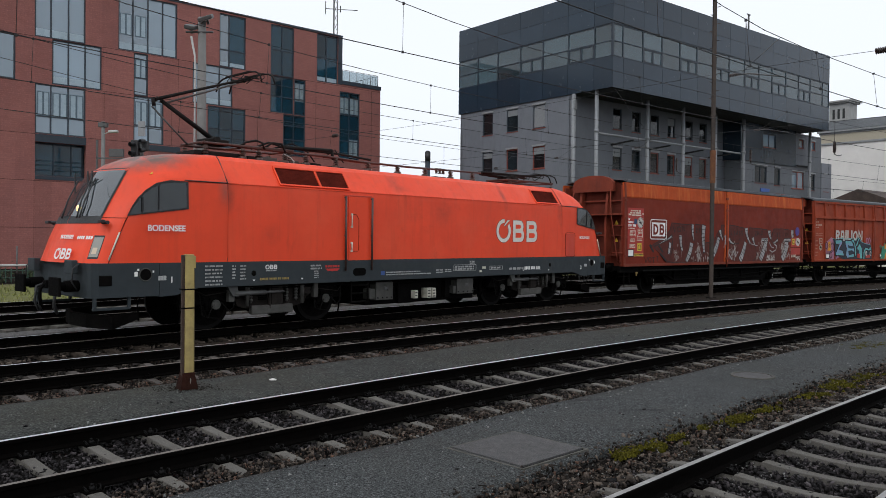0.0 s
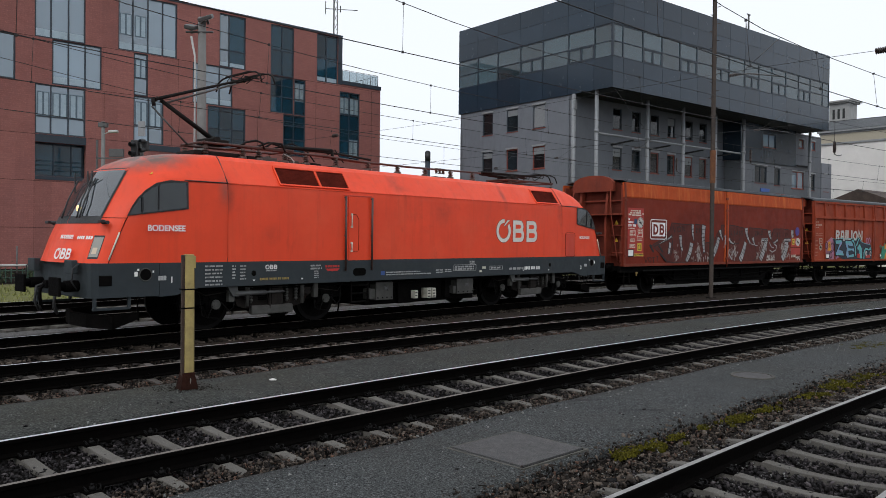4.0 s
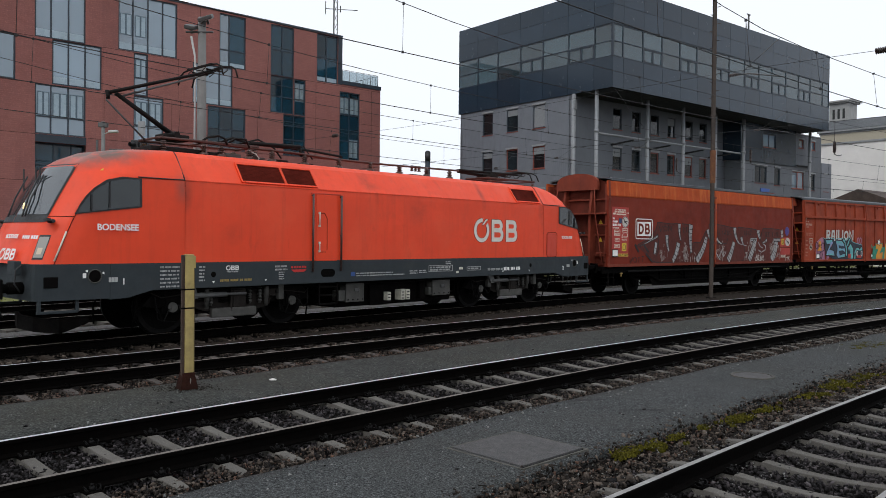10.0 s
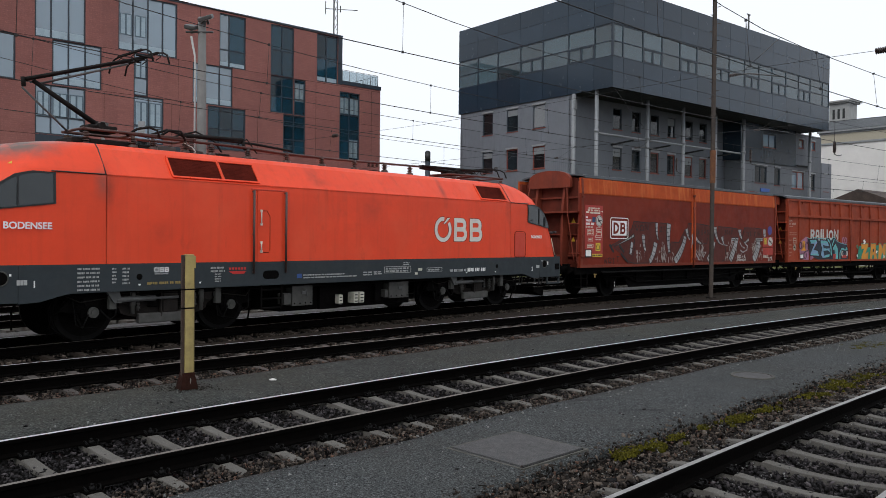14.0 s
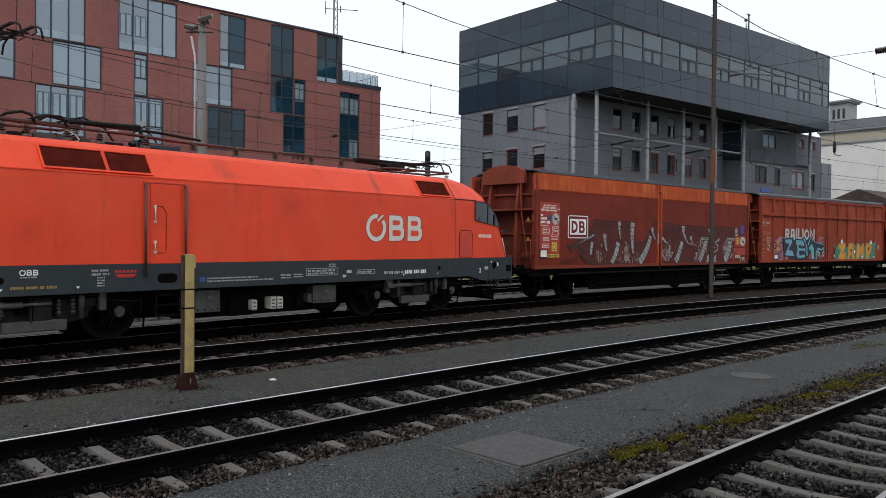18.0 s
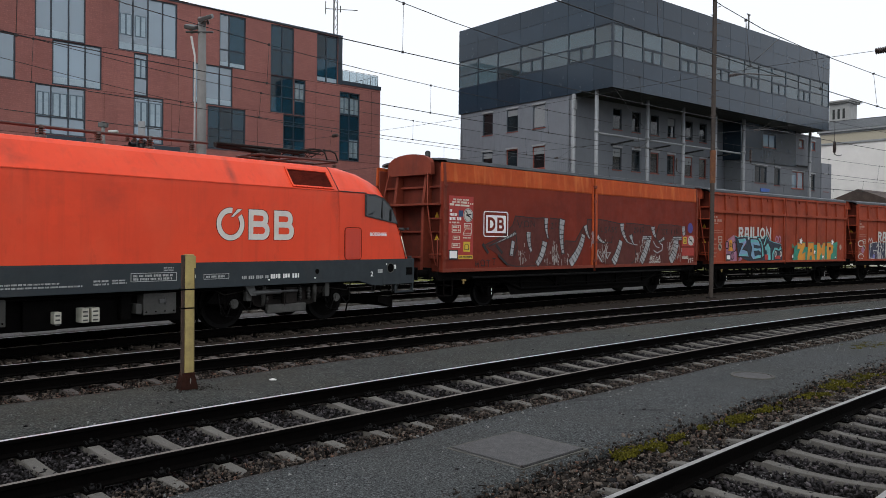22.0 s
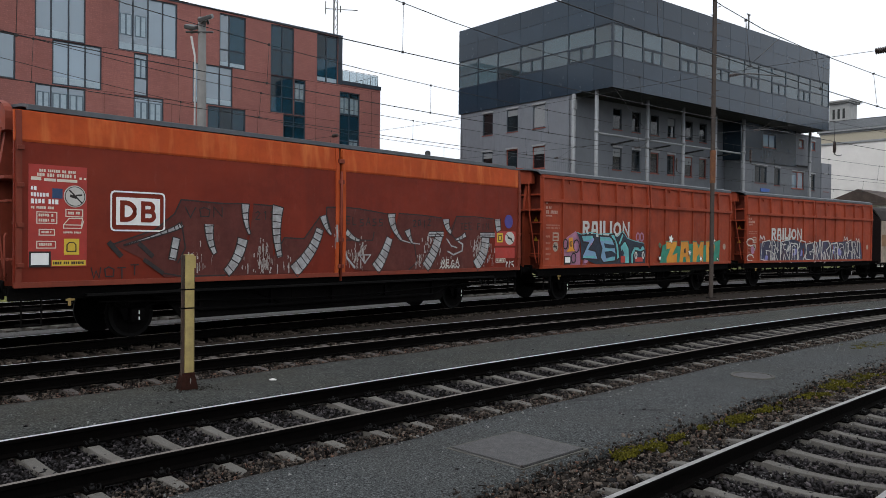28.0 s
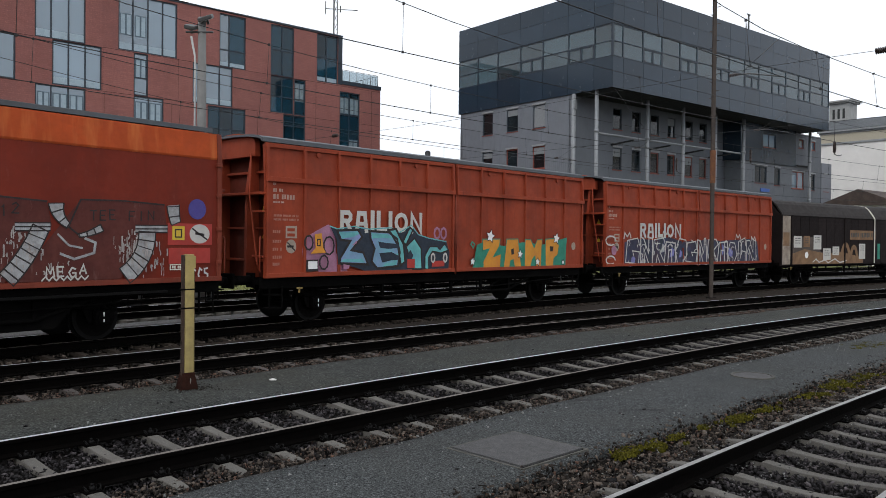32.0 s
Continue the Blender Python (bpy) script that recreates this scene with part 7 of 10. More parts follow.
    # right-hand signs
    patch(W, "red_patch", [(6.1, 2.3), (7.14, 2.3), (7.14, 1.86), (6.1, 1.86)], y + 0.002, M_INFO)
    patch(W, "red_patch", [(6.12, 1.8), (7.1, 1.8), (7.1, 1.48), (6.12, 1.48)], y, M_INFO)
    disc(W, 6.78, 2.6, 0.21, y, M_BLUEDOT, "blue_spot", 1.0)
    patch(W, "yellow_sign", [(6.2, 2.24), (6.48, 2.24), (6.48, 1.96), (6.2, 1.96)], y - 0.004, M_YELLOWBIT)
    disc(W, 6.84, 2.09, 0.2, y - 0.002, M_DIRTYWHITE, sx=1.2)
    bm = bmesh.new()
    stroke(bm, [(6.66, 2.2), (7.02, 1.97)], 0.03, y - 0.007)
    stroke(bm, [(6.74, 2.1), (6.94, 2.07)], 0.05, y - 0.007)
    stroke(bm, [(6.27, 2.02), (6.41, 2.02), (6.41, 2.17), (6.27, 2.17), (6.27, 2.02)], 0.025, y - 0.008)
    part("sign_mark", bm, M_SPRAYDARK, W)
    bm = bmesh.new()
    stroke(bm, [(6.16, 1.36), (6.62, 1.36), (6.62, 1.46), (6.16, 1.46), (6.16, 1.36)], 0.02, y)
    part("data_frame", bm, M_CREAM, W)
    bars(W, 6.2, 6.58, 1.44, 1, 0.06, 0.1, M_CREAM, y, seed=28, word=0.12)
    scrawl(W, "CCS", 6.66, 1.14, 0.24, 0.15, y - 0.004, M_DIRTYWHITE, 0.035, label="white sprayed tag")
    # faint brown letters, outlined along their tops, with banded silver strokes
    letters = [[(-4.24, 2.78), (-3.26, 2.74), (-2.8, 2.76), (-2.62, 2.1), (-3.2, 1.2), (-4.6, 1.22), (-5.02, 1.57), (-5.65, 1.87), (-4.8, 2.16), (-4.38, 2.49)],
               [(-2.5, 2.76), (-2.0, 2.74), (-1.97, 1.6), (-1.67, 2.03), (-1.11, 2.01), (-0.64, 2.54), (-0.5, 2.2), (-1.4, 1.21), (-3.1, 1.21), (-2.6, 2.0)],
               [(-0.44, 2.77), (0.61, 2.77), (1.61, 2.67), (1.75, 2.2), (1.2, 1.21), (0.5, 1.25), (0.06, 1.8), (-0.3, 2.2)],
               [(2.0, 2.7), (3.71, 2.63), (3.8, 2.2), (3.0, 1.21), (1.3, 1.21), (1.8, 2.0)],
               [(4.32, 2.69), (6.02, 2.66), (6.08, 2.2), (5.6, 2.1), (5.1, 1.21), (3.2, 1.21), (3.7, 1.9)]]
    for o in letters:
        patch(W, "graffiti_letter", o, y + 0.006, M_SPRAYBROWN, "faint grey-brown sprayed letter")
    for path in (letters[0][:4] + [(-2.63, 2.1)], [(-4.24, 2.78), (-4.38, 2.49), (-4.8, 2.16), (-5.65, 1.87)], [(-4.23, 2.33), (-4.14, 1.8), (-4.3, 1.5)], [(-5.02, 1.57), (-4.63, 1.3), (-4.2, 1.22), (-3.2, 1.22)],
                 [(-2.5, 2.76), (-2.0, 2.74)], [(-1.75, 1.9), (-1.67, 2.03), (-1.11, 2.01), (-0.64, 2.54)], [(-0.44, 2.77), (0.1, 2.79), (0.61, 2.77), (1.61, 2.67)], [(-0.3, 2.2), (-0.44, 2.6), (-0.44, 2.77)], [(2.0, 2.7), (2.9, 2.68), (3.71, 2.63)],
                 [(4.32, 2.69), (5.2, 2.7), (6.02, 2.66)], [(4.1, 2.2), (4.32, 2.69)], [(0.14, 1.99), (1.07, 1.99), (1.12, 2.2)], [(2.11, 2.0), (2.5, 1.93)], [(4.08, 2.2), (4.3, 2.03), (4.75, 2.12)], [(2.6, 1.9), (2.7, 1.4), (2.4, 1.22)]):
        bm = bmesh.new()
        stroke(bm, path, 0.03, y)
        part("graffiti_outline", bm, M_SPRAYDARK, W)
    for x0, z0, x1, z1, w in ((-5.72, 1.9, -5.49, 1.65, 0.1), (-5.12, 1.88, -4.85, 1.64, 0.09), (-5.02, 1.57, -4.63, 1.3, 0.08)):
        bm = bmesh.new()
        stroke(bm, [(x0, z0), (x1, z1)], w, y - 0.001)
        part("dark_stroke", bm, M_SPRAYDARK, W)
    bm = bmesh.new()
    for x0, x1 in ((5.4, 6.09), (3.17, 3.77)):
        for dz in (-0.07, 0.0, 0.07):
            stroke(bm, [(x0, 2.17 + dz), (x1, 2.18 + dz)], 0.025, y - 0.004)
    tagged(part("dark_stroke", bm, M_SPRAYDARK, W), kind="stuff")
    for x0, x1 in ((5.4, 6.09), (3.17, 3.77)):
        patch(W, "silver_band", [(x0, 2.09), (x1, 2.1), (x1, 2.26), (x0, 2.25)], y, M_SILVER)
    bands = (([(-4.23, 2.28), (-4.52, 2.14), (-5.44, 1.85)], 0.13, 0.02), ([(-4.34, 2.0), (-4.43, 1.56)], 0.17, 0.16), ([(-3.6, 2.29), (-3.57, 1.96), (-3.45, 1.68)], 0.22, 0.1), ([(-2.71, 2.76), (-2.7, 2.4), (-2.6, 2.1)], 0.2, 0.06),
             ([(-2.77, 2.0), (-2.93, 1.57), (-3.19, 1.26)], 0.26, 0.2), ([(-1.85, 2.74), (-1.89, 2.15), (-1.79, 1.59)], 0.3, 0.14), ([(-0.64, 2.26), (-0.91, 1.73), (-1.4, 1.26)], 0.22, 0.32), ([(-0.55, 2.56), (-0.44, 2.3), (-0.29, 2.12)], 0.2, 0.06),
             ([(0.17, 2.21), (0.4, 2.05), (0.64, 1.98)], 0.16, 0.06), ([(1.73, 2.69), (1.81, 2.34), (2.11, 2.0)], 0.28, 0.08), ([(1.67, 2.06), (1.44, 1.59), (1.17, 1.26)], 0.22, 0.34), ([(2.32, 2.27), (2.4, 2.1), (2.52, 1.92)], 0.22, 0.06),
             ([(3.87, 2.6), (3.93, 2.38), (4.1, 2.2)], 0.28, 0.1), ([(3.6, 2.15), (3.34, 1.65), (3.03, 1.26)], 0.3, 0.32), ([(4.72, 2.18), (4.5, 2.08), (4.28, 2.03)], 0.14, 0.06), ([(6.21, 2.66), (6.24, 2.45), (6.28, 2.3)], 0.28, 0.22), ([(5.65, 2.12), (5.53, 1.63), (5.17, 1.26)], 0.36, 0.36))
    for i, (pts, w0, w1) in enumerate(bands):
        band(W, y, pts, w0, w1, i)
    # runs and scratches of white paint
    rnd = random.Random(5)
    bm = bmesh.new()
    for cx, cz, spread, n in ((-3.9, 1.5, 0.15, 26), (-2.25, 1.65, 0.1, 48), (-2.3, 1.35, 0.2, 34), (-1.55, 1.4, 0.15, 20), (-0.12, 2.1, 0.06, 30), (0.5, 1.6, 0.14, 48), (0.75, 1.8, 0.12, 26), (2.9, 1.4, 0.12, 34), (3.25, 1.9, 0.18, 40), (3.7, 1.5, 0.2, 20), (5.2, 1.8, 0.14, 40), (5.5, 1.95, 0.2, 34), (5.75, 1.6, 0.15, 24), (6.0, 1.5, 0.1, 6)):
        for _ in range(n):
            x, z = cx + rnd.gauss(0, spread), cz + rnd.gauss(0, 0.16)
            bend = rnd.uniform(-0.02, 0.02)
            h = rnd.uniform(0.02, 0.28) * rnd.random() + 0.02
            if z - h > 1.22:
                stroke(bm, [(x, z), (x + bend, z - h * 0.5), (x + bend * 0.4, z - h)], rnd.uniform(0.005, 0.03), y - 0.003)
    tagged(part("paint_scrape", bm, M_SCRAPE, W), kind="stuff")
    bm = bmesh.new()
    stroke(bm, [(0.0, 2.1), (0.06, 1.86), (0.23, 1.54), (0.47, 1.31)], 0.05, y - 0.004)
    stroke(bm, [(3.95, 1.7), (4.2, 1.6), (4.57, 1.71), (4.6, 1.9), (4.4, 1.98)], 0.045, y - 0.004)
    stroke(bm, [(3.9, 2.05), (4.1, 1.85), (4.35, 1.8)], 0.035, y - 0.004)
    stroke(bm, [(2.0, 2.02), (2.4, 1.94), (2.8, 1.9)], 0.03, y - 0.004)
    stroke(bm, [(0.62, 1.62), (1.0, 1.62), (0.8, 1.42), (0.62, 1.62)], 0.035, y - 0.004)
    stroke(bm, [(-0.13, 2.35), (-0.12, 1.95)], 0.06, y - 0.028)
    part("graffiti_loop", bm, M_SILVER, W)
    scrawl(W, "MEGA", 3.7, 1.3, 0.17, 0.2, y - 0.004, M_DIRTYWHITE, 0.03, label="white sprayed tag")
    bm = bmesh.new()
    stroke(bm, [(3.62 + k * 0.065, 1.22 + 0.07 * (k % 2)) for k in range(14)], 0.025, y - 0.004)
    part("graffiti_tag", bm, M_DIRTYWHITE, W)
    for text, x, z, h, adv in (("VON", -4.15, 2.44, 0.21, 0.33), ("212", -2.45, 2.44, 0.18, 0.2), ("ELSASS", 0.18, 2.37, 0.18, 0.22), ("2012", 2.55, 2.38, 0.18, 0.19), ("TEE", 4.5, 2.33, 0.18, 0.19), ("FIN", 5.27, 2.34, 0.18, 0.2), ("WOTT", -6.05, 1.25, 0.2, 0.25)):
        scrawl(W, text, x, z, h, adv, y - 0.001, M_SPRAYDARK, 0.024, label="dark sprayed writing")
    return W


def thing_sign(W, x0, x1, z0, z1, y):
    bm = bmesh.new()
    for a, b, c, d in ((x0 + 0.07, x1 - 0.07, z0, z0 + 0.03), (x0 + 0.07, x1 - 0.07, z1 - 0.03, z1), (x0, x0 + 0.03, z0 + 0.07, z1 - 0.07), (x1 - 0.03, x1, z0 + 0.07, z1 - 0.07)):
        span(bm, a, b, y - 0.003, y + 0.003, c, d)
    for x, z, dx, dz in ((x0, z0, 1, 1), (x1, z0, -1, 1), (x0, z1, 1, -1), (x1, z1, -1, -1)):
        stroke(bm, [(x + dx * 0.015, z + dz * 0.08), (x + dx * 0.035, z + dz * 0.035), (x + dx * 0.08, z + dz * 0.015)], 0.032, y, 0.006)
    s = part("sign_frame", bm, M_WHITE, W, "white rounded sign frame")
    patch(s, "sign_panel", [(x0 + 0.11, z0 + 0.12), (x1 - 0.11, z0 + 0.12), (x1 - 0.11, z1 - 0.12), (x0 + 0.11, z1 - 0.12)], y, M_WHITE)
    bm = bmesh.new()
    h = z1 - z0 - 0.36
    glyph_b(bm, (x0 + x1) / 2 + 0.05, z0 + 0.18, 0.31, h, y - 0.006, 0.085)
    xx = (x0 + x1) / 2 - 0.37
    stroke(bm, rounded_loop(xx + 0.045, xx + 0.3, z0 + 0.225, z0 + 0.135 + h, 0.18), 0.09, y - 0.006, 0.006)
    part("sign_mark", bm, M_BROWNRED, s)
    return s


def wagon_ribbed(u, style):
    """Sliding-wall wagon with upright ribs."""
    half = 6.45
    label = ("rust-red ribbed goods wagon with turquoise and orange graffiti" if style == 0 else "rust-red ribbed goods wagon with white and blue graffiti")
    W = thing("ribbed_wagon", label, "goods wagon", vehicle_pose(u, 9.4), "goods wagons")
    running_gear(W, half, (-4.7, 4.7))
    end_wall(W, half, 4.45, M_RIBBED)
    for s in (-1, 1):
        for x0, x1 in ((-half + 0.02, -0.14), (-0.06, half - 0.02)):
            bm = bmesh.new()
            prism(bm, [(s * 1.42, 1.12), (s * 1.42, 3.34), (s * 1.375, 4.14), (s * 1.31, 4.14), (s * 1.36, 3.34), (s * 1.36, 1.12)], "x", x0, x1)
            w = part("sliding_wall", bm, M_RIBBED, W, "ribbed rust-red sliding wall")
            n = 6
            for i in range(n + 1):
                x = x0 + 0.05 + (x1 - x0 - 0.1) * i / n
                bm = bmesh.new()
                prism(bm, [(s * 1.42, 1.13), (s * 1.472, 1.13), (s * 1.474, 3.3), (s * 1.5, 3.4), (s * 1.455, 4.14), (s * 1.36, 4.14), (s * 1.42, 3.3)], "x", x - 0.035, x + 0.035)
                part("rib", bm, M_RIBBED, w)
            for z, d, y0 in ((3.35, 0.055, 1.445), (1.17, 0.05, 1.42), (4.12, 0.05, 1.37)):
                bm = bmesh.new()
                span(bm, x0, x1, s * y0, s * (y0 + 0.068), z - d, z + d, 0.008)
                part("rail", bm, M_RIBBED, w)
            for x in (x0 + 1.5, x1 - 1.5):
                bm = bmesh.new()
                rod(bm, (x, s * 1.36, 4.0), (x, s * 1.43, 4.0), 0.06, 10)
                part("roller", bm, M_RIBBED, w)
        bm = bmesh.new()
        rod(bm, (-0.1, s * 1.47, 1.05), (-0.1, s * 1.47, 3.3), 0.025, 8)
        span(bm, -0.13, -0.07, s * 1.44, s * 1.5, 2.2, 2.5, 0.01)
        part("locking_bar", bm, M_OXIDE, W)
    arched_roof(W, half + 0.05, 1.38, 4.27, 4.42, M_WROOF, 0.0, 0.08)
    y = -1.478
    yw = -1.427
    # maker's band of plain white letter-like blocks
    x, z0, z1 = -4.31, 2.2, 2.72
    for w, hole in ((0.4, 5), (0.44, 1), (0.13, 0), (0.34, 2), (0.13, 0), (0.5, 4), (0.46, 3)):
        bm = bmesh.new()
        m_ = w / 2
        if hole == 0:
            stroke(bm, [(x + m_, z0), (x + m_, z1)], w, y)
        elif hole == 2:
            stroke(bm, [(x + 0.065, z1), (x + 0.065, z0 + 0.06), (x + w, z0 + 0.06)], 0.13, y)
        elif hole == 3:
            stroke(bm, [(x + 0.06, z0), (x + 0.06, z1 - 0.03), (x + w - 0.06, z0 + 0.03), (x + w - 0.06, z1)], 0.11, y)
        elif hole == 5:
            stroke(bm, [(x + 0.06, z0), (x + 0.06, z1 - 0.055), (x + w - 0.13, z1 - 0.055), (x + w - 0.07, z1 - 0.12), (x + w - 0.07, z1 - 0.2), (x + w - 0.13, z1 - 0.26), (x + 0.12, z1 - 0.26)], 0.11, y)
            stroke(bm, [(x + w * 0.5, z1 - 0.28), (x + w - 0.05, z0)], 0.11, y - 0.001)
        elif hole == 4:
            stroke(bm, [(x + m_ + 0.19 * math.cos(a * math.tau / 12), (z0 + z1) / 2 + 0.205 * math.sin(a * math.tau / 12)) for a in range(12)] + [(x + m_ + 0.19, (z0 + z1) / 2)], 0.11, y)
        else:
            stroke(bm, [(x + 0.06, z0), (x + 0.12, z1 - 0.06), (x + w - 0.12, z1 - 0.06), (x + w - 0.06, z0)], 0.115, y)
            stroke(bm, [(x + 0.14, z0 + 0.2), (x + w - 0.14, z0 + 0.2)], 0.09, y)
        part("company_mark", bm, M_DIRTYWHITE, W, "worn white letter-like block")
        x += w + 0.075
    bars(W, -6.22, -6.12, 3.28, 1, 0.06, 0.14, M_WORNTEXT, yw, "text_line", 30 + style, 0.1)
    bars(W, -6.22, -5.95, 3.15, 1, 0.08, 0.14, M_WORNTEXT, yw, "text_line", 31 + style, 0.1)
    bars(W, -6.22, -5.6, 3.02, 1, 0.11, 0.14, M_WORNTEXT, yw, "text_line", 32 + style, 0.11)
    bars(W, -6.22, -5.9, 2.86, 1, 0.04, 0.1, M_WORNTEXT, yw, "text_line", 33 + style, 0.1)
    bars(W, -6.2, -5.5, 2.56, 2, 0.05, 0.09, M_FAINTTEXT, yw, "text_line", 34 + style, 0.08)
    for zz in (2.2, 1.98, 1.8, 1.62, 1.46):
        bars(W, -6.22, -5.98, zz, 1, 0.07, 0.1, M_FAINTTEXT, yw, "text_line", int(zz * 50) + style, 0.07)
    disc(W, -5.72, 1.83, 0.16, yw, M_WORNSIGN)
    disc(W, 5.9, 1.85, 0.13, yw, M_WORNSIGN)
    patch(W, "label_sheet", [(-5.87, 2.3), (-5.56, 2.3), (-5.56, 2.02), (-5.87, 2.02)], yw, M_WORNSIGN)
    bm = bmesh.new()
    stroke(bm, [(-5.82, 1.92), (-5.62, 1.74)], 0.03, yw - 0.005)
    stroke(bm, [(-5.82, 1.83), (-5.66, 1.83)], 0.05, yw - 0.005)
    part("sign_mark", bm, M_SPRAYDARK, W)
    for zz in (2.1, 2.22):
        patch(W, "sign_mark", [(-5.83, zz - 0.04), (-5.62, zz - 0.04), (-5.62, zz + 0.03), (-5.83, zz + 0.03)], yw - 0.004, M_RIBBED)
    if style == 0:
        patch(W, "pink_cloud", [(-5.36, 1.35), (-5.4, 1.75), (-5.34, 2.02), (-5.15, 2.12), (-5.0, 2.2), (-4.64, 2.36), (-4.42, 2.24), (-4.4, 1.69), (-4.2, 1.4), (-3.97, 1.18), (-4.91, 1.2), (-4.98, 1.5)], yw, M_PINK, "pink sprayed cloud")
        for cx, cz, rx, rz in ((-5.25, 1.92, 0.12, 0.17), (-4.65, 1.85, 0.16, 0.22), (-4.8, 1.45, 0.13, 0.17)):
            bm = bmesh.new()
            stroke(bm, [(cx + rx * math.cos(i * 0.7), cz + rz * math.sin(i * 0.7)) for i in range(10)], 0.04, y)
            part("graffiti_loop", bm, M_SPRAYDARK, W)
        patch(W, "yellow_block", [(-5.08, 2.12), (-4.87, 2.15), (-4.83, 1.8), (-4.74, 1.68), (-5.19, 1.66), (-5.05, 1.8)], y - 0.004, M_AMBER)
        bm = bmesh.new()
        stroke(bm, [(-5.0, 2.0), (-5.0, 1.85), (-4.92, 1.85), (-4.92, 2.0), (-5.0, 2.0)], 0.025, y - 0.008)
        part("graffiti_loop", bm, M_SPRAYDARK, W)
        patch(W, "label_sheet", [(-5.32, 1.52), (-4.97, 1.52), (-4.97, 1.24), (-5.32, 1.24)], y - 0.004, M_SPRAYDARK, "black label holder")
        patch(W, "label_sheet", [(-5.27, 1.48), (-5.0, 1.48), (-5.0, 1.3), (-5.27, 1.3)], y - 0.009, M_WHITE, "white paper label")
        back = [(-4.62, 2.32), (-4.4, 2.26), (-3.87, 2.33), (-3.37, 2.27), (-2.59, 2.32), (-2.31, 2.2), (-1.87, 2.4), (-1.6, 2.15), (-1.2, 2.06), (-0.5, 1.97), (-0.36, 1.67), (-0.4, 1.2), (-1.2, 1.16), (-3.36, 1.18), (-3.85, 1.32), (-4.36, 1.4), (-4.42, 2.0)]
        patch(W, "graffiti_back", back, y + 0.003, M_NAVY, "dark blue sprayed backing")
        blue = "blue-green sprayed letter edged in black"
        sprayed(W, [(-4.4, 2.22), (-3.74, 2.25), (-3.6, 2.07), (-3.95, 1.74), (-3.56, 1.68), (-3.4, 1.38), (-4.33, 1.42), (-4.3, 1.55), (-3.98, 1.97), (-4.28, 1.99)], y - 0.002, M_SPRAYMIX, M_SPRAYDARK, 0.06, blue)
        sprayed(W, [(-3.34, 2.22), (-2.69, 2.2), (-2.4, 2.03), (-2.29, 1.68), (-2.36, 1.32), (-3.08, 1.27), (-3.28, 1.45), (-3.18, 1.78), (-3.32, 2.02)], y - 0.002, M_SPRAYMIX, M_SPRAYDARK, 0.06, blue)
        sprayed(W, [(-2.69, 2.26), (-2.44, 2.29), (-2.16, 1.88), (-2.1, 1.43), (-2.25, 1.34), (-2.38, 1.88)], y - 0.004, M_TEAL, M_SPRAYDARK, 0.06, blue)
        sprayed(W, [(-1.94, 2.34), (-1.82, 2.27), (-2.07, 1.87), (-2.19, 1.95)], y - 0.004, M_TEAL, M_SPRAYDARK, 0.05, blue)
        sprayed(W, [(-2.07, 1.83), (-1.76, 2.06), (-1.5, 1.78), (-1.46, 1.22), (-1.82, 1.23), (-1.93, 1.53)], y - 0.005, M_TEAL, M_SPRAYDARK, 0.05, blue)
        sprayed(W, [(-1.35, 1.22), (-1.35, 1.58), (-1.17, 1.83), (-0.87, 1.83), (-0.76, 1.75), (-0.57, 1.91), (-0.41, 1.73), (-0.72, 1.65), (-1.06, 1.7), (-1.21, 1.52), (-1.2, 1.21)], y - 0.004, M_TEAL, M_SPRAYDARK, 0.04, blue)
        for o in ([(-4.36, 2.18), (-3.76, 2.21), (-3.7, 2.14), (-3.95, 2.06), (-4.24, 2.02)], [(-3.3, 2.17), (-2.72, 2.15), (-2.52, 2.04), (-2.98, 2.06), (-3.26, 2.03)], [(-4.2, 1.52), (-3.6, 1.52), (-3.5, 1.43), (-4.28, 1.46)], [(-2.5, 1.6), (-2.36, 1.66), (-2.42, 1.36), (-2.9, 1.32), (-2.8, 1.4), (-2.5, 1.42)]):
            patch(W, "graffiti_shine", o, y - 0.007, M_TEAL)
        for o in ([(-3.06, 1.96), (-2.75, 1.92), (-2.34, 1.9), (-2.3, 1.8), (-2.7, 1.77), (-3.0, 1.8)], [(-3.02, 1.66), (-2.6, 1.69), (-2.32, 1.58), (-2.34, 1.48), (-2.55, 1.48), (-2.92, 1.42)], [(-2.0, 1.6), (-1.92, 1.75), (-1.8, 1.6), (-1.9, 1.4)]):
            patch(W, "graffiti_gap", o, y - 0.009, M_NAVY)
        for o in ([(-4.2, 1.4), (-4.0, 1.36), (-4.05, 1.27), (-4.22, 1.28)], [(-3.95, 1.85), (-3.75, 2.0), (-3.8, 1.9)]):
            patch(W, "graffiti_shine", o, y - 0.009, M_PINK)
        bm = bmesh.new()
        stroke(bm, back[:10], 0.03, y - 0.001)
        part("graffiti_outline", bm, M_TEAL, W)
        patch(W, "red_label", [(-2.02, 1.5), (-1.74, 1.5), (-1.74, 1.26), (-2.02, 1.26)], y - 0.011, M_INFO)
        patch(W, "red_label", [(-1.08, 1.44), (-0.58, 1.44), (-0.58, 1.28), (-1.08, 1.28)], y - 0.011, M_INFO)
        for cx in (-1.04, -0.55):
            bm = bmesh.new()
            stroke(bm, [(cx + 0.07 * math.cos(i * 0.8), 1.52 + 0.12 * math.sin(i * 0.8)) for i in range(9)], 0.05, y - 0.012)
            part("graffiti_loop", bm, M_DIRTYWHITE, W)
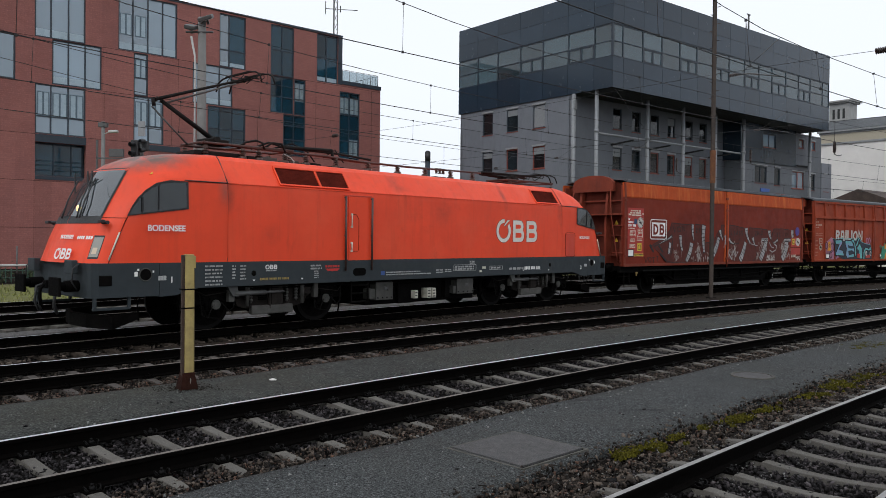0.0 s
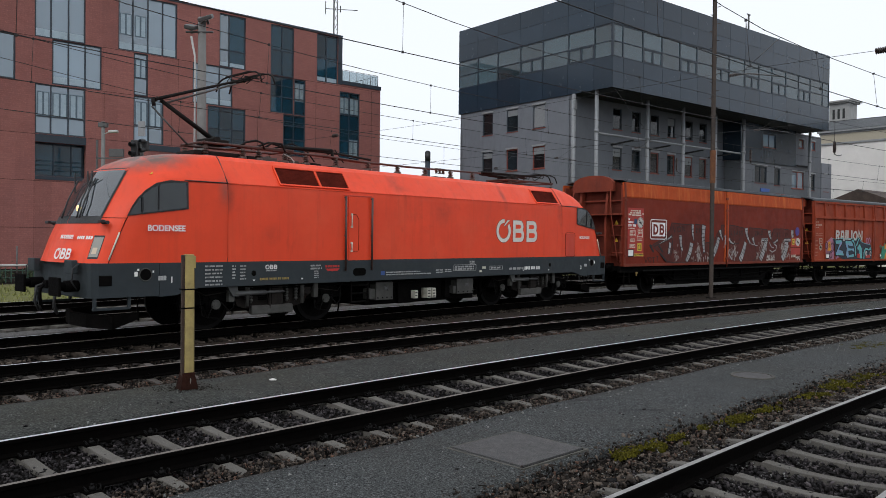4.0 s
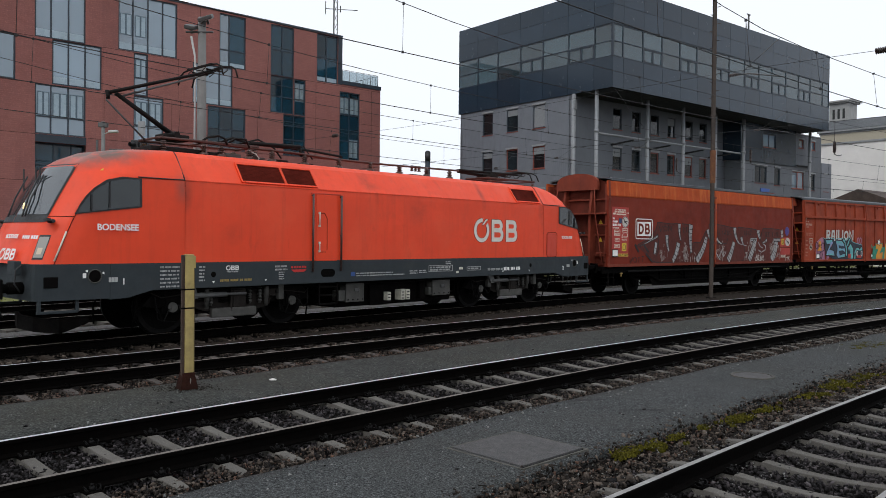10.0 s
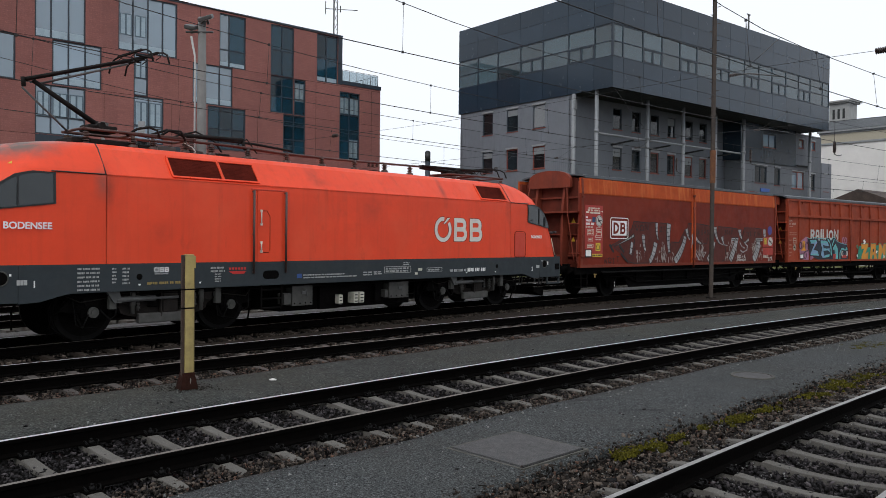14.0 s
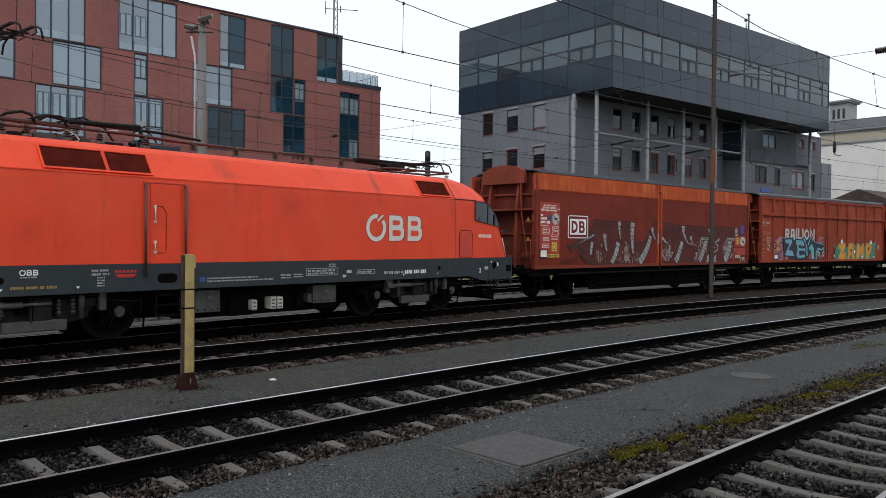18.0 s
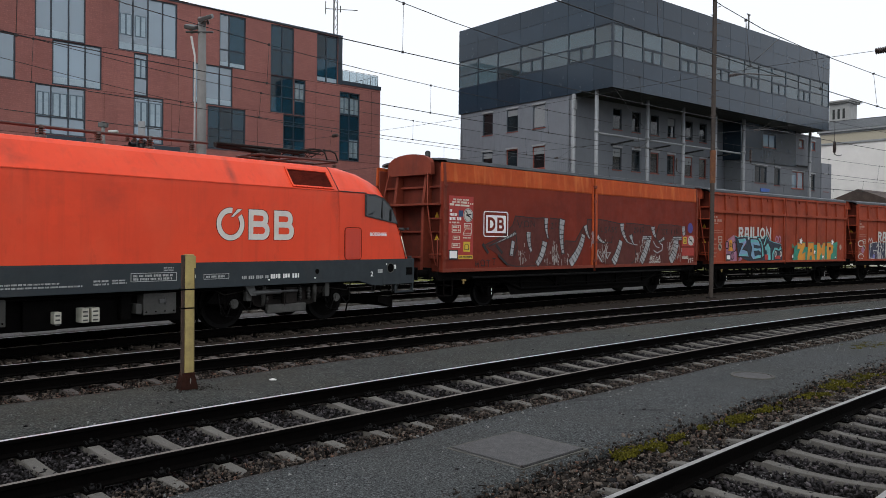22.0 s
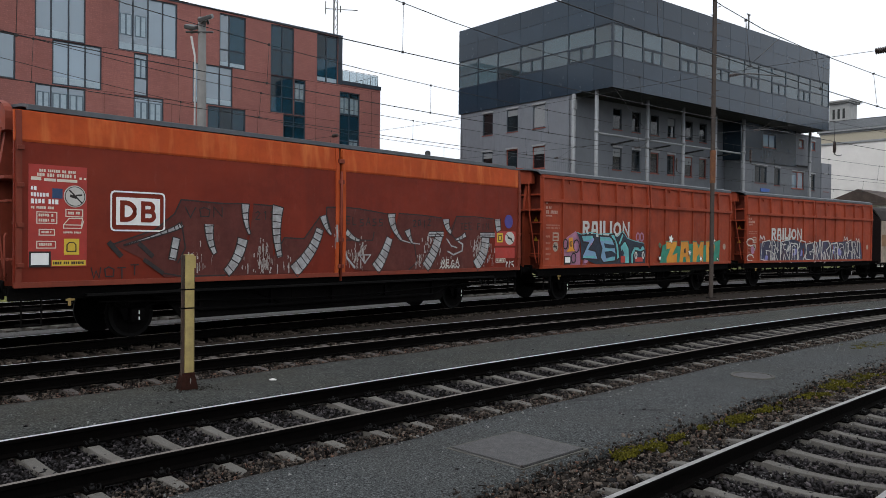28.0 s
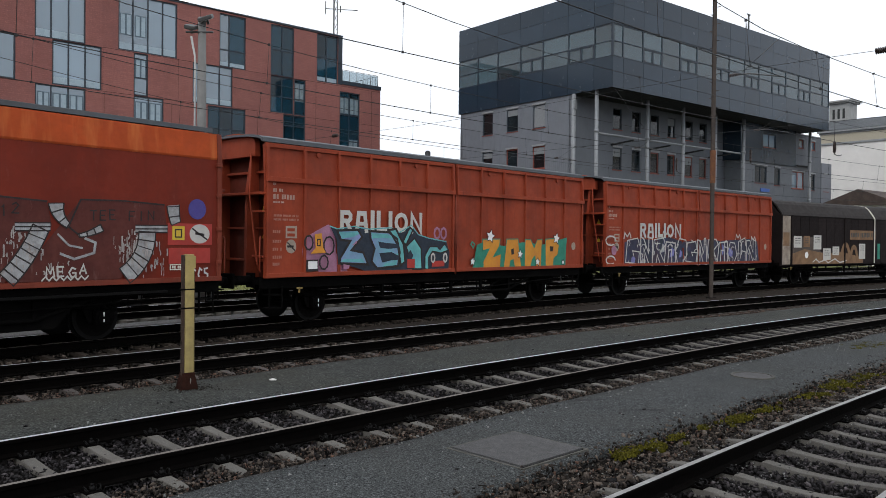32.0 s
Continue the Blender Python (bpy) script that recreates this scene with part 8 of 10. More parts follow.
        for cx in (-0.82, -0.56):
            bm = bmesh.new()
            stroke(bm, [(cx + 0.11 * math.cos(i * 0.8), 2.2 + 0.15 * math.sin(i * 0.8)) for i in range(9)], 0.06, yw)
            part("graffiti_loop", bm, M_PINK, W, "pink sprayed loop")
        patch(W, "graffiti_back", [(0.62, 1.15), (0.72, 1.5), (0.82, 1.88), (1.05, 1.95), (2.1, 1.85), (3.0, 1.97), (4.1, 1.9), (5.06, 2.07), (5.44, 2.14), (5.39, 1.76), (5.36, 1.17), (4.0, 1.14)], y + 0.003, M_GREEN, "green sprayed backing")
        for o in ([(1.07, 2.05), (1.88, 2.06), (1.86, 1.86), (1.56, 1.52), (1.94, 1.62), (1.9, 1.18), (1.11, 1.18), (1.1, 1.39), (1.38, 1.77), (1.08, 1.71)],
                  [(2.2, 2.06), (2.76, 2.07), (2.95, 1.19), (2.6, 1.2), (2.54, 1.43), (2.4, 1.4), (2.36, 1.2), (2.06, 1.18)],
                  [(3.13, 2.06), (3.42, 2.05), (3.6, 1.8), (3.76, 2.05), (4.02, 2.07), (3.98, 1.14), (3.71, 1.18), (3.65, 1.54), (3.5, 1.42), (3.42, 1.18), (3.1, 1.19)],
                  [(4.2, 2.07), (4.7, 2.1), (4.98, 1.88), (4.9, 1.57), (4.69, 1.45), (4.64, 1.2), (4.22, 1.15)]):
            sprayed(W, o, y - 0.002, M_AMBER, M_GREEN, 0.03, "fat orange sprayed letter")
        for o in ([(2.42, 1.75), (2.55, 1.78), (2.56, 1.6), (2.44, 1.58)], [(4.45, 1.85), (4.65, 1.84), (4.63, 1.68), (4.47, 1.68)]):
            patch(W, "graffiti_gap", o, y - 0.007, M_SPRAYDARK)
        bm = bmesh.new()
        stroke(bm, [(0.6, 1.97), (0.55, 1.9), (0.65, 1.8), (0.72, 1.9), (0.6, 1.97)], 0.04, y)
        part("graffiti_loop", bm, M_GREEN, W)
        for cx, cz, r in ((1.42, 2.14, 0.21), (4.81, 2.1, 0.2), (2.87, 1.6, 0.15), (0.62, 1.4, 0.13), (3.78, 1.35, 0.14), (5.2, 1.32, 0.1)):
            o = [(cx + (r if i % 2 == 0 else r * 0.5) * math.sin(i * math.pi / 5 + r), cz + (r if i % 2 == 0 else r * 0.5) * math.cos(i * math.pi / 5 + r)) for i in range(10)]
            bm = bmesh.new()
            prism(bm, o, "y", y - 0.013, y - 0.010)
            st = part("star", bm, M_WHITE, W, "white sprayed star")
            bm = bmesh.new()
            stroke(bm, o + o[:1], 0.018, y - 0.014)
            part("graffiti_outline", bm, M_SPRAYDARK, st)
    else:
        rnd = random.Random(77)
        for o in ([(-5.3, 1.12), (-5.3, 2.0), (-4.6, 2.15), (-3.2, 2.08), (-2.9, 2.2), (-2.2, 2.2), (-1.4, 2.05), (-1.2, 1.1)], [(-1.15, 1.1), (-1.3, 2.05), (-0.1, 2.08), (0.5, 2.15), (1.6, 2.1), (1.9, 1.1)], [(1.95, 1.1), (1.7, 2.1), (3.0, 2.15), (4.2, 2.2), (5.0, 2.1), (5.2, 1.1)]):
            patch(W, "graffiti_back", o, y + 0.003, M_SLATE, "slate-blue sprayed backing")
        forms = ([(0, 0), (0.05, 0.95), (0.85, 0.95), (0.9, 0.1), (0.65, 0), (0.6, 0.6), (0.3, 0.6), (0.25, 0), (0, 0)], [(0.9, 0.7), (0.8, 1.0), (0.1, 0.9), (0, 0.1), (0.8, 0.0), (0.9, 0.45), (0.45, 0.5), (0.5, 0.3)],
                 [(0, 0), (0.05, 0.95), (0.7, 1.0), (0.9, 0.75), (0.5, 0.5), (0.95, 0), (0.6, 0.05), (0.3, 0.4), (0.25, 0)], [(0.2, 0), (0, 0.5), (0.3, 1), (0.75, 0.95), (0.95, 0.4), (0.6, 0), (0.2, 0)],
                 [(0, 0), (0.1, 1.0), (0.35, 0.95), (0.65, 0.4), (0.7, 1.0), (0.95, 1.0), (0.9, 0), (0.65, 0), (0.35, 0.55), (0.3, 0), (0, 0)])
        for i, (x, w) in enumerate(((-5.2, 1.0), (-4.3, 0.9), (-3.5, 0.95), (-2.65, 0.85), (-1.9, 0.9), (-1.1, 0.95), (-0.2, 0.8), (0.55, 0.95), (1.45, 0.9), (2.3, 0.9), (3.2, 0.85), (4.0, 0.95))):
            f = forms[(i * 3 + 1) % 5]
            h = rnd.uniform(0.8, 1.05)
            tilt = rnd.uniform(-0.25, 0.25)
            bm = bmesh.new()
            stroke(bm, [(x + a * w + tilt * b * 0.4 + rnd.uniform(-0.05, 0.05), 1.16 + b * h + rnd.uniform(-0.04, 0.04)) for a, b in f], rnd.uniform(0.035, 0.06), y - 0.004)
            for _ in range(3):
                cx, cz, r = x + w * rnd.random(), rnd.uniform(1.25, 2.1), rnd.uniform(0.08, 0.2)
                a0 = rnd.uniform(0, 6)
                stroke(bm, [(cx + r * math.cos(a0 + k * 0.8), cz + r * 0.8 * math.sin(a0 + k * 0.8)) for k in range(rnd.randint(3, 6))], rnd.uniform(0.02, 0.04), y - 0.004)
            lt = part("graffiti_outline", bm, M_DIRTYWHITE, W, "white sprayed letter outline")
            for k in range(2):
                cx, cz, a, b = x + w * rnd.uniform(0.1, 0.8), rnd.uniform(1.25, 1.95), rnd.uniform(0.06, 0.2), rnd.uniform(0.1, 0.3)
                patch(lt, "graffiti_shine", [(cx - a, cz - b), (cx + a * 0.6, cz - b * 0.8), (cx + a, cz + b * 0.5), (cx - a * 0.3, cz + b)], y + 0.001 - 0.0012 * k, rnd.choice((M_VIOLET, M_NAVY, M_SLATE, M_NAVY, M_SILVER)))
        for x, z in ((-5.15, 2.25), (-2.6, 2.32), (3.2, 2.28), (4.6, 2.2)):
            bm = bmesh.new()
            stroke(bm, [(x - 0.2, z - 0.12), (x - 0.15, z + 0.1), (x, z - 0.05), (x + 0.15, z + 0.1), (x + 0.25, z - 0.1)], 0.045, y - 0.003)
            part("graffiti_loop", bm, M_DIRTYWHITE, W)
        for cz, r in ((2.05, 0.28), (1.35, 0.25)):
            bm = bmesh.new()
            stroke(bm, [(-6.15 + r * 1.1 * math.cos(a * 0.6), cz + r * 0.6 * math.sin(a * 0.6)) for a in range(0, 10)], 0.05, y - 0.003)
            part("graffiti_loop", bm, M_DIRTYWHITE, W)
        disc(W, -5.95, 1.7, 0.17, y, M_PINK, "pink_spot")
    return W


M_PASTED = shader("pasted_weathered_paper", (0.3, 0.25, 0.2), 0.9, vary=0.35, scale=3, dirt=(0.15, 0.1, 0.07), dirt_amount=0.5, dirt_scale=2)
M_OCHRE = shader("faded_ochre_paint", (0.19, 0.105, 0.05), 0.8, vary=0.3, scale=3)
M_GREYBROWN = shader("faded_grey_brown_paint", (0.07, 0.052, 0.043), 0.85, vary=0.3, scale=3, streak=0.4, dirt=(0.03, 0.022, 0.02))


def wagon_dark(u):
    half = 9.3
    W = thing("planked_wagon", "dark brown planked goods wagon with rounded sooty roof", "goods wagon", vehicle_pose(u, 14), "goods wagons")
    running_gear(W, half, (-7.0, -6.0, 6.0, 7.0))
    for sx in (-1, 1):
        bm = bmesh.new()
        prism(bm, [(-1.38, 0.95), (1.38, 0.95), (1.38, 3.35), (0.7, 4.15), (-0.7, 4.15), (-1.38, 3.35)], "x", sx * (half - 0.1), sx * (half - 0.02))
        part("end_wall", bm, M_PLANK, W)
    me = None
    for s in (-1, 1):
        bm = bmesh.new()
        span(bm, -half, half, s * 1.36, s * 1.4, 0.95, 3.4)
        w = part("side_wall", bm, M_PLANK, W)
        n = 22
        pw = 2 * half / n
        if me is None:
            bm = bmesh.new()
            span(bm, -pw / 2 + 0.012, pw / 2 - 0.012, -0.015, 0.015, 1.0, 3.38, 0.004)
            me = bpy.data.meshes.new("plank")
            bm.to_mesh(me)
            bm.free()
            me.materials.append(M_PLANK)
        for i in range(n):
            shared("plank", me, w, Matrix.Translation((-half + pw * (i + 0.5), s * 1.412, 0)))
        for x in (-half + 0.9, -3.2, 0.0, 3.2, half - 0.9):
            bm = bmesh.new()
            span(bm, x - 0.05, x + 0.05, s * 1.42, s * 1.47, 0.95, 3.4, 0.01)
            part("door_post", bm, M_PLANK, w)
    bm = bmesh.new()
    half_roof = [(1.47, 3.38), (1.4, 3.52), (1.12, 3.92), (0.95, 4.06), (0.5, 4.16), (0.0, 4.18)]
    pts = half_roof + [(-y, z) for y, z in half_roof[-2::-1]]
    prism(bm, pts + [(y * 0.96, z - 0.05) for y, z in pts][::-1], "x", -half, half)
    part("roof", bm, M_DARKROOF, W, "rounded sooty brown roof")
    bm = bmesh.new()
    a3 = [(y * 1.01, z + 0.012) for y, z in pts]
    prism(bm, a3 + [(y * 0.985, z - 0.012) for y, z in a3][::-1], "x", -0.07, 0.07)
    span(bm, -0.05, 0.05, -1.49, -1.47, 1.0, 3.4)
    part("white_band", bm, M_PLATE, W)
    y = -1.432
    rnd = random.Random(8)
    patch(W, "poster_strip", [(-9.2, 3.35), (-8.5, 3.35), (-8.5, 1.0), (-9.2, 1.0)], y, M_PASTED, "pasted cream strip")
    patch(W, "poster_strip", [(-9.15, 2.55), (-8.6, 2.55), (-8.6, 1.9), (-9.15, 1.9)], y - 0.005, M_OCHRE, "faded brown poster")
    for x, z0, z1, w, mat in ((-8.2, 1.82, 2.38, 0.72, M_DIRTYWHITE), (-7.3, 1.85, 2.4, 0.6, M_OCHRE), (-6.35, 1.73, 2.44, 0.75, M_DIRTYWHITE), (-5.4, 1.2, 1.78, 0.75, M_DIRTYWHITE), (-4.46, 1.44, 1.88, 0.68, M_DIRTYWHITE), (-1.66, 1.23, 2.04, 0.7, M_DIRTYWHITE)):
        sheet = patch(W, "label_sheet", [(x, z0), (x + w, z0), (x + w, z1), (x, z1)], y - 0.005, mat)
        bars(sheet, x + 0.12, x + w - 0.12, z1 - 0.1, 3, 0.04, 0.11, M_GREYBOX, y - 0.009, seed=int(-x * 7), word=0.3)
    patch(W, "beige_field", [(-8.4, 1.0), (-8.4, 1.5), (-7.2, 1.75), (-5.0, 1.5), (-3.6, 1.62), (-1.2, 1.3), (-1.2, 1.0)], y - 0.0025, M_OCHRE, "smeared beige paint")
    patch(W, "faded_field", [(-8.3, 1.0), (-8.3, 2.35), (-6.4, 2.35), (-5.6, 1.6), (-2.5, 1.3), (-2.5, 1.0)], y, M_GREYBROWN, "faded grey-brown boards")
    bm = bmesh.new()
    rod(bm, (-7.0, y - 0.002, 1.45), (-7.0, y - 0.008, 1.45), 0.16, 16)
    part("round_sign", bm, M_WHITE, W)
    for cx, r in ((-3.1, 0.42), (-2.2, 0.35)):
        bm = bmesh.new()
        stroke(bm, [(cx + r * math.cos(a * 0.4), 1.2 + 1.9 * r * math.sin(a * 0.4)) for a in range(0, 9)], 0.24, y - 0.004)
        part("graffiti_letter", bm, M_OCHRE, W, "ochre sprayed letter")
    bm = bmesh.new()
    stroke(bm, [(-6.4, 1.1), (-6.1, 1.25), (-5.8, 1.08), (-5.2, 1.2), (-4.9, 1.05), (-4.2, 1.25), (-3.7, 1.05), (-3.0, 1.15)], 0.06, y - 0.007)
    part("graffiti_outline", bm, M_DIRTYWHITE, W)
    patch(W, "ochre_band", [(-2.65, 2.75), (0.24, 2.75), (0.24, 2.25), (-2.65, 2.25)], y - 0.004, M_OCHRE, "ochre painted lettering band")
    bars(W, -2.55, 0.2, 2.62, 1, 0.24, 0.1, M_GREYBOX, y - 0.009, "letter_bars", 41, 0.28)
    patch(W, "green_block", [(0.45, 2.05), (0.75, 2.05), (0.75, 1.2), (0.45, 1.2)], y - 0.004, M_GREEN)
    return W


for make, u, piv in ((wagon_smooth, 15.55, 9.9), (lambda u: wagon_ribbed(u, 0), 30.62, 9.4), (lambda u: wagon_ribbed(u, 1), 44.98, 9.4), (wagon_dark, 62.05, 14.0)):
    VEHICLES.append((make(u), u, piv))
# ---------------------------------------------------------------- buildings
M_FRAME = shader("dark_slate_window_frame", (0.014, 0.024, 0.036), 0.5, vary=0.1, scale=3)
# Pale and teal tints stand in for sky and dark surroundings mirrored in panes.
M_SKYTINTGLASS = glass("sky_reflection_tinted_glass", (0.16, 0.235, 0.3), 0.03, 0.22, 0.0, 0.35)
M_SKYTINTGLASS.node_tree.nodes["Principled BSDF"].inputs["IOR"].default_value = 2.3
M_DARKTINTGLASS = glass("dark_reflection_tinted_glass", (0.006, 0.034, 0.055), 0.03, 0.15, 0.0, 0.6)
M_DARKTINTGLASS.node_tree.nodes["Principled BSDF"].inputs["IOR"].default_value = 1.5
M_BLIND = shader("white_inner_blind", (0.6, 0.62, 0.62), 0.8, vary=0.08, scale=1)
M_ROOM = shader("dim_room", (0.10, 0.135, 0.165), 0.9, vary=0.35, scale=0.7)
M_JOINT = shader("dark_joint", (0.07, 0.022, 0.018), 0.9, vary=0.1)
M_WINRED = shader("red_window_frame", (0.2, 0.04, 0.024), 0.6, vary=0.1, scale=3)
M_METALCAP = shader("pale_grey_metal", (0.24, 0.25, 0.255), 0.5, vary=0.12, scale=3)
M_COLUMN = shader("pale_grey_column", (0.2, 0.21, 0.22), 0.55, vary=0.12, scale=3, streak=0.3, dirt=(0.12, 0.12, 0.12))
# Near-black so that the overhang's shade is carried by the colour itself.
M_SOFFIT = shader("shaded_soffit", (0.01, 0.011, 0.012), 0.6, vary=0.1, scale=2)
M_STUCCO = shader("pale_cream_stucco", (0.72, 0.69, 0.655), 0.9, vary=0.06, scale=0.5, dirt=(0.35, 0.33, 0.3), dirt_amount=0.25, dirt_scale=0.3)
M_TILE = shader("grey_roof_tiles", (0.06, 0.065, 0.07), 0.7, vary=0.3, scale=2, bump=0.6, bump_scale=8)


M_FROST = shader("pale_frosted_glass", (0.3, 0.38, 0.43), 0.3, vary=0.12, scale=0.8)
M_FROSTDIM = shader("dim_frosted_glass", (0.2, 0.25, 0.27), 0.3, vary=0.3, scale=2)
M_CASEMENT = shader("slate_blue_casement", (0.07, 0.11, 0.14), 0.5, vary=0.1, scale=3)


def local_frame(x, y, ex, ey):
    return Matrix(((ex, -ey, 0, x), (ey, ex, 0, y), (0, 0, 1, 0), (0, 0, 0, 1)))


def wall_pieces(x0, x1, z0, z1, holes):
    """The upright pieces of a wall in the xz plane that leave rectangular openings free."""
    xs = sorted({x0, x1, *(v for h in holes for v in h[:2] if x0 < v < x1)})
    zs = sorted({z0, z1, *(v for h in holes for v in h[2:4] if z0 < v < z1)})
    out = []
    for a, b in zip(xs, xs[1:]):
        run = None
        for c, d in zip(zs, zs[1:]):
            inside = any(h[0] <= (a + b) / 2 <= h[1] and h[2] <= (c + d) / 2 <= h[3] for h in holes)
            if not inside:
                run = (run[0], d) if run else (c, d)
            if inside and run:
                out.append((a, b, *run))
                run = None
        if run:
            out.append((a, b, *run))
    return out


def storey_cuts(z0, z1, levels):
    zs = [z0, *(z for z in levels if z0 + 0.1 < z < z1 - 0.1), z1]
    return list(zip(zs, zs[1:]))


def wall_with_openings(bm, x0, x1, z0, z1, holes, y0, y1):
    """A wall in the xz plane from y0 to y1 with rectangular openings that go right through."""
    for a, b, c, d in wall_pieces(x0, x1, z0, z1, holes):
        span(bm, a, b, y0, y1, c, d)


def window(parent, x0, x1, z0, z1, mull, trans, pane, y=0.12, frame=M_FRAME, blind=0.0, inner=(), fw=0.1, depth=0.09, first=None):
    """A window in the xz plane: frame, mullions and transoms, one pane a field, and what stands behind."""
    bm = bmesh.new()
    border(bm, x0, x1, z0, z1, fw, y - depth / 2, y + depth / 2)
    w = part("window", bm, frame, parent)
    edges = [x0, *mull, x1]
    for m in mull:
        bm = bmesh.new()
        span(bm, m - fw / 2, m + fw / 2, y - depth / 2, y + depth / 2, z0 + fw, z1 - fw)
        part("mullion", bm, frame, w)
    for t in trans:
        for a, b in zip(edges, edges[1:]):
            bm = bmesh.new()
            span(bm, a + fw / 2, b - fw / 2, y - depth / 2 + 0.004, y + depth / 2 - 0.004, t - fw / 2, t + fw / 2)
            part("transom", bm, frame, w)
    zz = [z0, *trans, z1]
    for a, b in zip(edges, edges[1:]):
        for c, d in zip(zz, zz[1:]):
            bm = bmesh.new()
            span(bm, a + fw / 2, b - fw / 2, y - 0.006, y + 0.006, c + fw / 2, d - fw / 2)
            g = part("pane", bm, pane if a is not x0 else first or pane, w)
            g.visible_shadow = False
    if blind:
        for a, b in zip(edges, edges[1:]):
            bm = bmesh.new()
            span(bm, a + 0.08, b - 0.08, y - 0.016, y - 0.008, z0 + 0.12, z0 + 0.12 + blind)
            part("parapet_panel", bm, M_FROST, w, "pale frosted lower panel")
    for a, b, c, d in inner:
        for e, f in ((a, (a + b) / 2), ((a + b) / 2, b)):
            bm = bmesh.new()
            border(bm, e, f, c, d, 0.06, y - 0.035, y + 0.02)
            sash = part("casement", bm, M_CASEMENT, w, "slate-blue opening casement")
            bm = bmesh.new()
            span(bm, e + 0.06, f - 0.06, y - 0.018, y - 0.01, c + 0.06, d - 0.06)
            part("frosted_pane", bm, M_FROST if pane is not M_DARKTINTGLASS else M_FROSTDIM, sash, "pale frosted pane")
    return w


# red office building: local x along the front, y into the house
RED_AT = local_frame(-27.45, 56.0, 0.751, 0.66)
office = thing("red_office_building", "brick-red office block with staggered tall windows and flat roof", "building", RED_AT)
PALE, DARK = M_SKYTINTGLASS, M_DARKTINTGLASS
RED_WINDOWS = [(-5.6, -2.8, 12.8, 15.95, (-4.2,), (), PALE, 0.0, ()),
               (-1.6, 1.78, 15.97, 20.25, (-0.52, 0.64), (), PALE, 0.5, ()),
               (-0.46, 2.92, 12.77, 15.95, (0.64, 1.78), (), PALE, 0.45, ()),
               (-1.57, 1.8, 9.2, 12.72, (-0.52, 0.64), (10.45,), PALE, 0.0, ((-1.4, -0.62, 10.5, 12.2), (-0.4, 0.55, 10.5, 12.2), (0.75, 1.65, 10.5, 12.2))),
               (4.1, 8.6, 16.0, 20.25, (5.2, 6.33, 7.47), (), PALE, 0.5, ((4.25, 5.1, 17.2, 18.8), (5.35, 6.2, 17.2, 18.8))),
               (5.25, 6.34, 12.74, 15.95, (), (14.1,), PALE, 0.0, ((5.4, 6.2, 14.1, 15.5),)),
               (5.25, 7.55, 9.15, 12.72, (6.4,), (10.5,), PALE, 0.0, ((5.4, 6.3, 10.5, 12.3), (6.5, 7.4, 10.5, 12.3))),
               (12.13, 14.46, 15.97, 20.3, (13.0,), (17.4,), DARK, 0.3, ()),
               (9.88, 13.3, 12.74, 15.97, (11.0, 12.17), (), PALE, 0.4, ()),
               (11.15, 14.48, 9.2, 12.68, (12.2, 13.3), (10.9,), DARK, 0.0, ()),
               (16.78, 19.05, 15.97, 20.3, (17.9,), (18.2,), DARK, 0.0, ()),
               (16.78, 19.05, 12.8, 15.95, (17.9,), (14.2,), DARK, 0.0, ()),
               (19.09, 20.23, 12.8, 15.93, (), (14.2,), DARK, 0.0, ((19.2, 20.1, 14.0, 15.6),)),
               (18.03, 20.23, 9.2, 12.76, (19.07,), (11.8, 10.6), DARK, 0.0, ()),
               (21.37, 23.6, 16.05, 20.3, (22.4,), (18.3,), DARK, 0.35, ()),
               (23.82, 26.04, 9.2, 15.5, (24.9,), (11.0, 13.4), DARK, 0.0, ((23.9, 24.85, 13.5, 15.0), (25.0, 25.95, 13.5, 15.0), (24.9, 25.9, 9.5, 11.2)))]
RECESS = (-1.55, 1.85, 6.25, 8.62)
holes = [w[:4] for w in RED_WINDOWS] + [RECESS]
wall = None
for args in ((-26, 24.05, GROUND_Z - 0.1, 20.42), (24.05, 28.42, GROUND_Z - 0.1, 16.15)):
    for a, b, c, d in wall_pieces(*args, holes):
        for e, f in storey_cuts(c, d, (5.9, 9.17, 12.73, 15.96)):
            bm = bmesh.new()
            span(bm, a, b, 0.0, 0.4, e, f)
            ob = part("wall_panel", bm, M_BRICK, wall or office, "" if wall else "brick-red rendered front wall")
            wall = wall or ob
bm = bmesh.new()
span(bm, 28.02, 28.42, 0.4, 16, GROUND_Z - 0.1, 16.15)
span(bm, 23.65, 24.05, 0.4, 16, 16.15, 20.42)
span(bm, -26, 28.42, 15.6, 16, GROUND_Z - 0.1, 16.15)
span(bm, -26, 24.05, 15.6, 16, 16.15, 20.42)
span(bm, -26, -25.6, 0.4, 15.6, GROUND_Z - 0.1, 20.42)
part("side_wall", bm, M_BRICK, office)
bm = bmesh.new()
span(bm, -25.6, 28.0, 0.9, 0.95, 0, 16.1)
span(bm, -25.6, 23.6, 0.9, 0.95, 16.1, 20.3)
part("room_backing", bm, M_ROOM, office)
bm = bmesh.new()
span(bm, -26.05, 24.1, -0.05, 16.05, 20.42, 20.56, 0.01)
part("roof", bm, M_FRAME, office, "flat roof with dark edge")
bm = bmesh.new()
span(bm, 24.05, 28.47, -0.05, 16.05, 16.15, 16.5, 0.01)
part("terrace_roof", bm, M_FRAME, office)
bm = bmesh.new()
span(bm, 23.62, 24.06, -0.03, 0.3, 16.1, 20.45)
part("corner_post", bm, M_FRAME, office)
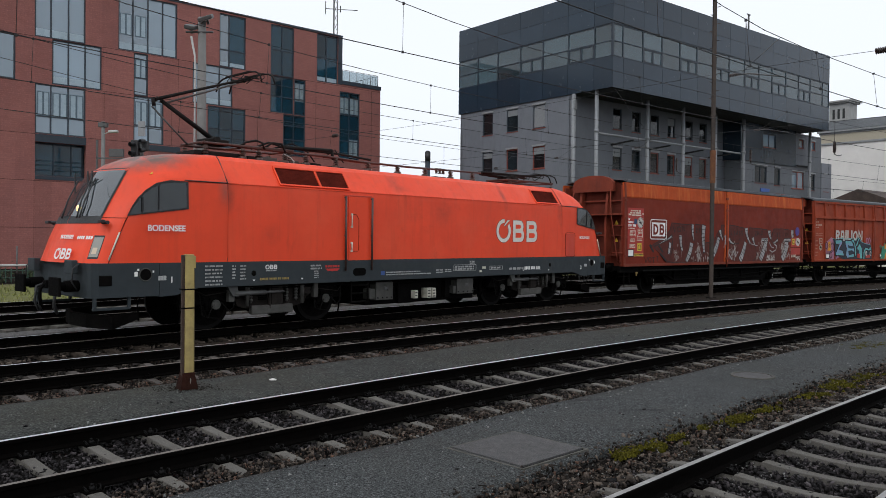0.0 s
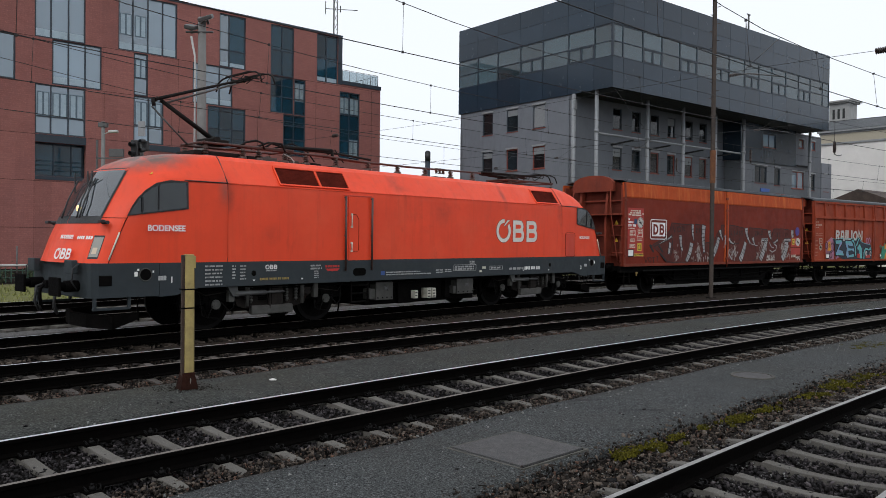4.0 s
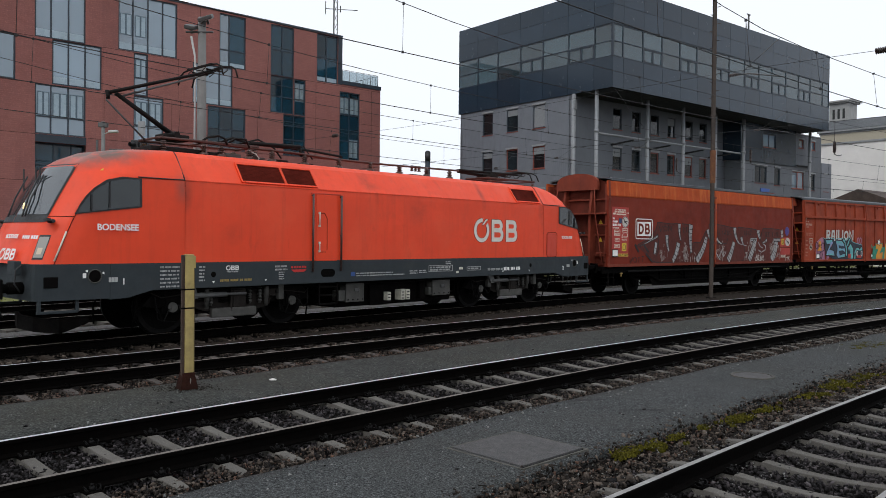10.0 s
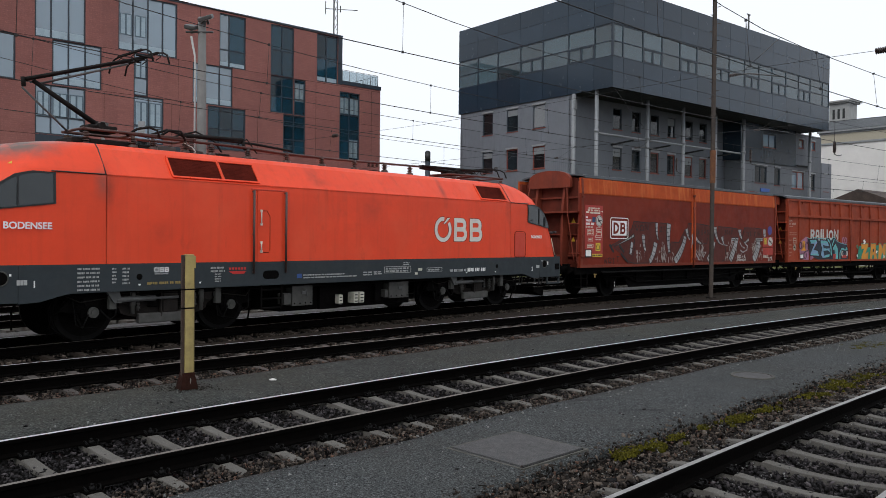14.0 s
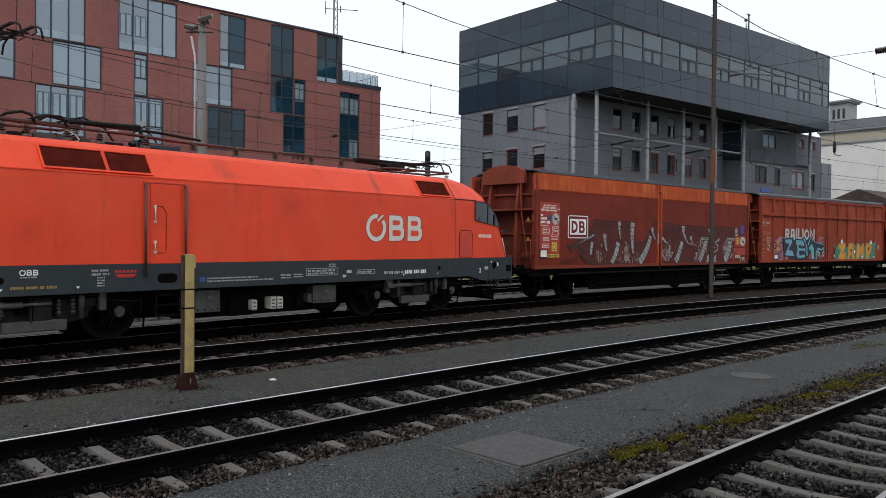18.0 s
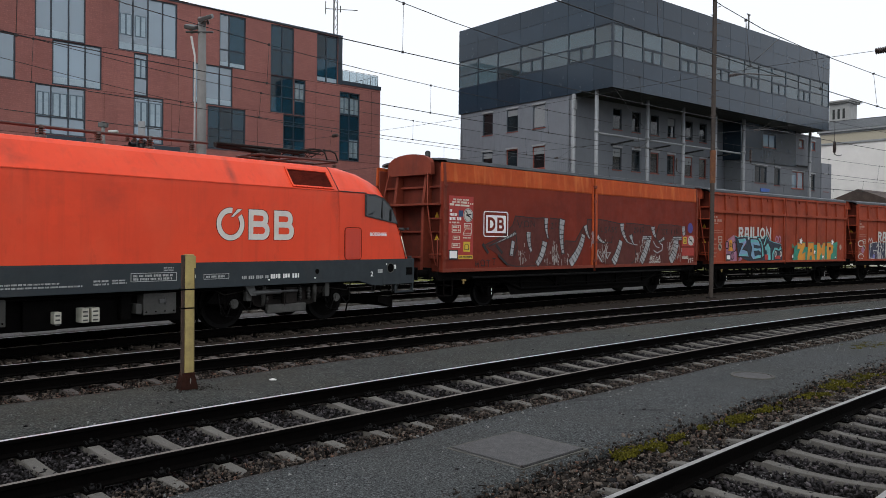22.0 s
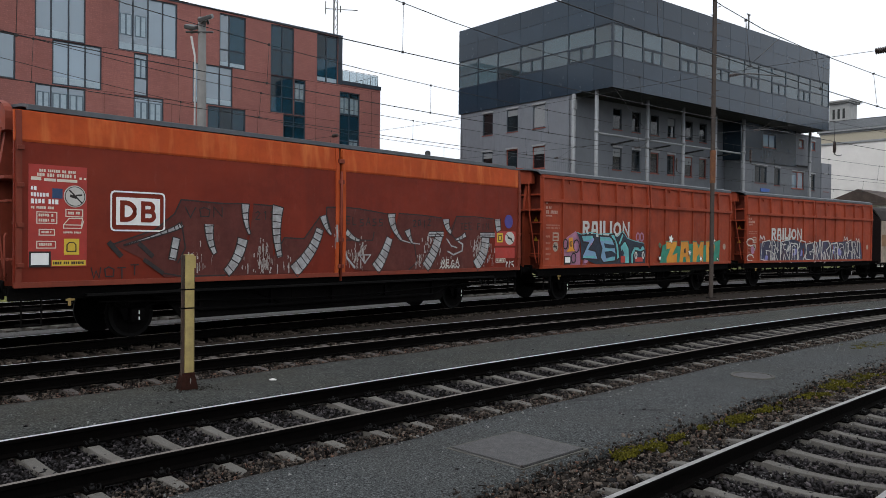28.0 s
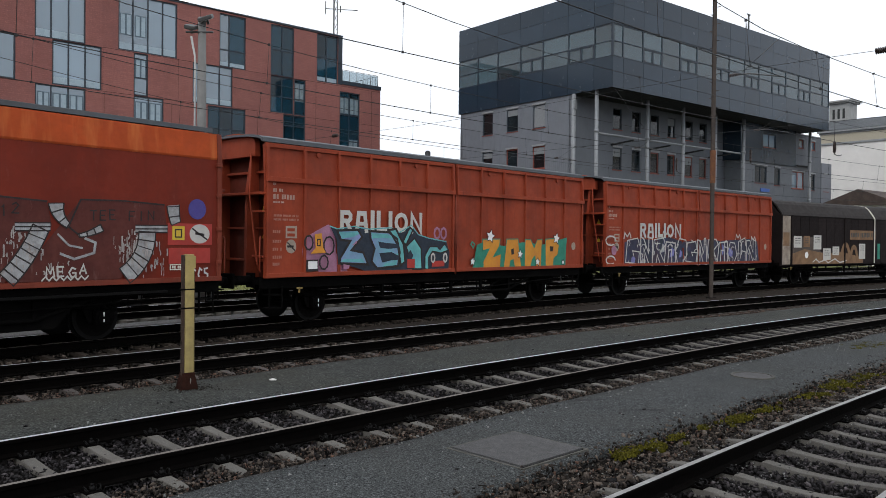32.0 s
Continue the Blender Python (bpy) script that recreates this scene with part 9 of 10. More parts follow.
# The first pane at 12.13 takes the pale tint, a painted half reflection.
for w in RED_WINDOWS:
    window(office, *w[:7], blind=w[7], inner=w[8], first=PALE if w[0] == 12.13 else None)
# spandrels, loggia and joints
for x0, x1, z0, z1 in ((-1.55, 1.85, 8.62, 9.16), (5.3, 8.9, 8.62, 9.1), (-1.55, 1.85, 5.98, 6.25)):
    bm = bmesh.new()
    span(bm, x0, x1, -0.03, 0.25, z0 + 0.01, z1 - 0.01, 0.01)
    part("spandrel", bm, M_FRAME, office, "slate-grey metal spandrel")
window(office, -1.5, 1.8, 6.25, 8.6, (-0.2, 1.0), (), M_DARKTINTGLASS, y=0.6)
bm = bmesh.new()
for z in (6.7, 7.05, 7.35):
    rod(bm, (-1.5, 0.2, z), (1.8, 0.2, z), 0.02, 6)
part("balustrade", bm, M_FRAME, office)
for z in (2.6, 5.9, 9.17, 12.73, 15.96):
    edges = sorted([-26.0, 28.4] + [v for h in holes if h[2] - 0.02 <= z <= h[3] + 0.02 for v in h[:2]])
    for a, b in zip(edges[::2], edges[1::2]):
        if b - a > 0.3:
            bm = bmesh.new()
            span(bm, a + 0.02, b - 0.02, -0.004, 0.02, z - 0.018, z + 0.018)
            part("joint", bm, M_JOINT, wall)
for x, z0, z1 in ((-1.6, 0, 6.0), (-4.8, 0, 6), (3.0, 12.8, 16), (3.1, 9.2, 12.7), (8.7, 12.8, 16), (8.2, 9.2, 12.7), (-2.75, 16, 20.4), (10.5, 16, 20.4), (15.6, 9.2, 12.7), (21.3, 9.2, 16), (27.4, 9.2, 16), (3.0, 0, 9), (8.0, 0, 9)):
    bm = bmesh.new()
    span(bm, x - 0.015, x + 0.015, -0.004, 0.02, z0 + 0.02, z1 - 0.02)
    part("joint", bm, M_JOINT, wall)
# glass balustrade on the terrace and lattice mast on the roof behind
bm = bmesh.new()
for x in steps(24.3, 28.3, 5):
    rod(bm, (x, 0.3, 16.5), (x, 0.3, 17.55), 0.02, 6)
rod(bm, (24.2, 0.3, 17.55), (28.35, 0.3, 17.55), 0.025, 6)
for y in steps(0.3, 5.3, 12):
    rod(bm, (28.35, y, 16.5), (28.35, y, 17.5), 0.018, 6)
rod(bm, (28.35, 0.3, 17.55), (28.35, 5.3, 17.55), 0.025, 6)
terr = part("terrace_balustrade", bm, M_METALCAP, office)
bm = bmesh.new()
span(bm, 24.2, 28.3, 0.33, 0.34, 16.55, 17.5)
part("glass_sheet", bm, glass("clear_balustrade_glass", (0.3, 0.33, 0.35), 0.05, 0.75), terr)
mast = thing("antenna_mast", "slim lattice antenna mast with cross arms", "antenna", Matrix.Translation((-12.6, 90, GROUND_Z - 0.1)))
bm = bmesh.new()
for a in range(3):
    x, y = 0.28 * math.cos(a * 2.094), 0.28 * math.sin(a * 2.094)
    rod(bm, (x, y, 0), (x, y, 32), 0.05, 6)
for i in range(32):
    for a in range(3):
        b = (a + 1) % 3
        rod(bm, (0.28 * math.cos(a * 2.094), 0.28 * math.sin(a * 2.094), i), (0.28 * math.cos(b * 2.094), 0.28 * math.sin(b * 2.094), i + 1), 0.025, 4)
part("lattice", bm, M_STEEL, mast)
bm = bmesh.new()
rod(bm, (-1.1, 0, 28.6), (2.6, 0, 28.4), 0.04, 6)
rod(bm, (-1.1, 0, 28.0), (-1.1, 0, 29.4), 0.05, 6)
rod(bm, (0.6, 0, 28.2), (0.6, 0, 28.9), 0.06, 6)
part("aerial", bm, M_STEEL, mast)

# grey office building: local x along its long front, y along the short side
E1 = (0.776, 0.630)
GREY_AT = local_frame(12.37, 58.0, *E1)
grey = thing("grey_office_building", "dark grey office building with overhanging glazed top storey", "building", GREY_AT)
BW, BD, Z0, Z1, ZA, ZB = 34.2, 17.6, 13.43, 21.0, 15.76, 18.17
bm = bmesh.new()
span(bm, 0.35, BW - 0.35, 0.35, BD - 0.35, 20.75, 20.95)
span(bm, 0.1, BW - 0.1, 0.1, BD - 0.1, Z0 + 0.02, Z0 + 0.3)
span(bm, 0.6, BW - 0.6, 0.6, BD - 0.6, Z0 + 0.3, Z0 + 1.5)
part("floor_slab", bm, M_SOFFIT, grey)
bm = bmesh.new()
span(bm, 2.4, BW - 2.4, 2.4, BD - 2.4, Z0 + 1.5, 20.75)
span(bm, 0.5, BW - 0.5, 0.5, BD - 0.5, ZB + 0.3, 20.75)
part("core", bm, M_ROOM, grey)
XM = [0, 1.26, 3.69, 6.13, 8.54, 10.92, 13.35, 15.8, 18.27, 20.71, 23.02, 25.55, 27.98, 30.31, 32.86, BW]
YM = [0, 1.78, 4.41, 7.11, 9.72, 12.43, 15.01, BD]


def panels(parent, marks, rows, place):
    for a, b in zip(marks, marks[1:]):
        for c, d in rows:
            q = bmesh.new()
            place(q, a + 0.012, b - 0.012, c + 0.012, d - 0.012)
            part("panel", q, M_DARKCLAD, parent)


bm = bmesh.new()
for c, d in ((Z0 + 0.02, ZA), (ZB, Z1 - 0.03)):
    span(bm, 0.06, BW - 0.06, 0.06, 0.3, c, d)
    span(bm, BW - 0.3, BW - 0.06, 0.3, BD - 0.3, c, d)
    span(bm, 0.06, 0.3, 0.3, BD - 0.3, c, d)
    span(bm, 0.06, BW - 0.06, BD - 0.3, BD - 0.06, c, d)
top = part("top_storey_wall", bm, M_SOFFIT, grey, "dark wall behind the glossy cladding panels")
ROWS = ((Z0, ZA - 0.02), (ZB + 0.02, 19.6), (19.6, Z1))
panels(top, XM, ROWS, lambda q, a, b, c, d: span(q, a, b, 0.0, 0.05, c, d))
panels(top, YM, ROWS, lambda q, a, b, c, d: span(q, 0.0, 0.05, a, b, c, d))
panels(top, [0, BD / 2, BD], ((Z0, Z1),), lambda q, a, b, c, d: span(q, BW - 0.05, BW, a, b, c, d))


def strip_field(a, b, sash, flip):
    """One field of the ribbon window; flip turns it onto the short side."""
    def put(q, u0, u1, v0, v1, c, d):
        if flip:
            span(q, v0, v1, u0, u1, c, d)
        else:
            span(q, u0, u1, v0, v1, c, d)
    bm = bmesh.new()
    f = 0.06
    for u0, u1, c, d in ((a, a + f, ZA, ZB), (b - f, b, ZA, ZB), (a + f, b - f, ZA, ZA + f), (a + f, b - f, ZB - f, ZB), (a + f, b - f, 16.86, 16.94)):
        put(bm, u0, u1, 0.03, 0.13, c, d)
    bmesh.ops.remove_doubles(bm, verts=bm.verts, dist=1e-4)
    if sash:
        m = (a + b) / 2
        for u0, u1, c, d in ((m - 0.09, m + 0.09, ZA + f, 16.86), (a + f, a + f + 0.09, ZA + f, 16.86), (b - f - 0.09, b - f, ZA + f, 16.86), (a + f, b - f, 16.76, 16.85), (a + f, b - f, ZA + f, ZA + f + 0.09)):
            put(bm, u0, u1, 0.025, 0.125, c, d)
    w = part("ribbon_window", bm, M_FRAME, grey)
    for c, d in ((ZA + f, 16.86), (16.94, ZB - f)):
        bm = bmesh.new()
        put(bm, a + f, b - f, 0.075, 0.085, c, d)
        g = part("pane", bm, M_RIBBONGLASS, w)
        g.visible_shadow = False
    rnd = random.Random(int(a * 10) + flip)
    if rnd.random() < 0.6:
        bm = bmesh.new()
        h = rnd.uniform(0.9, 2.2)
        put(bm, a + 0.1, b - 0.1, 0.3, 0.32, ZB - h, ZB - 0.05)
        part("blind", bm, M_GREYBLIND, w)


M_RIBBONGLASS = glass("grey_ribbon_glass", (0.045, 0.075, 0.09), 0.03, 0.2, 0.0, 0.4)
M_RIBBONGLASS.node_tree.nodes["Principled BSDF"].inputs["IOR"].default_value = 1.7
M_GREYBLIND = shader("grey_roller_blind", (0.2, 0.21, 0.22), 0.85, vary=0.1)
for i, (a, b) in enumerate(zip(XM, XM[1:])):
    strip_field(a + (0.14 if i == 0 else 0), b, i in (2, 4, 6, 8, 10, 12), 0)
for i, (a, b) in enumerate(zip(YM, YM[1:])):
    strip_field(a + (0.14 if i == 0 else 0), b, i in (1, 3), 1)
bm = bmesh.new()
span(bm, 0.01, 0.13, 0.01, 0.13, ZA, ZB)
part("corner_mullion", bm, M_FRAME, grey)
bm = bmesh.new()
rod(bm, (20.1, 0.8, 20.9), (20.1, 0.8, 22.7), 0.08, 8)
rod(bm, (19.65, 0.8, 20.9), (19.65, 0.8, 22.1), 0.03, 6)
rod(bm, (19.85, 0.8, 22.7), (20.35, 0.8, 22.7), 0.06, 6)
part("roof_vent_pipe", bm, M_STEEL, grey)
bm = bmesh.new()
span(bm, 19.0, 22.5, 3, 6, 20.9, 21.5)
part("roof_unit", bm, M_STEEL, grey)

# lower storeys: short side with ribbed cladding, recessed long side behind columns
LEFT_WIN = [(y0, y1, z0, z1) for y0, y1 in ((6.87, 8.24), (10.0, 11.36), (13.09, 14.42)) for z0, z1 in ((11.2, 13.1), (7.9, 9.72), (4.4, 6.2))]
bm = bmesh.new()
wall_with_openings(bm, 4.06, 17.42, GROUND_Z - 0.1, Z0, LEFT_WIN, 0.12, 0.42)
for v in bm.verts:
    v.co.x, v.co.y = v.co.y, v.co.x
bmesh.ops.reverse_faces(bm, faces=bm.faces[:])
sidew = part("short_side_wall", bm, M_GREYCLAD, grey, "grey ribbed metal side wall")
bm = bmesh.new()
y = 4.1
while y < 17.4:
    for c, d in ((6.25, 7.85), (9.8, 11.1), (GROUND_Z, 4.3)):
        span(bm, 0.105, 0.125, y, y + 0.07, c, d)
    if not any(w[0] - 0.1 < y < w[1] + 0.05 for w in LEFT_WIN):
        for c, d in ((4.3, 6.25), (7.85, 9.8), (11.1, Z0 - 0.02)):
            span(bm, 0.105, 0.125, y, y + 0.07, c, d)
    y += 0.21
tagged(part("cladding_ribs", bm, M_GREYCLAD, sidew), kind="stuff")


def plain_window(parent, x0, x1, z0, z1, y, flip=False, red=0, cap=True, mat=None, halfway=0.0):
    """Single window with lintel cap, sill and frame, in a wall at depth y."""
    def put(q, u0, u1, v0, v1, c, d, bev=0.0):
        if flip:
            span(q, v0, v1, u0, u1, c, d, bev)
        else:
            span(q, u0, u1, v0, v1, c, d, bev)
    f = 0.09
    bm = bmesh.new()
    for u0, u1, c, d in ((x0, x0 + f, z0, z1), (x1 - f, x1, z0, z1), (x0 + f, x1 - f, z0, z0 + f), (x0 + f, x1 - f, z1 - f, z1)):
        put(bm, u0, u1, y + 0.06, y + 0.18, c, d)
    if x1 - x0 > 1.6:
        put(bm, (x0 + x1) / 2 - 0.05, (x0 + x1) / 2 + 0.05, y + 0.06, y + 0.18, z0 + f, z1 - f)
    w = part("window", bm, M_WINRED if red else M_FRAME, parent)
    bm = bmesh.new()
    put(bm, x0 + f, x1 - f, y + 0.11, y + 0.12, z0 + f, z1 - f)
    g = part("pane", bm, mat or M_GLASS, w)
    g.visible_shadow = False
    bm = bmesh.new()
    put(bm, x0 - 0.05, x1 + 0.05, y - 0.06, y + 0.1, z0 - 0.07, z0 - 0.005, 0.01)
    part("sill", bm, M_WINRED, w, "dull red window sill")
    if cap:
        bm = bmesh.new()
        put(bm, x0 - 0.06, x1 + 0.06, y - 0.06, y + 0.04, z1 + 0.005, z1 + 0.16, 0.01)
        part("blind_box", bm, M_METALCAP, w, "pale grey blind box")
    if halfway:
        bm = bmesh.new()
        put(bm, x0 + f, x1 - f, y + 0.07, y + 0.09, z1 - (z1 - z0) * halfway, z1 - f)
        part("roller_shutter", bm, M_GREYBLIND, w)
    return w


for (a, b, c, d), red, sh in zip(LEFT_WIN, (0, 1, 1, 0, 1, 1, 0, 0, 0), (0.95, 0.35, 0, 0.3, 0, 0, 0, 0.3, 0)):
    plain_window(grey, a, b, c, d, 0.12, True, red, True, None, sh)
DY = 4.06
FRONT_WIN = [(x, x + 1.15, z0, z1) for x in (5.17, 7.66, 10.25, 12.66, 15.35, 17.6) for z0, z1 in ((11.25, 13.0), (7.95, 9.75), (4.5, 6.3))]
bm = bmesh.new()
wall_with_openings(bm, 0.12, 22.0, GROUND_Z - 0.1, Z0, FRONT_WIN, DY, DY + 0.3)
part("recessed_front_wall", bm, M_GREYSHADED, grey, "grey metal front wall under the overhang")
for i, (a, b, c, d) in enumerate(FRONT_WIN):
    plain_window(grey, a, b, c, d, DY, False, 1 if i % 3 == 1 and i > 6 else 0, c < 11, None, (0.4 if i % 4 == 1 else 0))
    if i % 3 == 1 and i in (10, 13, 16):
        bm = bmesh.new()
        span(bm, a + 0.15, b - 0.35, DY + 0.2, DY + 0.22, c + 0.1, d - 0.15)
        part("curtain", bm, M_BLIND, grey)
# Dark sheets stand in for the rooms' depth, their dimness put into the colour.
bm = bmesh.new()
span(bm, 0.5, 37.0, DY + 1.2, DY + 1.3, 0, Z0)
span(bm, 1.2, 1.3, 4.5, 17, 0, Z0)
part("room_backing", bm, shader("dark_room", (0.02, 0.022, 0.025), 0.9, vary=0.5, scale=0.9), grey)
bm = bmesh.new()
span(bm, 0.12, BW, 17.1, 17.4, GROUND_Z - 0.1, Z0)
span(bm, 37.3, 37.6, 2.5, 17.4, GROUND_Z - 0.1, 13.3)
span(bm, 37.65, 39.9, 2.3, 12, GROUND_Z - 0.1, 10.6)
part("rear_wall", bm, M_GREYCLAD, grey)
BY = 2.2
bm = bmesh.new()
BAY_WIN = [(25.48, 27.9, 11.33, 12.62), (32.75, 33.8, 11.8, 12.7), (35.1, 36.3, 11.8, 12.7)]
wall_with_openings(bm, 21.48, 31.9, 9.81, Z0 - 0.02, BAY_WIN[:1], BY, BY + 0.25)
span(bm, 21.48, 21.73, BY + 0.25, DY, 9.81, Z0 - 0.02)
span(bm, 21.48, 31.9, BY + 0.25, DY + 0.2, 9.81, 9.95)
bmesh.ops.remove_doubles(bm, verts=bm.verts, dist=1e-4)
part("bay", bm, M_DARKCLAD, grey, "dark projecting bay")
bm = bmesh.new()
LOW_WIN = [(24.3, 26.5, 7.81, 9.46), (27.96, 29.07, 7.75, 9.46), (31.44, 33.93, 7.61, 9.35), (35.12, 36.3, 7.6, 9.3)]
span(bm, 21.8, 22.05, BY + 0.4, DY, GROUND_Z, 9.8)
east = part("east_front_wall", bm, M_GREYSHADED, grey)
for args, wins in (((21.8, 37.6, GROUND_Z - 0.1, 9.8), LOW_WIN), ((31.9, 37.6, 9.8, Z0 - 0.15), BAY_WIN[1:])):
    for a, b, c, d in wall_pieces(*args, wins):
        bm = bmesh.new()
        span(bm, a, b, BY + 0.15, BY + 0.4, c, d)
        part("wall_panel", bm, M_GREYSHADED, east)
plain_window(grey, *BAY_WIN[0], BY, False, 0, False, M_SKYTINTGLASS)
for w in BAY_WIN[1:]:
    plain_window(grey, *w, BY + 0.15, False, 1, True, M_SKYTINTGLASS, 0)
for i, w in enumerate(LOW_WIN):
    plain_window(grey, *w, BY + 0.15, False, 1 if i == 2 else 0, True, M_SKYTINTGLASS if i == 2 else None)
plain_window(grey, 38.2, 39.2, 7.6, 9.4, 2.3, False, 0, True)
bm = bmesh.new()
span(bm, 31.95, 34.6, BY - 0.25, BY + 0.14, 9.92, 10.02, 0.01)
part("canopy_rail", bm, M_SOFFIT, grey)
for x in (0.35, 6.65, 11.6, 16.5, 21.2, 33.9):
    bm = bmesh.new()
    rod(bm, (x, 1.75, GROUND_Z - 0.1), (x, 1.75, Z0 + 0.02), 0.15, 14)
    for z in (6.5, 10.4):
        rod(bm, (x, 1.75, z - 0.1), (x, 1.75, z + 0.1), 0.2, 14)
    part("column", bm, M_COLUMN, grey, "pale grey round steel column")
for a, b in ((0.4, 6.5), (6.8, 11.45), (11.75, 16.3), (16.65, 20.6)):
    bm = bmesh.new()
    rod(bm, (a, 1.75, 10.25), (b, 1.75, 10.25), 0.085, 10)
    part("tie_beam", bm, M_COLUMN, grey)
    bm = bmesh.new()
    prism(bm, [(1.8, 10.15), (DY, 10.0), (DY, 9.85), (1.8, 10.05)], "x", b - 1.6, b - 1.5)
    part("bracket", bm, M_SOFFIT, grey)
# corner downpipe
bm = bmesh.new()
rod(bm, (-0.02, 3.72, GROUND_Z), (-0.02, 3.72, Z0 - 0.02), 0.17, 12)
span(bm, -0.16, 0.12, 3.5, 3.95, 12.2, 12.9, 0.02)
part("downpipe", bm, M_COLUMN, grey)
bm = bmesh.new()
span(bm, 25.3, 26.9, BY + 0.05, BY + 0.12, 7.0, 7.32, 0.01)
part("sign_board", bm, shader("blue_sign_paint", (0.05, 0.12, 0.4), 0.5), grey, "small blue sign board")

# pale old building behind, and a low brown roof
pale = thing("pale_station_building", "pale cream rendered building with cornice and grey roof", "building", local_frame(48.4, 101.2, 0.63, -0.776))
bm = bmesh.new()
span(bm, 0, 60, 0, 14, GROUND_Z - 0.1, 14.6)
part("wall", bm, M_STUCCO, pale)
bm = bmesh.new()
span(bm, -0.15, 60.15, -0.15, 14.1, 14.6, 14.85, 0.02)
span(bm, -0.1, 60.1, -0.1, 14.1, 15.95, 16.15, 0.02)
span(bm, -0.3, 60.3, -0.3, 14.3, 16.15, 16.45, 0.03)
part("cornice", bm, M_METALCAP, pale)
bm = bmesh.new()
span(bm, 0, 60, 0, 14, 14.85, 15.95)
part("frieze", bm, shader("beige_frieze", (0.4, 0.36, 0.28), 0.9, vary=0.06), pale)
bm = bmesh.new()
prism(bm, [(-0.35, 16.45), (14.35, 16.45), (11, 18.0), (3, 18.0)], "x", -0.3, 60.3)
part("roof", bm, M_TILE, pale)
bm = bmesh.new()
span(bm, -1.2, 1.3, 5, 7.5, 16.0, 20.6)
span(bm, -1.5, 1.6, 4.7, 7.8, 20.6, 20.8, 0.03)
span(bm, -1.7, 1.8, 4.5, 8.0, 20.8, 21.0, 0.03)
part("chimney_block", bm, shader("weathered_grey_plaster", (0.33, 0.33, 0.32), 0.9, vary=0.15, scale=0.8, dirt=(0.15, 0.15, 0.14), dirt_amount=0.4, streak=0.5), pale, "grey weathered tower block")
for x in (-0.75, -0.1, 0.55):
    bm = bmesh.new()
    span(bm, x, x + 0.3, 4.97, 5.05, 18.6, 19.9)
    part("slot", bm, M_SOFFIT, pale)
low = thing("low_shed", "low shed with weathered brown roof", "building", local_frame(45.5, 78, 0.776, 0.63))
bm = bmesh.new()
span(bm, 0, 40, 0, 8, GROUND_Z - 0.1, 6.0)
part("wall", bm, M_STUCCO, low)
bm = bmesh.new()
prism(bm, [(-0.4, 6.0), (8.4, 6.0), (4, 7.7)], "x", -0.5, 40)
part("roof", bm, shader("brown_weathered_roof", (0.07, 0.05, 0.042), 0.85, vary=0.3, scale=1.5, bump=0.5, bump_scale=6), low)
# ---------------------------------------------------------------- overhead line, masts, lamps, signals, fence
M_WIRE = shader("dark_contact_wire", (0.02, 0.02, 0.021), 0.6, 0.3, vary=0.2)
M_CONCRETE = shader("grey_concrete_mast", (0.16, 0.158, 0.152), 0.9, vary=0.15, scale=2.5, dirt=(0.1, 0.095, 0.085), dirt_amount=0.4, dirt_scale=1.5, streak=0.4)
M_BROWNMAST = shader("brown_grey_mast", (0.05, 0.036, 0.028), 0.8, vary=0.35, scale=3, dirt=(0.035, 0.03, 0.028), dirt_amount=0.5, streak=0.4)
M_PORCELAIN = shader("dark_porcelain", (0.03, 0.016, 0.013), 0.35, vary=0.1)
M_DUCT = shader("grey_white_cable_duct", (0.42, 0.42, 0.41), 0.7, vary=0.12)
SPAN_U = {"B": 11.0, "C": 16.74, "D": 12.74, "E": 9.0, "F": 5.2}
CONTACT = {"B": 5.94, "C": 6.06, "D": 5.83, "E": 5.88, "F": 5.7}


LOW = {"B": (6.88, 12.0, 0.0134), "C": (6.85, 5.0, 0.0065), "D": (6.64, 1.0, 0.0022), "E": (6.6, -5.0, 0.003), "F": (6.5, -5.0, 0.003)}


def messenger_z(k, u):
    """Height of the carrier wire: low in mid-span, rising towards the camera's side support."""
    low, um, c = LOW[k]
    return min(low + c * max(0.0, um - u) ** 2, low + 2.0)


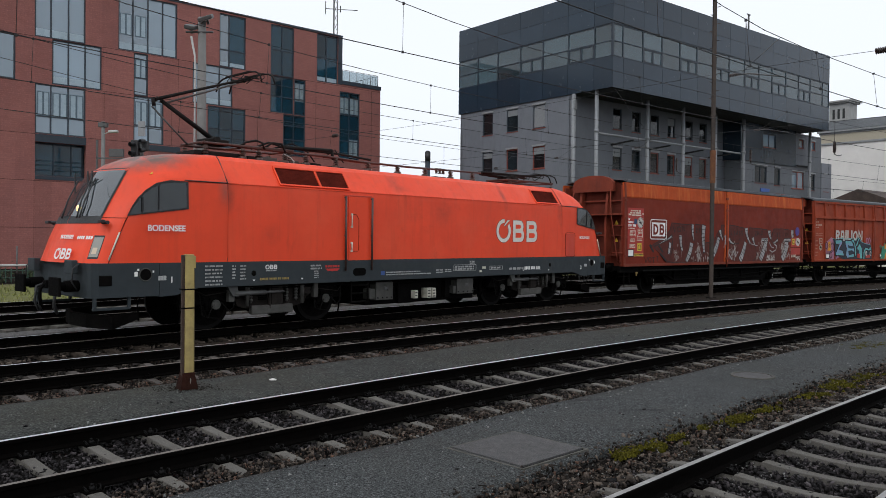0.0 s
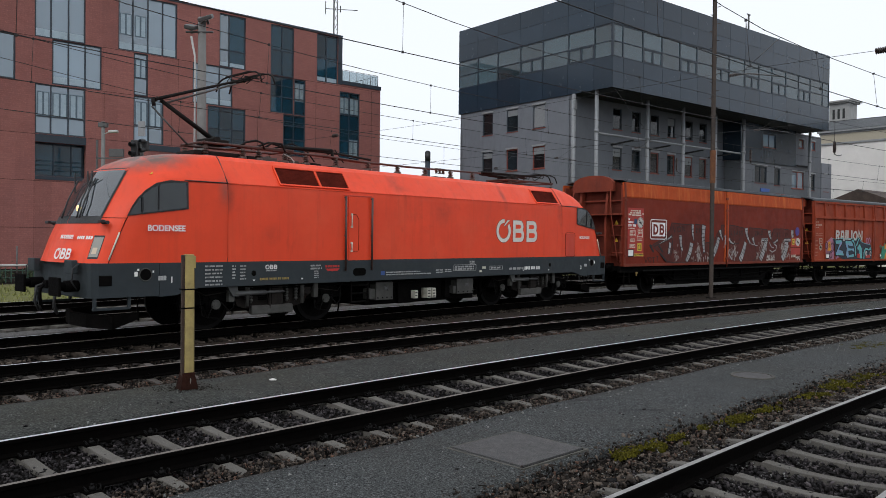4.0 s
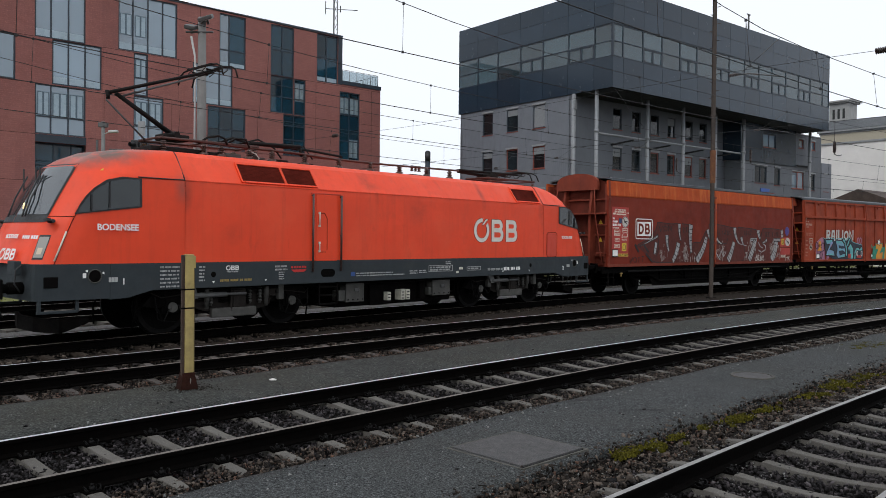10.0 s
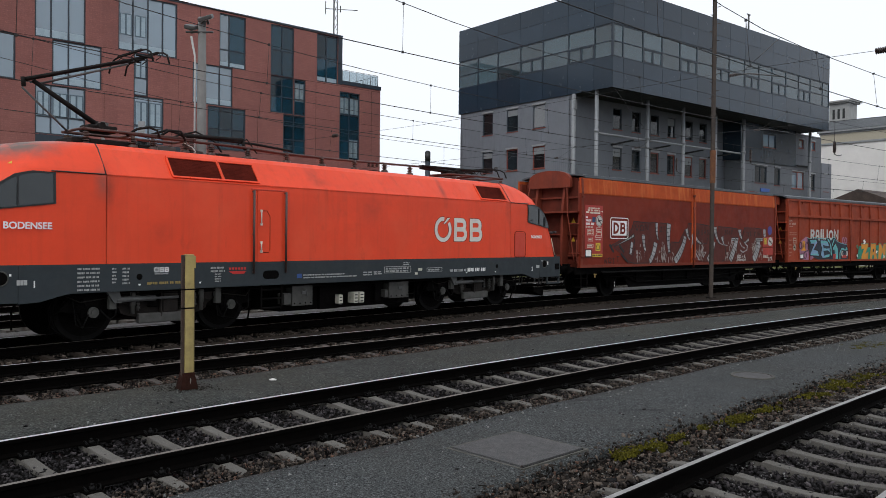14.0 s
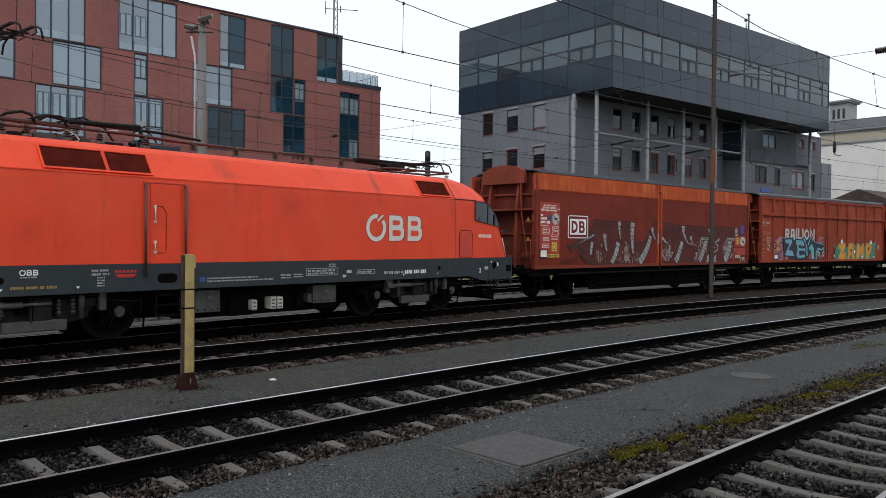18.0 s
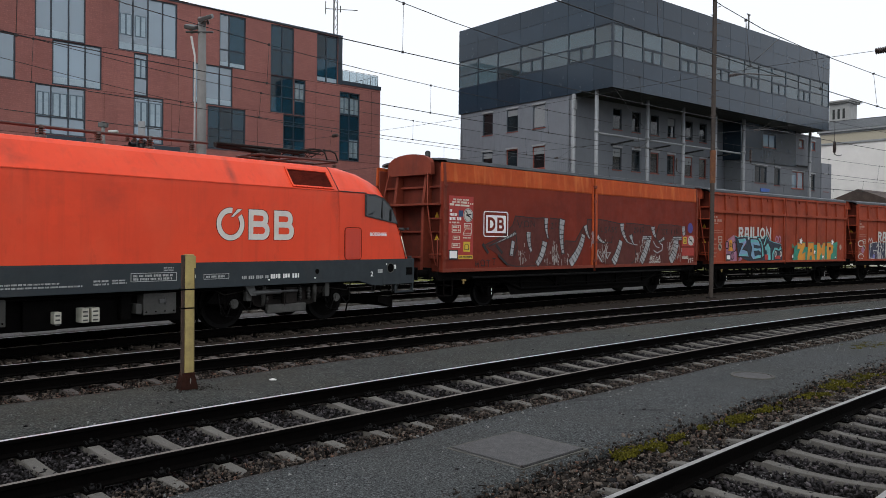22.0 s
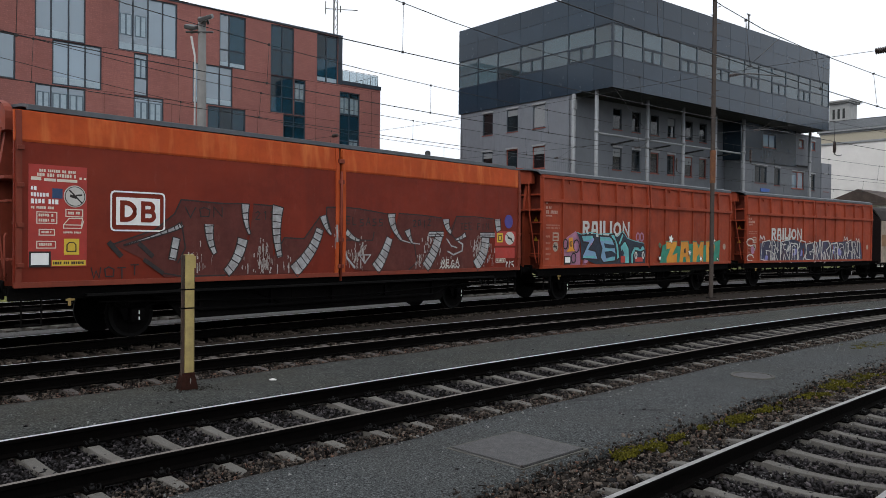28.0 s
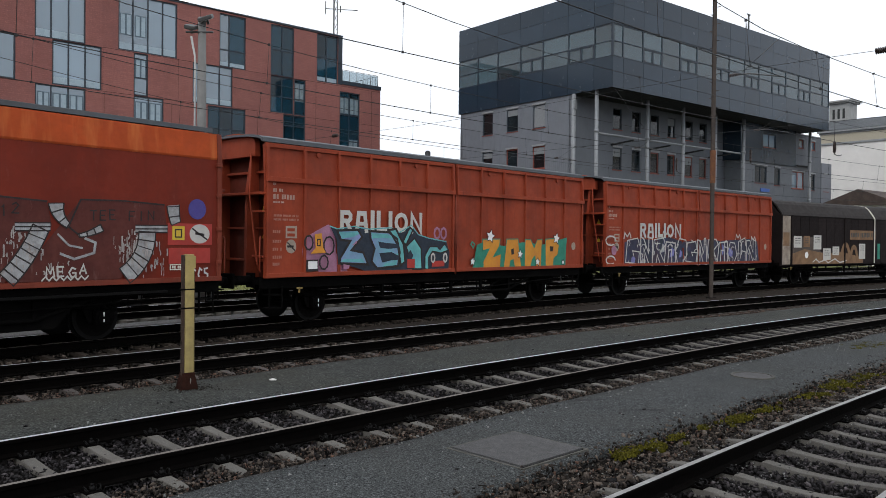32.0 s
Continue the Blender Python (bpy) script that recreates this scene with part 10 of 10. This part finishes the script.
for k, lo, hi in (("B", -8, 75), ("C", -20, 95), ("D", -38, 110), ("E", -45, 120), ("F", -50, 120)):
    line = thing("overhead_line", "thin dark overhead contact line with carrier wire", "overhead line", group="overhead lines")
    us = steps(lo, hi, int((hi - lo) / 2))
    bm = bmesh.new()
    pipe(bm, [on_track(k, u, 0.12 * math.sin(u * 0.12), CONTACT[k])[0] for u in us], 0.011, 5)
    part("contact_wire", bm, M_WIRE, line)
    bm = bmesh.new()
    pipe(bm, [on_track(k, u, 0.0, messenger_z(k, u))[0] for u in us], 0.009, 5)
    part("carrier_wire", bm, M_WIRE, line)
    gap = {"B": 3.7, "C": 9.0, "D": 5.8, "E": 7.0, "F": 7.0}[k]
    u = {"B": 5.6, "C": -1.25 - 9.0, "D": -0.6 - 34.8, "E": -1.75 - 28, "F": -28}[k]
    while u < hi:
        bm = bmesh.new()
        a, b = on_track(k, u, 0.12 * math.sin(u * 0.12), CONTACT[k])[0], on_track(k, u, 0, messenger_z(k, u))[0]
        rod(bm, a, b, 0.006, 4)
        for p in (a, b):
            box(bm, p.x, p.y, p.z, 0.05, 0.05, 0.05)
        part("dropper", bm, M_WIRE, line)
        u += gap
    # registration arm with insulator at the cross span
    us_ = SPAN_U[k]
    p0, th = on_track(k, us_, 0.1, CONTACT[k] + 0.02)
    along = Vector((math.sin(th), math.cos(th), 0))
    side = Vector((math.cos(th), -math.sin(th), 0))
    bm = bmesh.new()
    rod(bm, p0, p0 + side * -0.85 + Vector((0, 0, 0.2)), 0.016, 6)
    rod(bm, p0 + side * -0.85 + Vector((0, 0, 0.2)), p0 + side * -1.2 + Vector((0, 0, 0.22)), 0.016, 6)
    rod(bm, p0 + side * -1.1 + Vector((0, 0, 0.22)), on_track(k, us_, 0, messenger_z(k, us_))[0], 0.008, 4)
    part("registration_arm", bm, M_STEEL, line)
    bm = bmesh.new()
    c = p0 + side * -1.15 + Vector((0, 0, 0.22))
    for i in range(6):
        rod(bm, c - side * (0.04 * i), c - side * (0.04 * i + 0.025), 0.045, 10, 0.028)
    part("insulator", bm, M_PORCELAIN, line)

# cross span over all tracks, carried by the steel mast
SPAN = thing("cross_span", "thin cross-span wires over the tracks with insulators", "overhead line")
C0, TH = Vector((10.68, 31.21, 0)), 0.7576 + 0.005644 * 12.74
CS = Vector((math.cos(TH), -math.sin(TH), 0))
for z, sag in ((8.58, 0.1), (6.35, 0.0)):
    bm = bmesh.new()
    pipe(bm, [C0 + CS * t + Vector((0, 0, z + sag * math.cos(t * 0.2))) for t in steps(-34, 16, 25)], 0.009, 5)
    part("span_wire", bm, M_WIRE, SPAN)
for t, z in ((5.95, 8.55), (-26.4, 8.6)):
    bm = bmesh.new()
    for i in range(7):
        a = C0 + CS * (t + i * 0.07) + Vector((0, 0, z + 0.05))
        rod(bm, a, a + CS * 0.04, 0.12, 10, 0.07)
    part("insulator", bm, M_PORCELAIN, SPAN)
for a, b in (((7.7, 8.75), (9.2, 6.9)), ((-4.7, 8.75), (-3.2, 6.9))):
    bm = bmesh.new()
    rod(bm, C0 + CS * a[0] + Vector((0, 0, a[1])), C0 + CS * b[0] + Vector((0, 0, b[1])), 0.008, 4)
    part("stay_wire", bm, M_WIRE, SPAN)
# rod insulators hung from the carrier wires beside the cross span
for k, u, z0, z1 in (("C", 20.5, 5.52, 6.06), ("D", 20.4, 5.8, 6.52), ("E", 18.05, 5.94, 6.74)):
    t = thing("hanging_insulator", "dark ribbed rod insulator hung from a carrier wire", "insulator", group="hanging insulators")
    p = on_track(k, u, 0, 0)[0]
    bm = bmesh.new()
    rod(bm, (p.x, p.y, z1), (p.x, p.y, messenger_z(k, u)), 0.008, 5)
    part("hanger", bm, M_WIRE, t)
    bm = bmesh.new()
    for i in range(9):
        z = z0 + 0.16 + (z1 - z0 - 0.16) * i / 9
        rod(bm, (p.x, p.y, z), (p.x, p.y, z + 0.05), 0.07, 10, 0.045)
    rod(bm, (p.x, p.y, z0 + 0.12), (p.x, p.y, z1), 0.042, 10)
    part("ribbed_rod", bm, M_PORCELAIN, t)
    bm = bmesh.new()
    pipe(bm, [(p.x, p.y, z0 + 0.14), (p.x, p.y, z0 + 0.06), (p.x + 0.1, p.y - 0.05, z0), (p.x + 0.24, p.y - 0.1, z0 + 0.02)], 0.02, 6)
    part("hook", bm, M_STEEL, t)
# slim brown steel mast with climbing pegs
m = thing("steel_mast", "slim rusty brown steel mast with climbing pegs", "mast", Matrix.Translation((10.68, 31.21, GROUND_Z - 0.05)))
bm = bmesh.new()
prism(bm, [(-0.065, -0.07), (0.065, -0.07), (0.065, -0.055), (0.012, -0.05), (0.012, 0.05), (0.065, 0.055), (0.065, 0.07), (-0.065, 0.07), (-0.065, 0.055), (-0.012, 0.05), (-0.012, -0.05), (-0.065, -0.055)], "z", 0, 13.2)
part("shaft", bm, M_BROWNMAST, m)
bm = bmesh.new()
span(bm, -0.09, 0.09, -0.09, 0.09, 4.6, 5.9, 0.015)
part("rusty_sleeve", bm, shader("orange_brown_rust", (0.13, 0.05, 0.02), 0.9, vary=0.35, scale=5, bump=0.4, dirt=(0.05, 0.03, 0.02), dirt_amount=0.4), m, "bright rusty sleeve")
for i in range(17):
    bm = bmesh.new()
    s = 1 if i % 2 else -1
    rod(bm, (0, 0, 6.6 + i * 0.33), (s * 0.2, -0.1, 6.62 + i * 0.33), 0.014, 5)
    part("climbing_peg", bm, M_BROWNMAST, m)
bm = bmesh.new()
span(bm, -0.16, 0.16, -0.16, 0.16, -0.05, 0.06, 0.02)
part("footing", bm, M_BED, m)

# concrete floodlight mast behind the train
m = thing("floodlight_mast", "grey concrete mast with two floodlights and cable duct", "mast", Matrix.Translation((-8.09, 26.2, GROUND_Z - 0.1)))
bm = bmesh.new()
rod(bm, (0, 0, 0), (0, 0, 9.6), 0.21, 16, 0.125)
part("shaft", bm, M_CONCRETE, m)
bm = bmesh.new()
pipe(bm, [(-0.21, -0.1, 0), (-0.19, -0.1, 8.0), (-0.2, -0.1, 8.3), (-0.33, -0.1, 8.95)], 0.036, 8)
part("cable_duct", bm, M_DUCT, m)
for dx, tilt, w in ((0.16, -18, 0.48), (-0.32, 10, 0.34)):
    bm = bmesh.new()
    mm = Matrix.Translation((dx, -0.15, 9.55 if dx > 0 else 9.25)) @ Matrix.Rotation(radians(tilt), 4, "Y") @ Matrix.Rotation(radians(20), 4, "X")
    box(bm, 0, 0, 0, w, 0.4, 0.13, 0.03, mm)
    box(bm, 0, 0.1, -0.12, 0.08, 0.08, 0.2, 0, mm)
    f = part("floodlight", bm, M_STEEL, m)
    bm = bmesh.new()
    box(bm, 0, -0.03, -0.072, w * 0.85, 0.3, 0.012, 0, mm)
    part("lens", bm, M_LENS, f)
bm = bmesh.new()
rod(bm, (-0.5, -0.1, 9.1), (0.4, -0.1, 9.1), 0.035, 8)
part("cross_arm", bm, M_STEEL, m)

# small lamp post and signal beside it
m = thing("yard_lamp", "short concrete lamp post with white lantern", "street lamp", Matrix.Translation((-15.18, 35.0, GROUND_Z - 0.1)))
bm = bmesh.new()
rod(bm, (0, 0, 0), (0, 0, 7.4), 0.1, 12, 0.08)
part("shaft", bm, M_CONCRETE, m)
bm = bmesh.new()
rod(bm, (0.05, 0, 6.85), (0.35, -0.1, 6.95), 0.025, 6)
box(bm, 0.5, -0.12, 6.95, 0.42, 0.18, 0.12, 0.05)
part("lantern", bm, M_DUCT, m, "white street lantern")
bm = bmesh.new()
span(bm, -0.2, 0.2, -0.1, 0.1, 7.15, 7.35, 0.02)
part("bracket", bm, M_STEEL, m)
m = thing("railway_signal", "black railway light signal on a steel post", "signal", Matrix.Translation((-10.55, 27.0, GROUND_Z - 0.1)))
bm = bmesh.new()
rod(bm, (0.15, 0, 0), (0.15, 0, 5.5), 0.075, 10)
part("post", bm, M_STEEL, m)
for x, z, w, h in ((-0.02, 5.3, 0.26, 0.6), (0.32, 5.4, 0.2, 0.34)):
    bm = bmesh.new()
    span(bm, x - w / 2, x + w / 2, -0.18, 0.05, z - h / 2, z + h / 2, 0.03)
    hd = part("signal_head", bm, M_RUBBER, m)
    for i in range(2):
        bm = bmesh.new()
        rod(bm, (x, -0.18, z + 0.15 - i * 0.3), (x - 0.08, -0.36, z + 0.12 - i * 0.3), 0.07, 12, 0.08, caps=False)
        part("hood", bm, M_RUBBER, hd)
bm = bmesh.new()
span(bm, 0.05, 0.28, -0.06, 0.02, 5.75, 6.25, 0.01)
part("backboard", bm, M_METALCAP, m)
bm = bmesh.new()
span(bm, -1.4, -0.4, -0.03, 0.03, 4.95, 5.0)
span(bm, -1.4, -1.34, -0.03, 0.03, 0, 5.6)
span(bm, -0.95, -0.45, -0.06, 0.06, 5.02, 5.3, 0.02)
part("equipment_bracket", bm, M_STEEL, m)
# vent pipe far behind, between the two office buildings
m = thing("vent_stack", "dark grey steel vent stack with round cap", "chimney", Matrix.Translation((-1.24, 60.0, GROUND_Z - 0.1)))
bm = bmesh.new()
rod(bm, (0, 0, 0), (0, 0, 8.4), 0.19, 12)
part("pipe", bm, M_FRAME, m)
bm = bmesh.new()
rod(bm, (0, 0, 8.3), (0, 0, 8.95), 0.21, 12)
rod(bm, (0, 0, 8.95), (0, 0, 9.08), 0.21, 12, 0.12)
part("cap", bm, M_RUBBER, m)

# grass, fence and low wall in front of the red building
ob = plate("grass_strip", "F", -1.8, "F", -14.0, GROUND_Z - 0.06, M_GRASS, -60, 90, 1.5, 0.2, 0.5)
tagged(ob, "rough green grass strip behind the tracks", "grass", kind="structure")
rng = np.random.default_rng(3)
bm = bmesh.new()
for _ in range(5200):
    u, lat = rng.uniform(-26, 8), rng.uniform(-12.0, -1.9)
    p, th = on_track("F", u, lat, GROUND_Z - 0.06)
    h, a = rng.uniform(0.05, 0.2), rng.uniform(0, 6.28)
    d = Vector((math.cos(a), math.sin(a), 0)) * rng.uniform(0.01, 0.03)
    v = [bm.verts.new(q) for q in (p - d, p + d, p + Vector((rng.uniform(-0.08, 0.08), rng.uniform(-0.08, 0.08), h)))]
    bm.faces.new(v)
M_BLADE = islands(shader("grass_blades", (0.13, 0.14, 0.03), 0.9, vary=0.4, scale=3), 0.5)
tagged(part("grass_blades", bm, M_BLADE), "tufts of yellow-green grass", "grass", kind="stuff")
fence = thing("low_fence", "low green metal fence with white top rail", "fence", group="")
M_FENCE = shader("green_fence_paint", (0.03, 0.075, 0.055), 0.6, vary=0.15)
fa, fb = Vector((-23.5, 36.2, 0)), Vector((-13.0, 45.2, 0))
n = 56
me = None
for i in range(n + 1):
    c = fa.lerp(fb, i / n)
    if me is None:
        bm = bmesh.new()
        span(bm, -0.02, 0.02, -0.02, 0.02, GROUND_Z - 0.1, 0.45)
        me = bpy.data.meshes.new("paling")
        bm.to_mesh(me)
        bm.free()
        me.materials.append(M_FENCE)
    shared("paling", me, fence, Matrix.Translation(c))
for z, r, mat, nm in ((0.56, 0.055, M_DUCT, "top_rail"), (0.3, 0.02, M_FENCE, "rail"), (-0.05, 0.02, M_FENCE, "rail")):
    bm = bmesh.new()
    rod(bm, fa + Vector((0, 0, z)), fb + Vector((0, 0, z)), r, 6)
    part(nm, bm, mat, fence)
for i in range(0, n + 1, 14):
    bm = bmesh.new()
    c = fa.lerp(fb, i / n)
    rod(bm, c + Vector((0, 0, GROUND_Z - 0.1)), c + Vector((0, 0, 1.5 if i == 14 else 0.6)), 0.035, 8)
    part("post", bm, M_STEEL, fence)
bush_rng = random.Random(9)
M_BUSH = islands(shader("dark_green_leaves", (0.035, 0.06, 0.02), 0.85, vary=0.4, scale=4), 0.5)
for cx, cy, r in ((-20.3, 39.5, 0.9), (-18.6, 41.0, 0.7), (-22.0, 38.2, 0.7)):
    b = thing("shrub", "low dark green shrub behind the fence", "shrub", Matrix.Translation((cx, cy, GROUND_Z - 0.1)), "shrubs by the fence")
    bm = bmesh.new()
    for i in range(5):
        a = i * 1.26
        rod(bm, (0, 0, 0), (0.4 * r * math.cos(a), 0.4 * r * math.sin(a), 0.9 * r), 0.02, 5, 0.008)
    part("stem", bm, M_BROWNMAST, b)
    bm = bmesh.new()
    for i in range(1300):
        d = Vector((bush_rng.gauss(0, 0.5), bush_rng.gauss(0, 0.5), abs(bush_rng.gauss(0.35, 0.32)))) * r
        a, w = bush_rng.uniform(0, 6.28), bush_rng.uniform(0.03, 0.07)
        e = Vector((math.cos(a), math.sin(a), bush_rng.uniform(-0.5, 0.5))) * w
        f = Vector((-math.sin(a), math.cos(a), bush_rng.uniform(-0.6, 0.6))) * w * 0.6
        bm.faces.new([bm.verts.new(q) for q in (d - e, d + f, d + e, d - f)])
    part("foliage", bm, M_BUSH, b)["kind"] = "stuff"
# ---------------------------------------------------------------- motion: the train draws away slowly to the left
S_T = [(0, 0), (3.5, 0), (3.9, 0), (4.7, -0.03), (5.5, -0.1092), (6, -0.1765), (7, -0.315), (8, -0.4861), (9, -0.7318), (10, -1.0256), (11, -1.3641), (12, -1.7552), (13, -2.1968), (14, -2.6947), (14.5, -2.9573),
       (15.5, -3.535), (16.5, -4.1584), (17, -4.4863), (18, -5.2406), (19, -6.0855), (20, -7.0703), (21, -8.2321), (22, -9.5657), (23, -11.062), (24, -12.7089), (25, -14.4984), (25.5, -15.45),
       (26.5, -17.5), (27.5, -19.762), (28, -20.9123), (29, -23.3539), (30, -25.9422), (31, -28.6878), (32, -31.6004)]


def rolled(t):
    """How far the train has gone at t."""
    ts, ss = [a for a, _ in S_T], [b for _, b in S_T]
    return float(np.interp(t, ts, ss))


def motions():
    for ob, u, piv in VEHICLES:
        walk(ob, [(t, vehicle_pose(u + s, piv)) for t, s in S_T])
    grid = [i * SECONDS / 960 for i in range(961)]
    times, last = [0.0, 3.5, 3.9], 0.0
    for t in grid:
        if t > 4 and (abs(rolled(t) - last) > 0.4 or t >= SECONDS - 1e-6):
            times.append(t)
            last = rolled(t)
    for ob, r, x in WHEELS:
        walk(ob, [(t, pose(x, 0, r, 0, math.degrees(rolled(t) / r), 0)) for t in times])


motions()
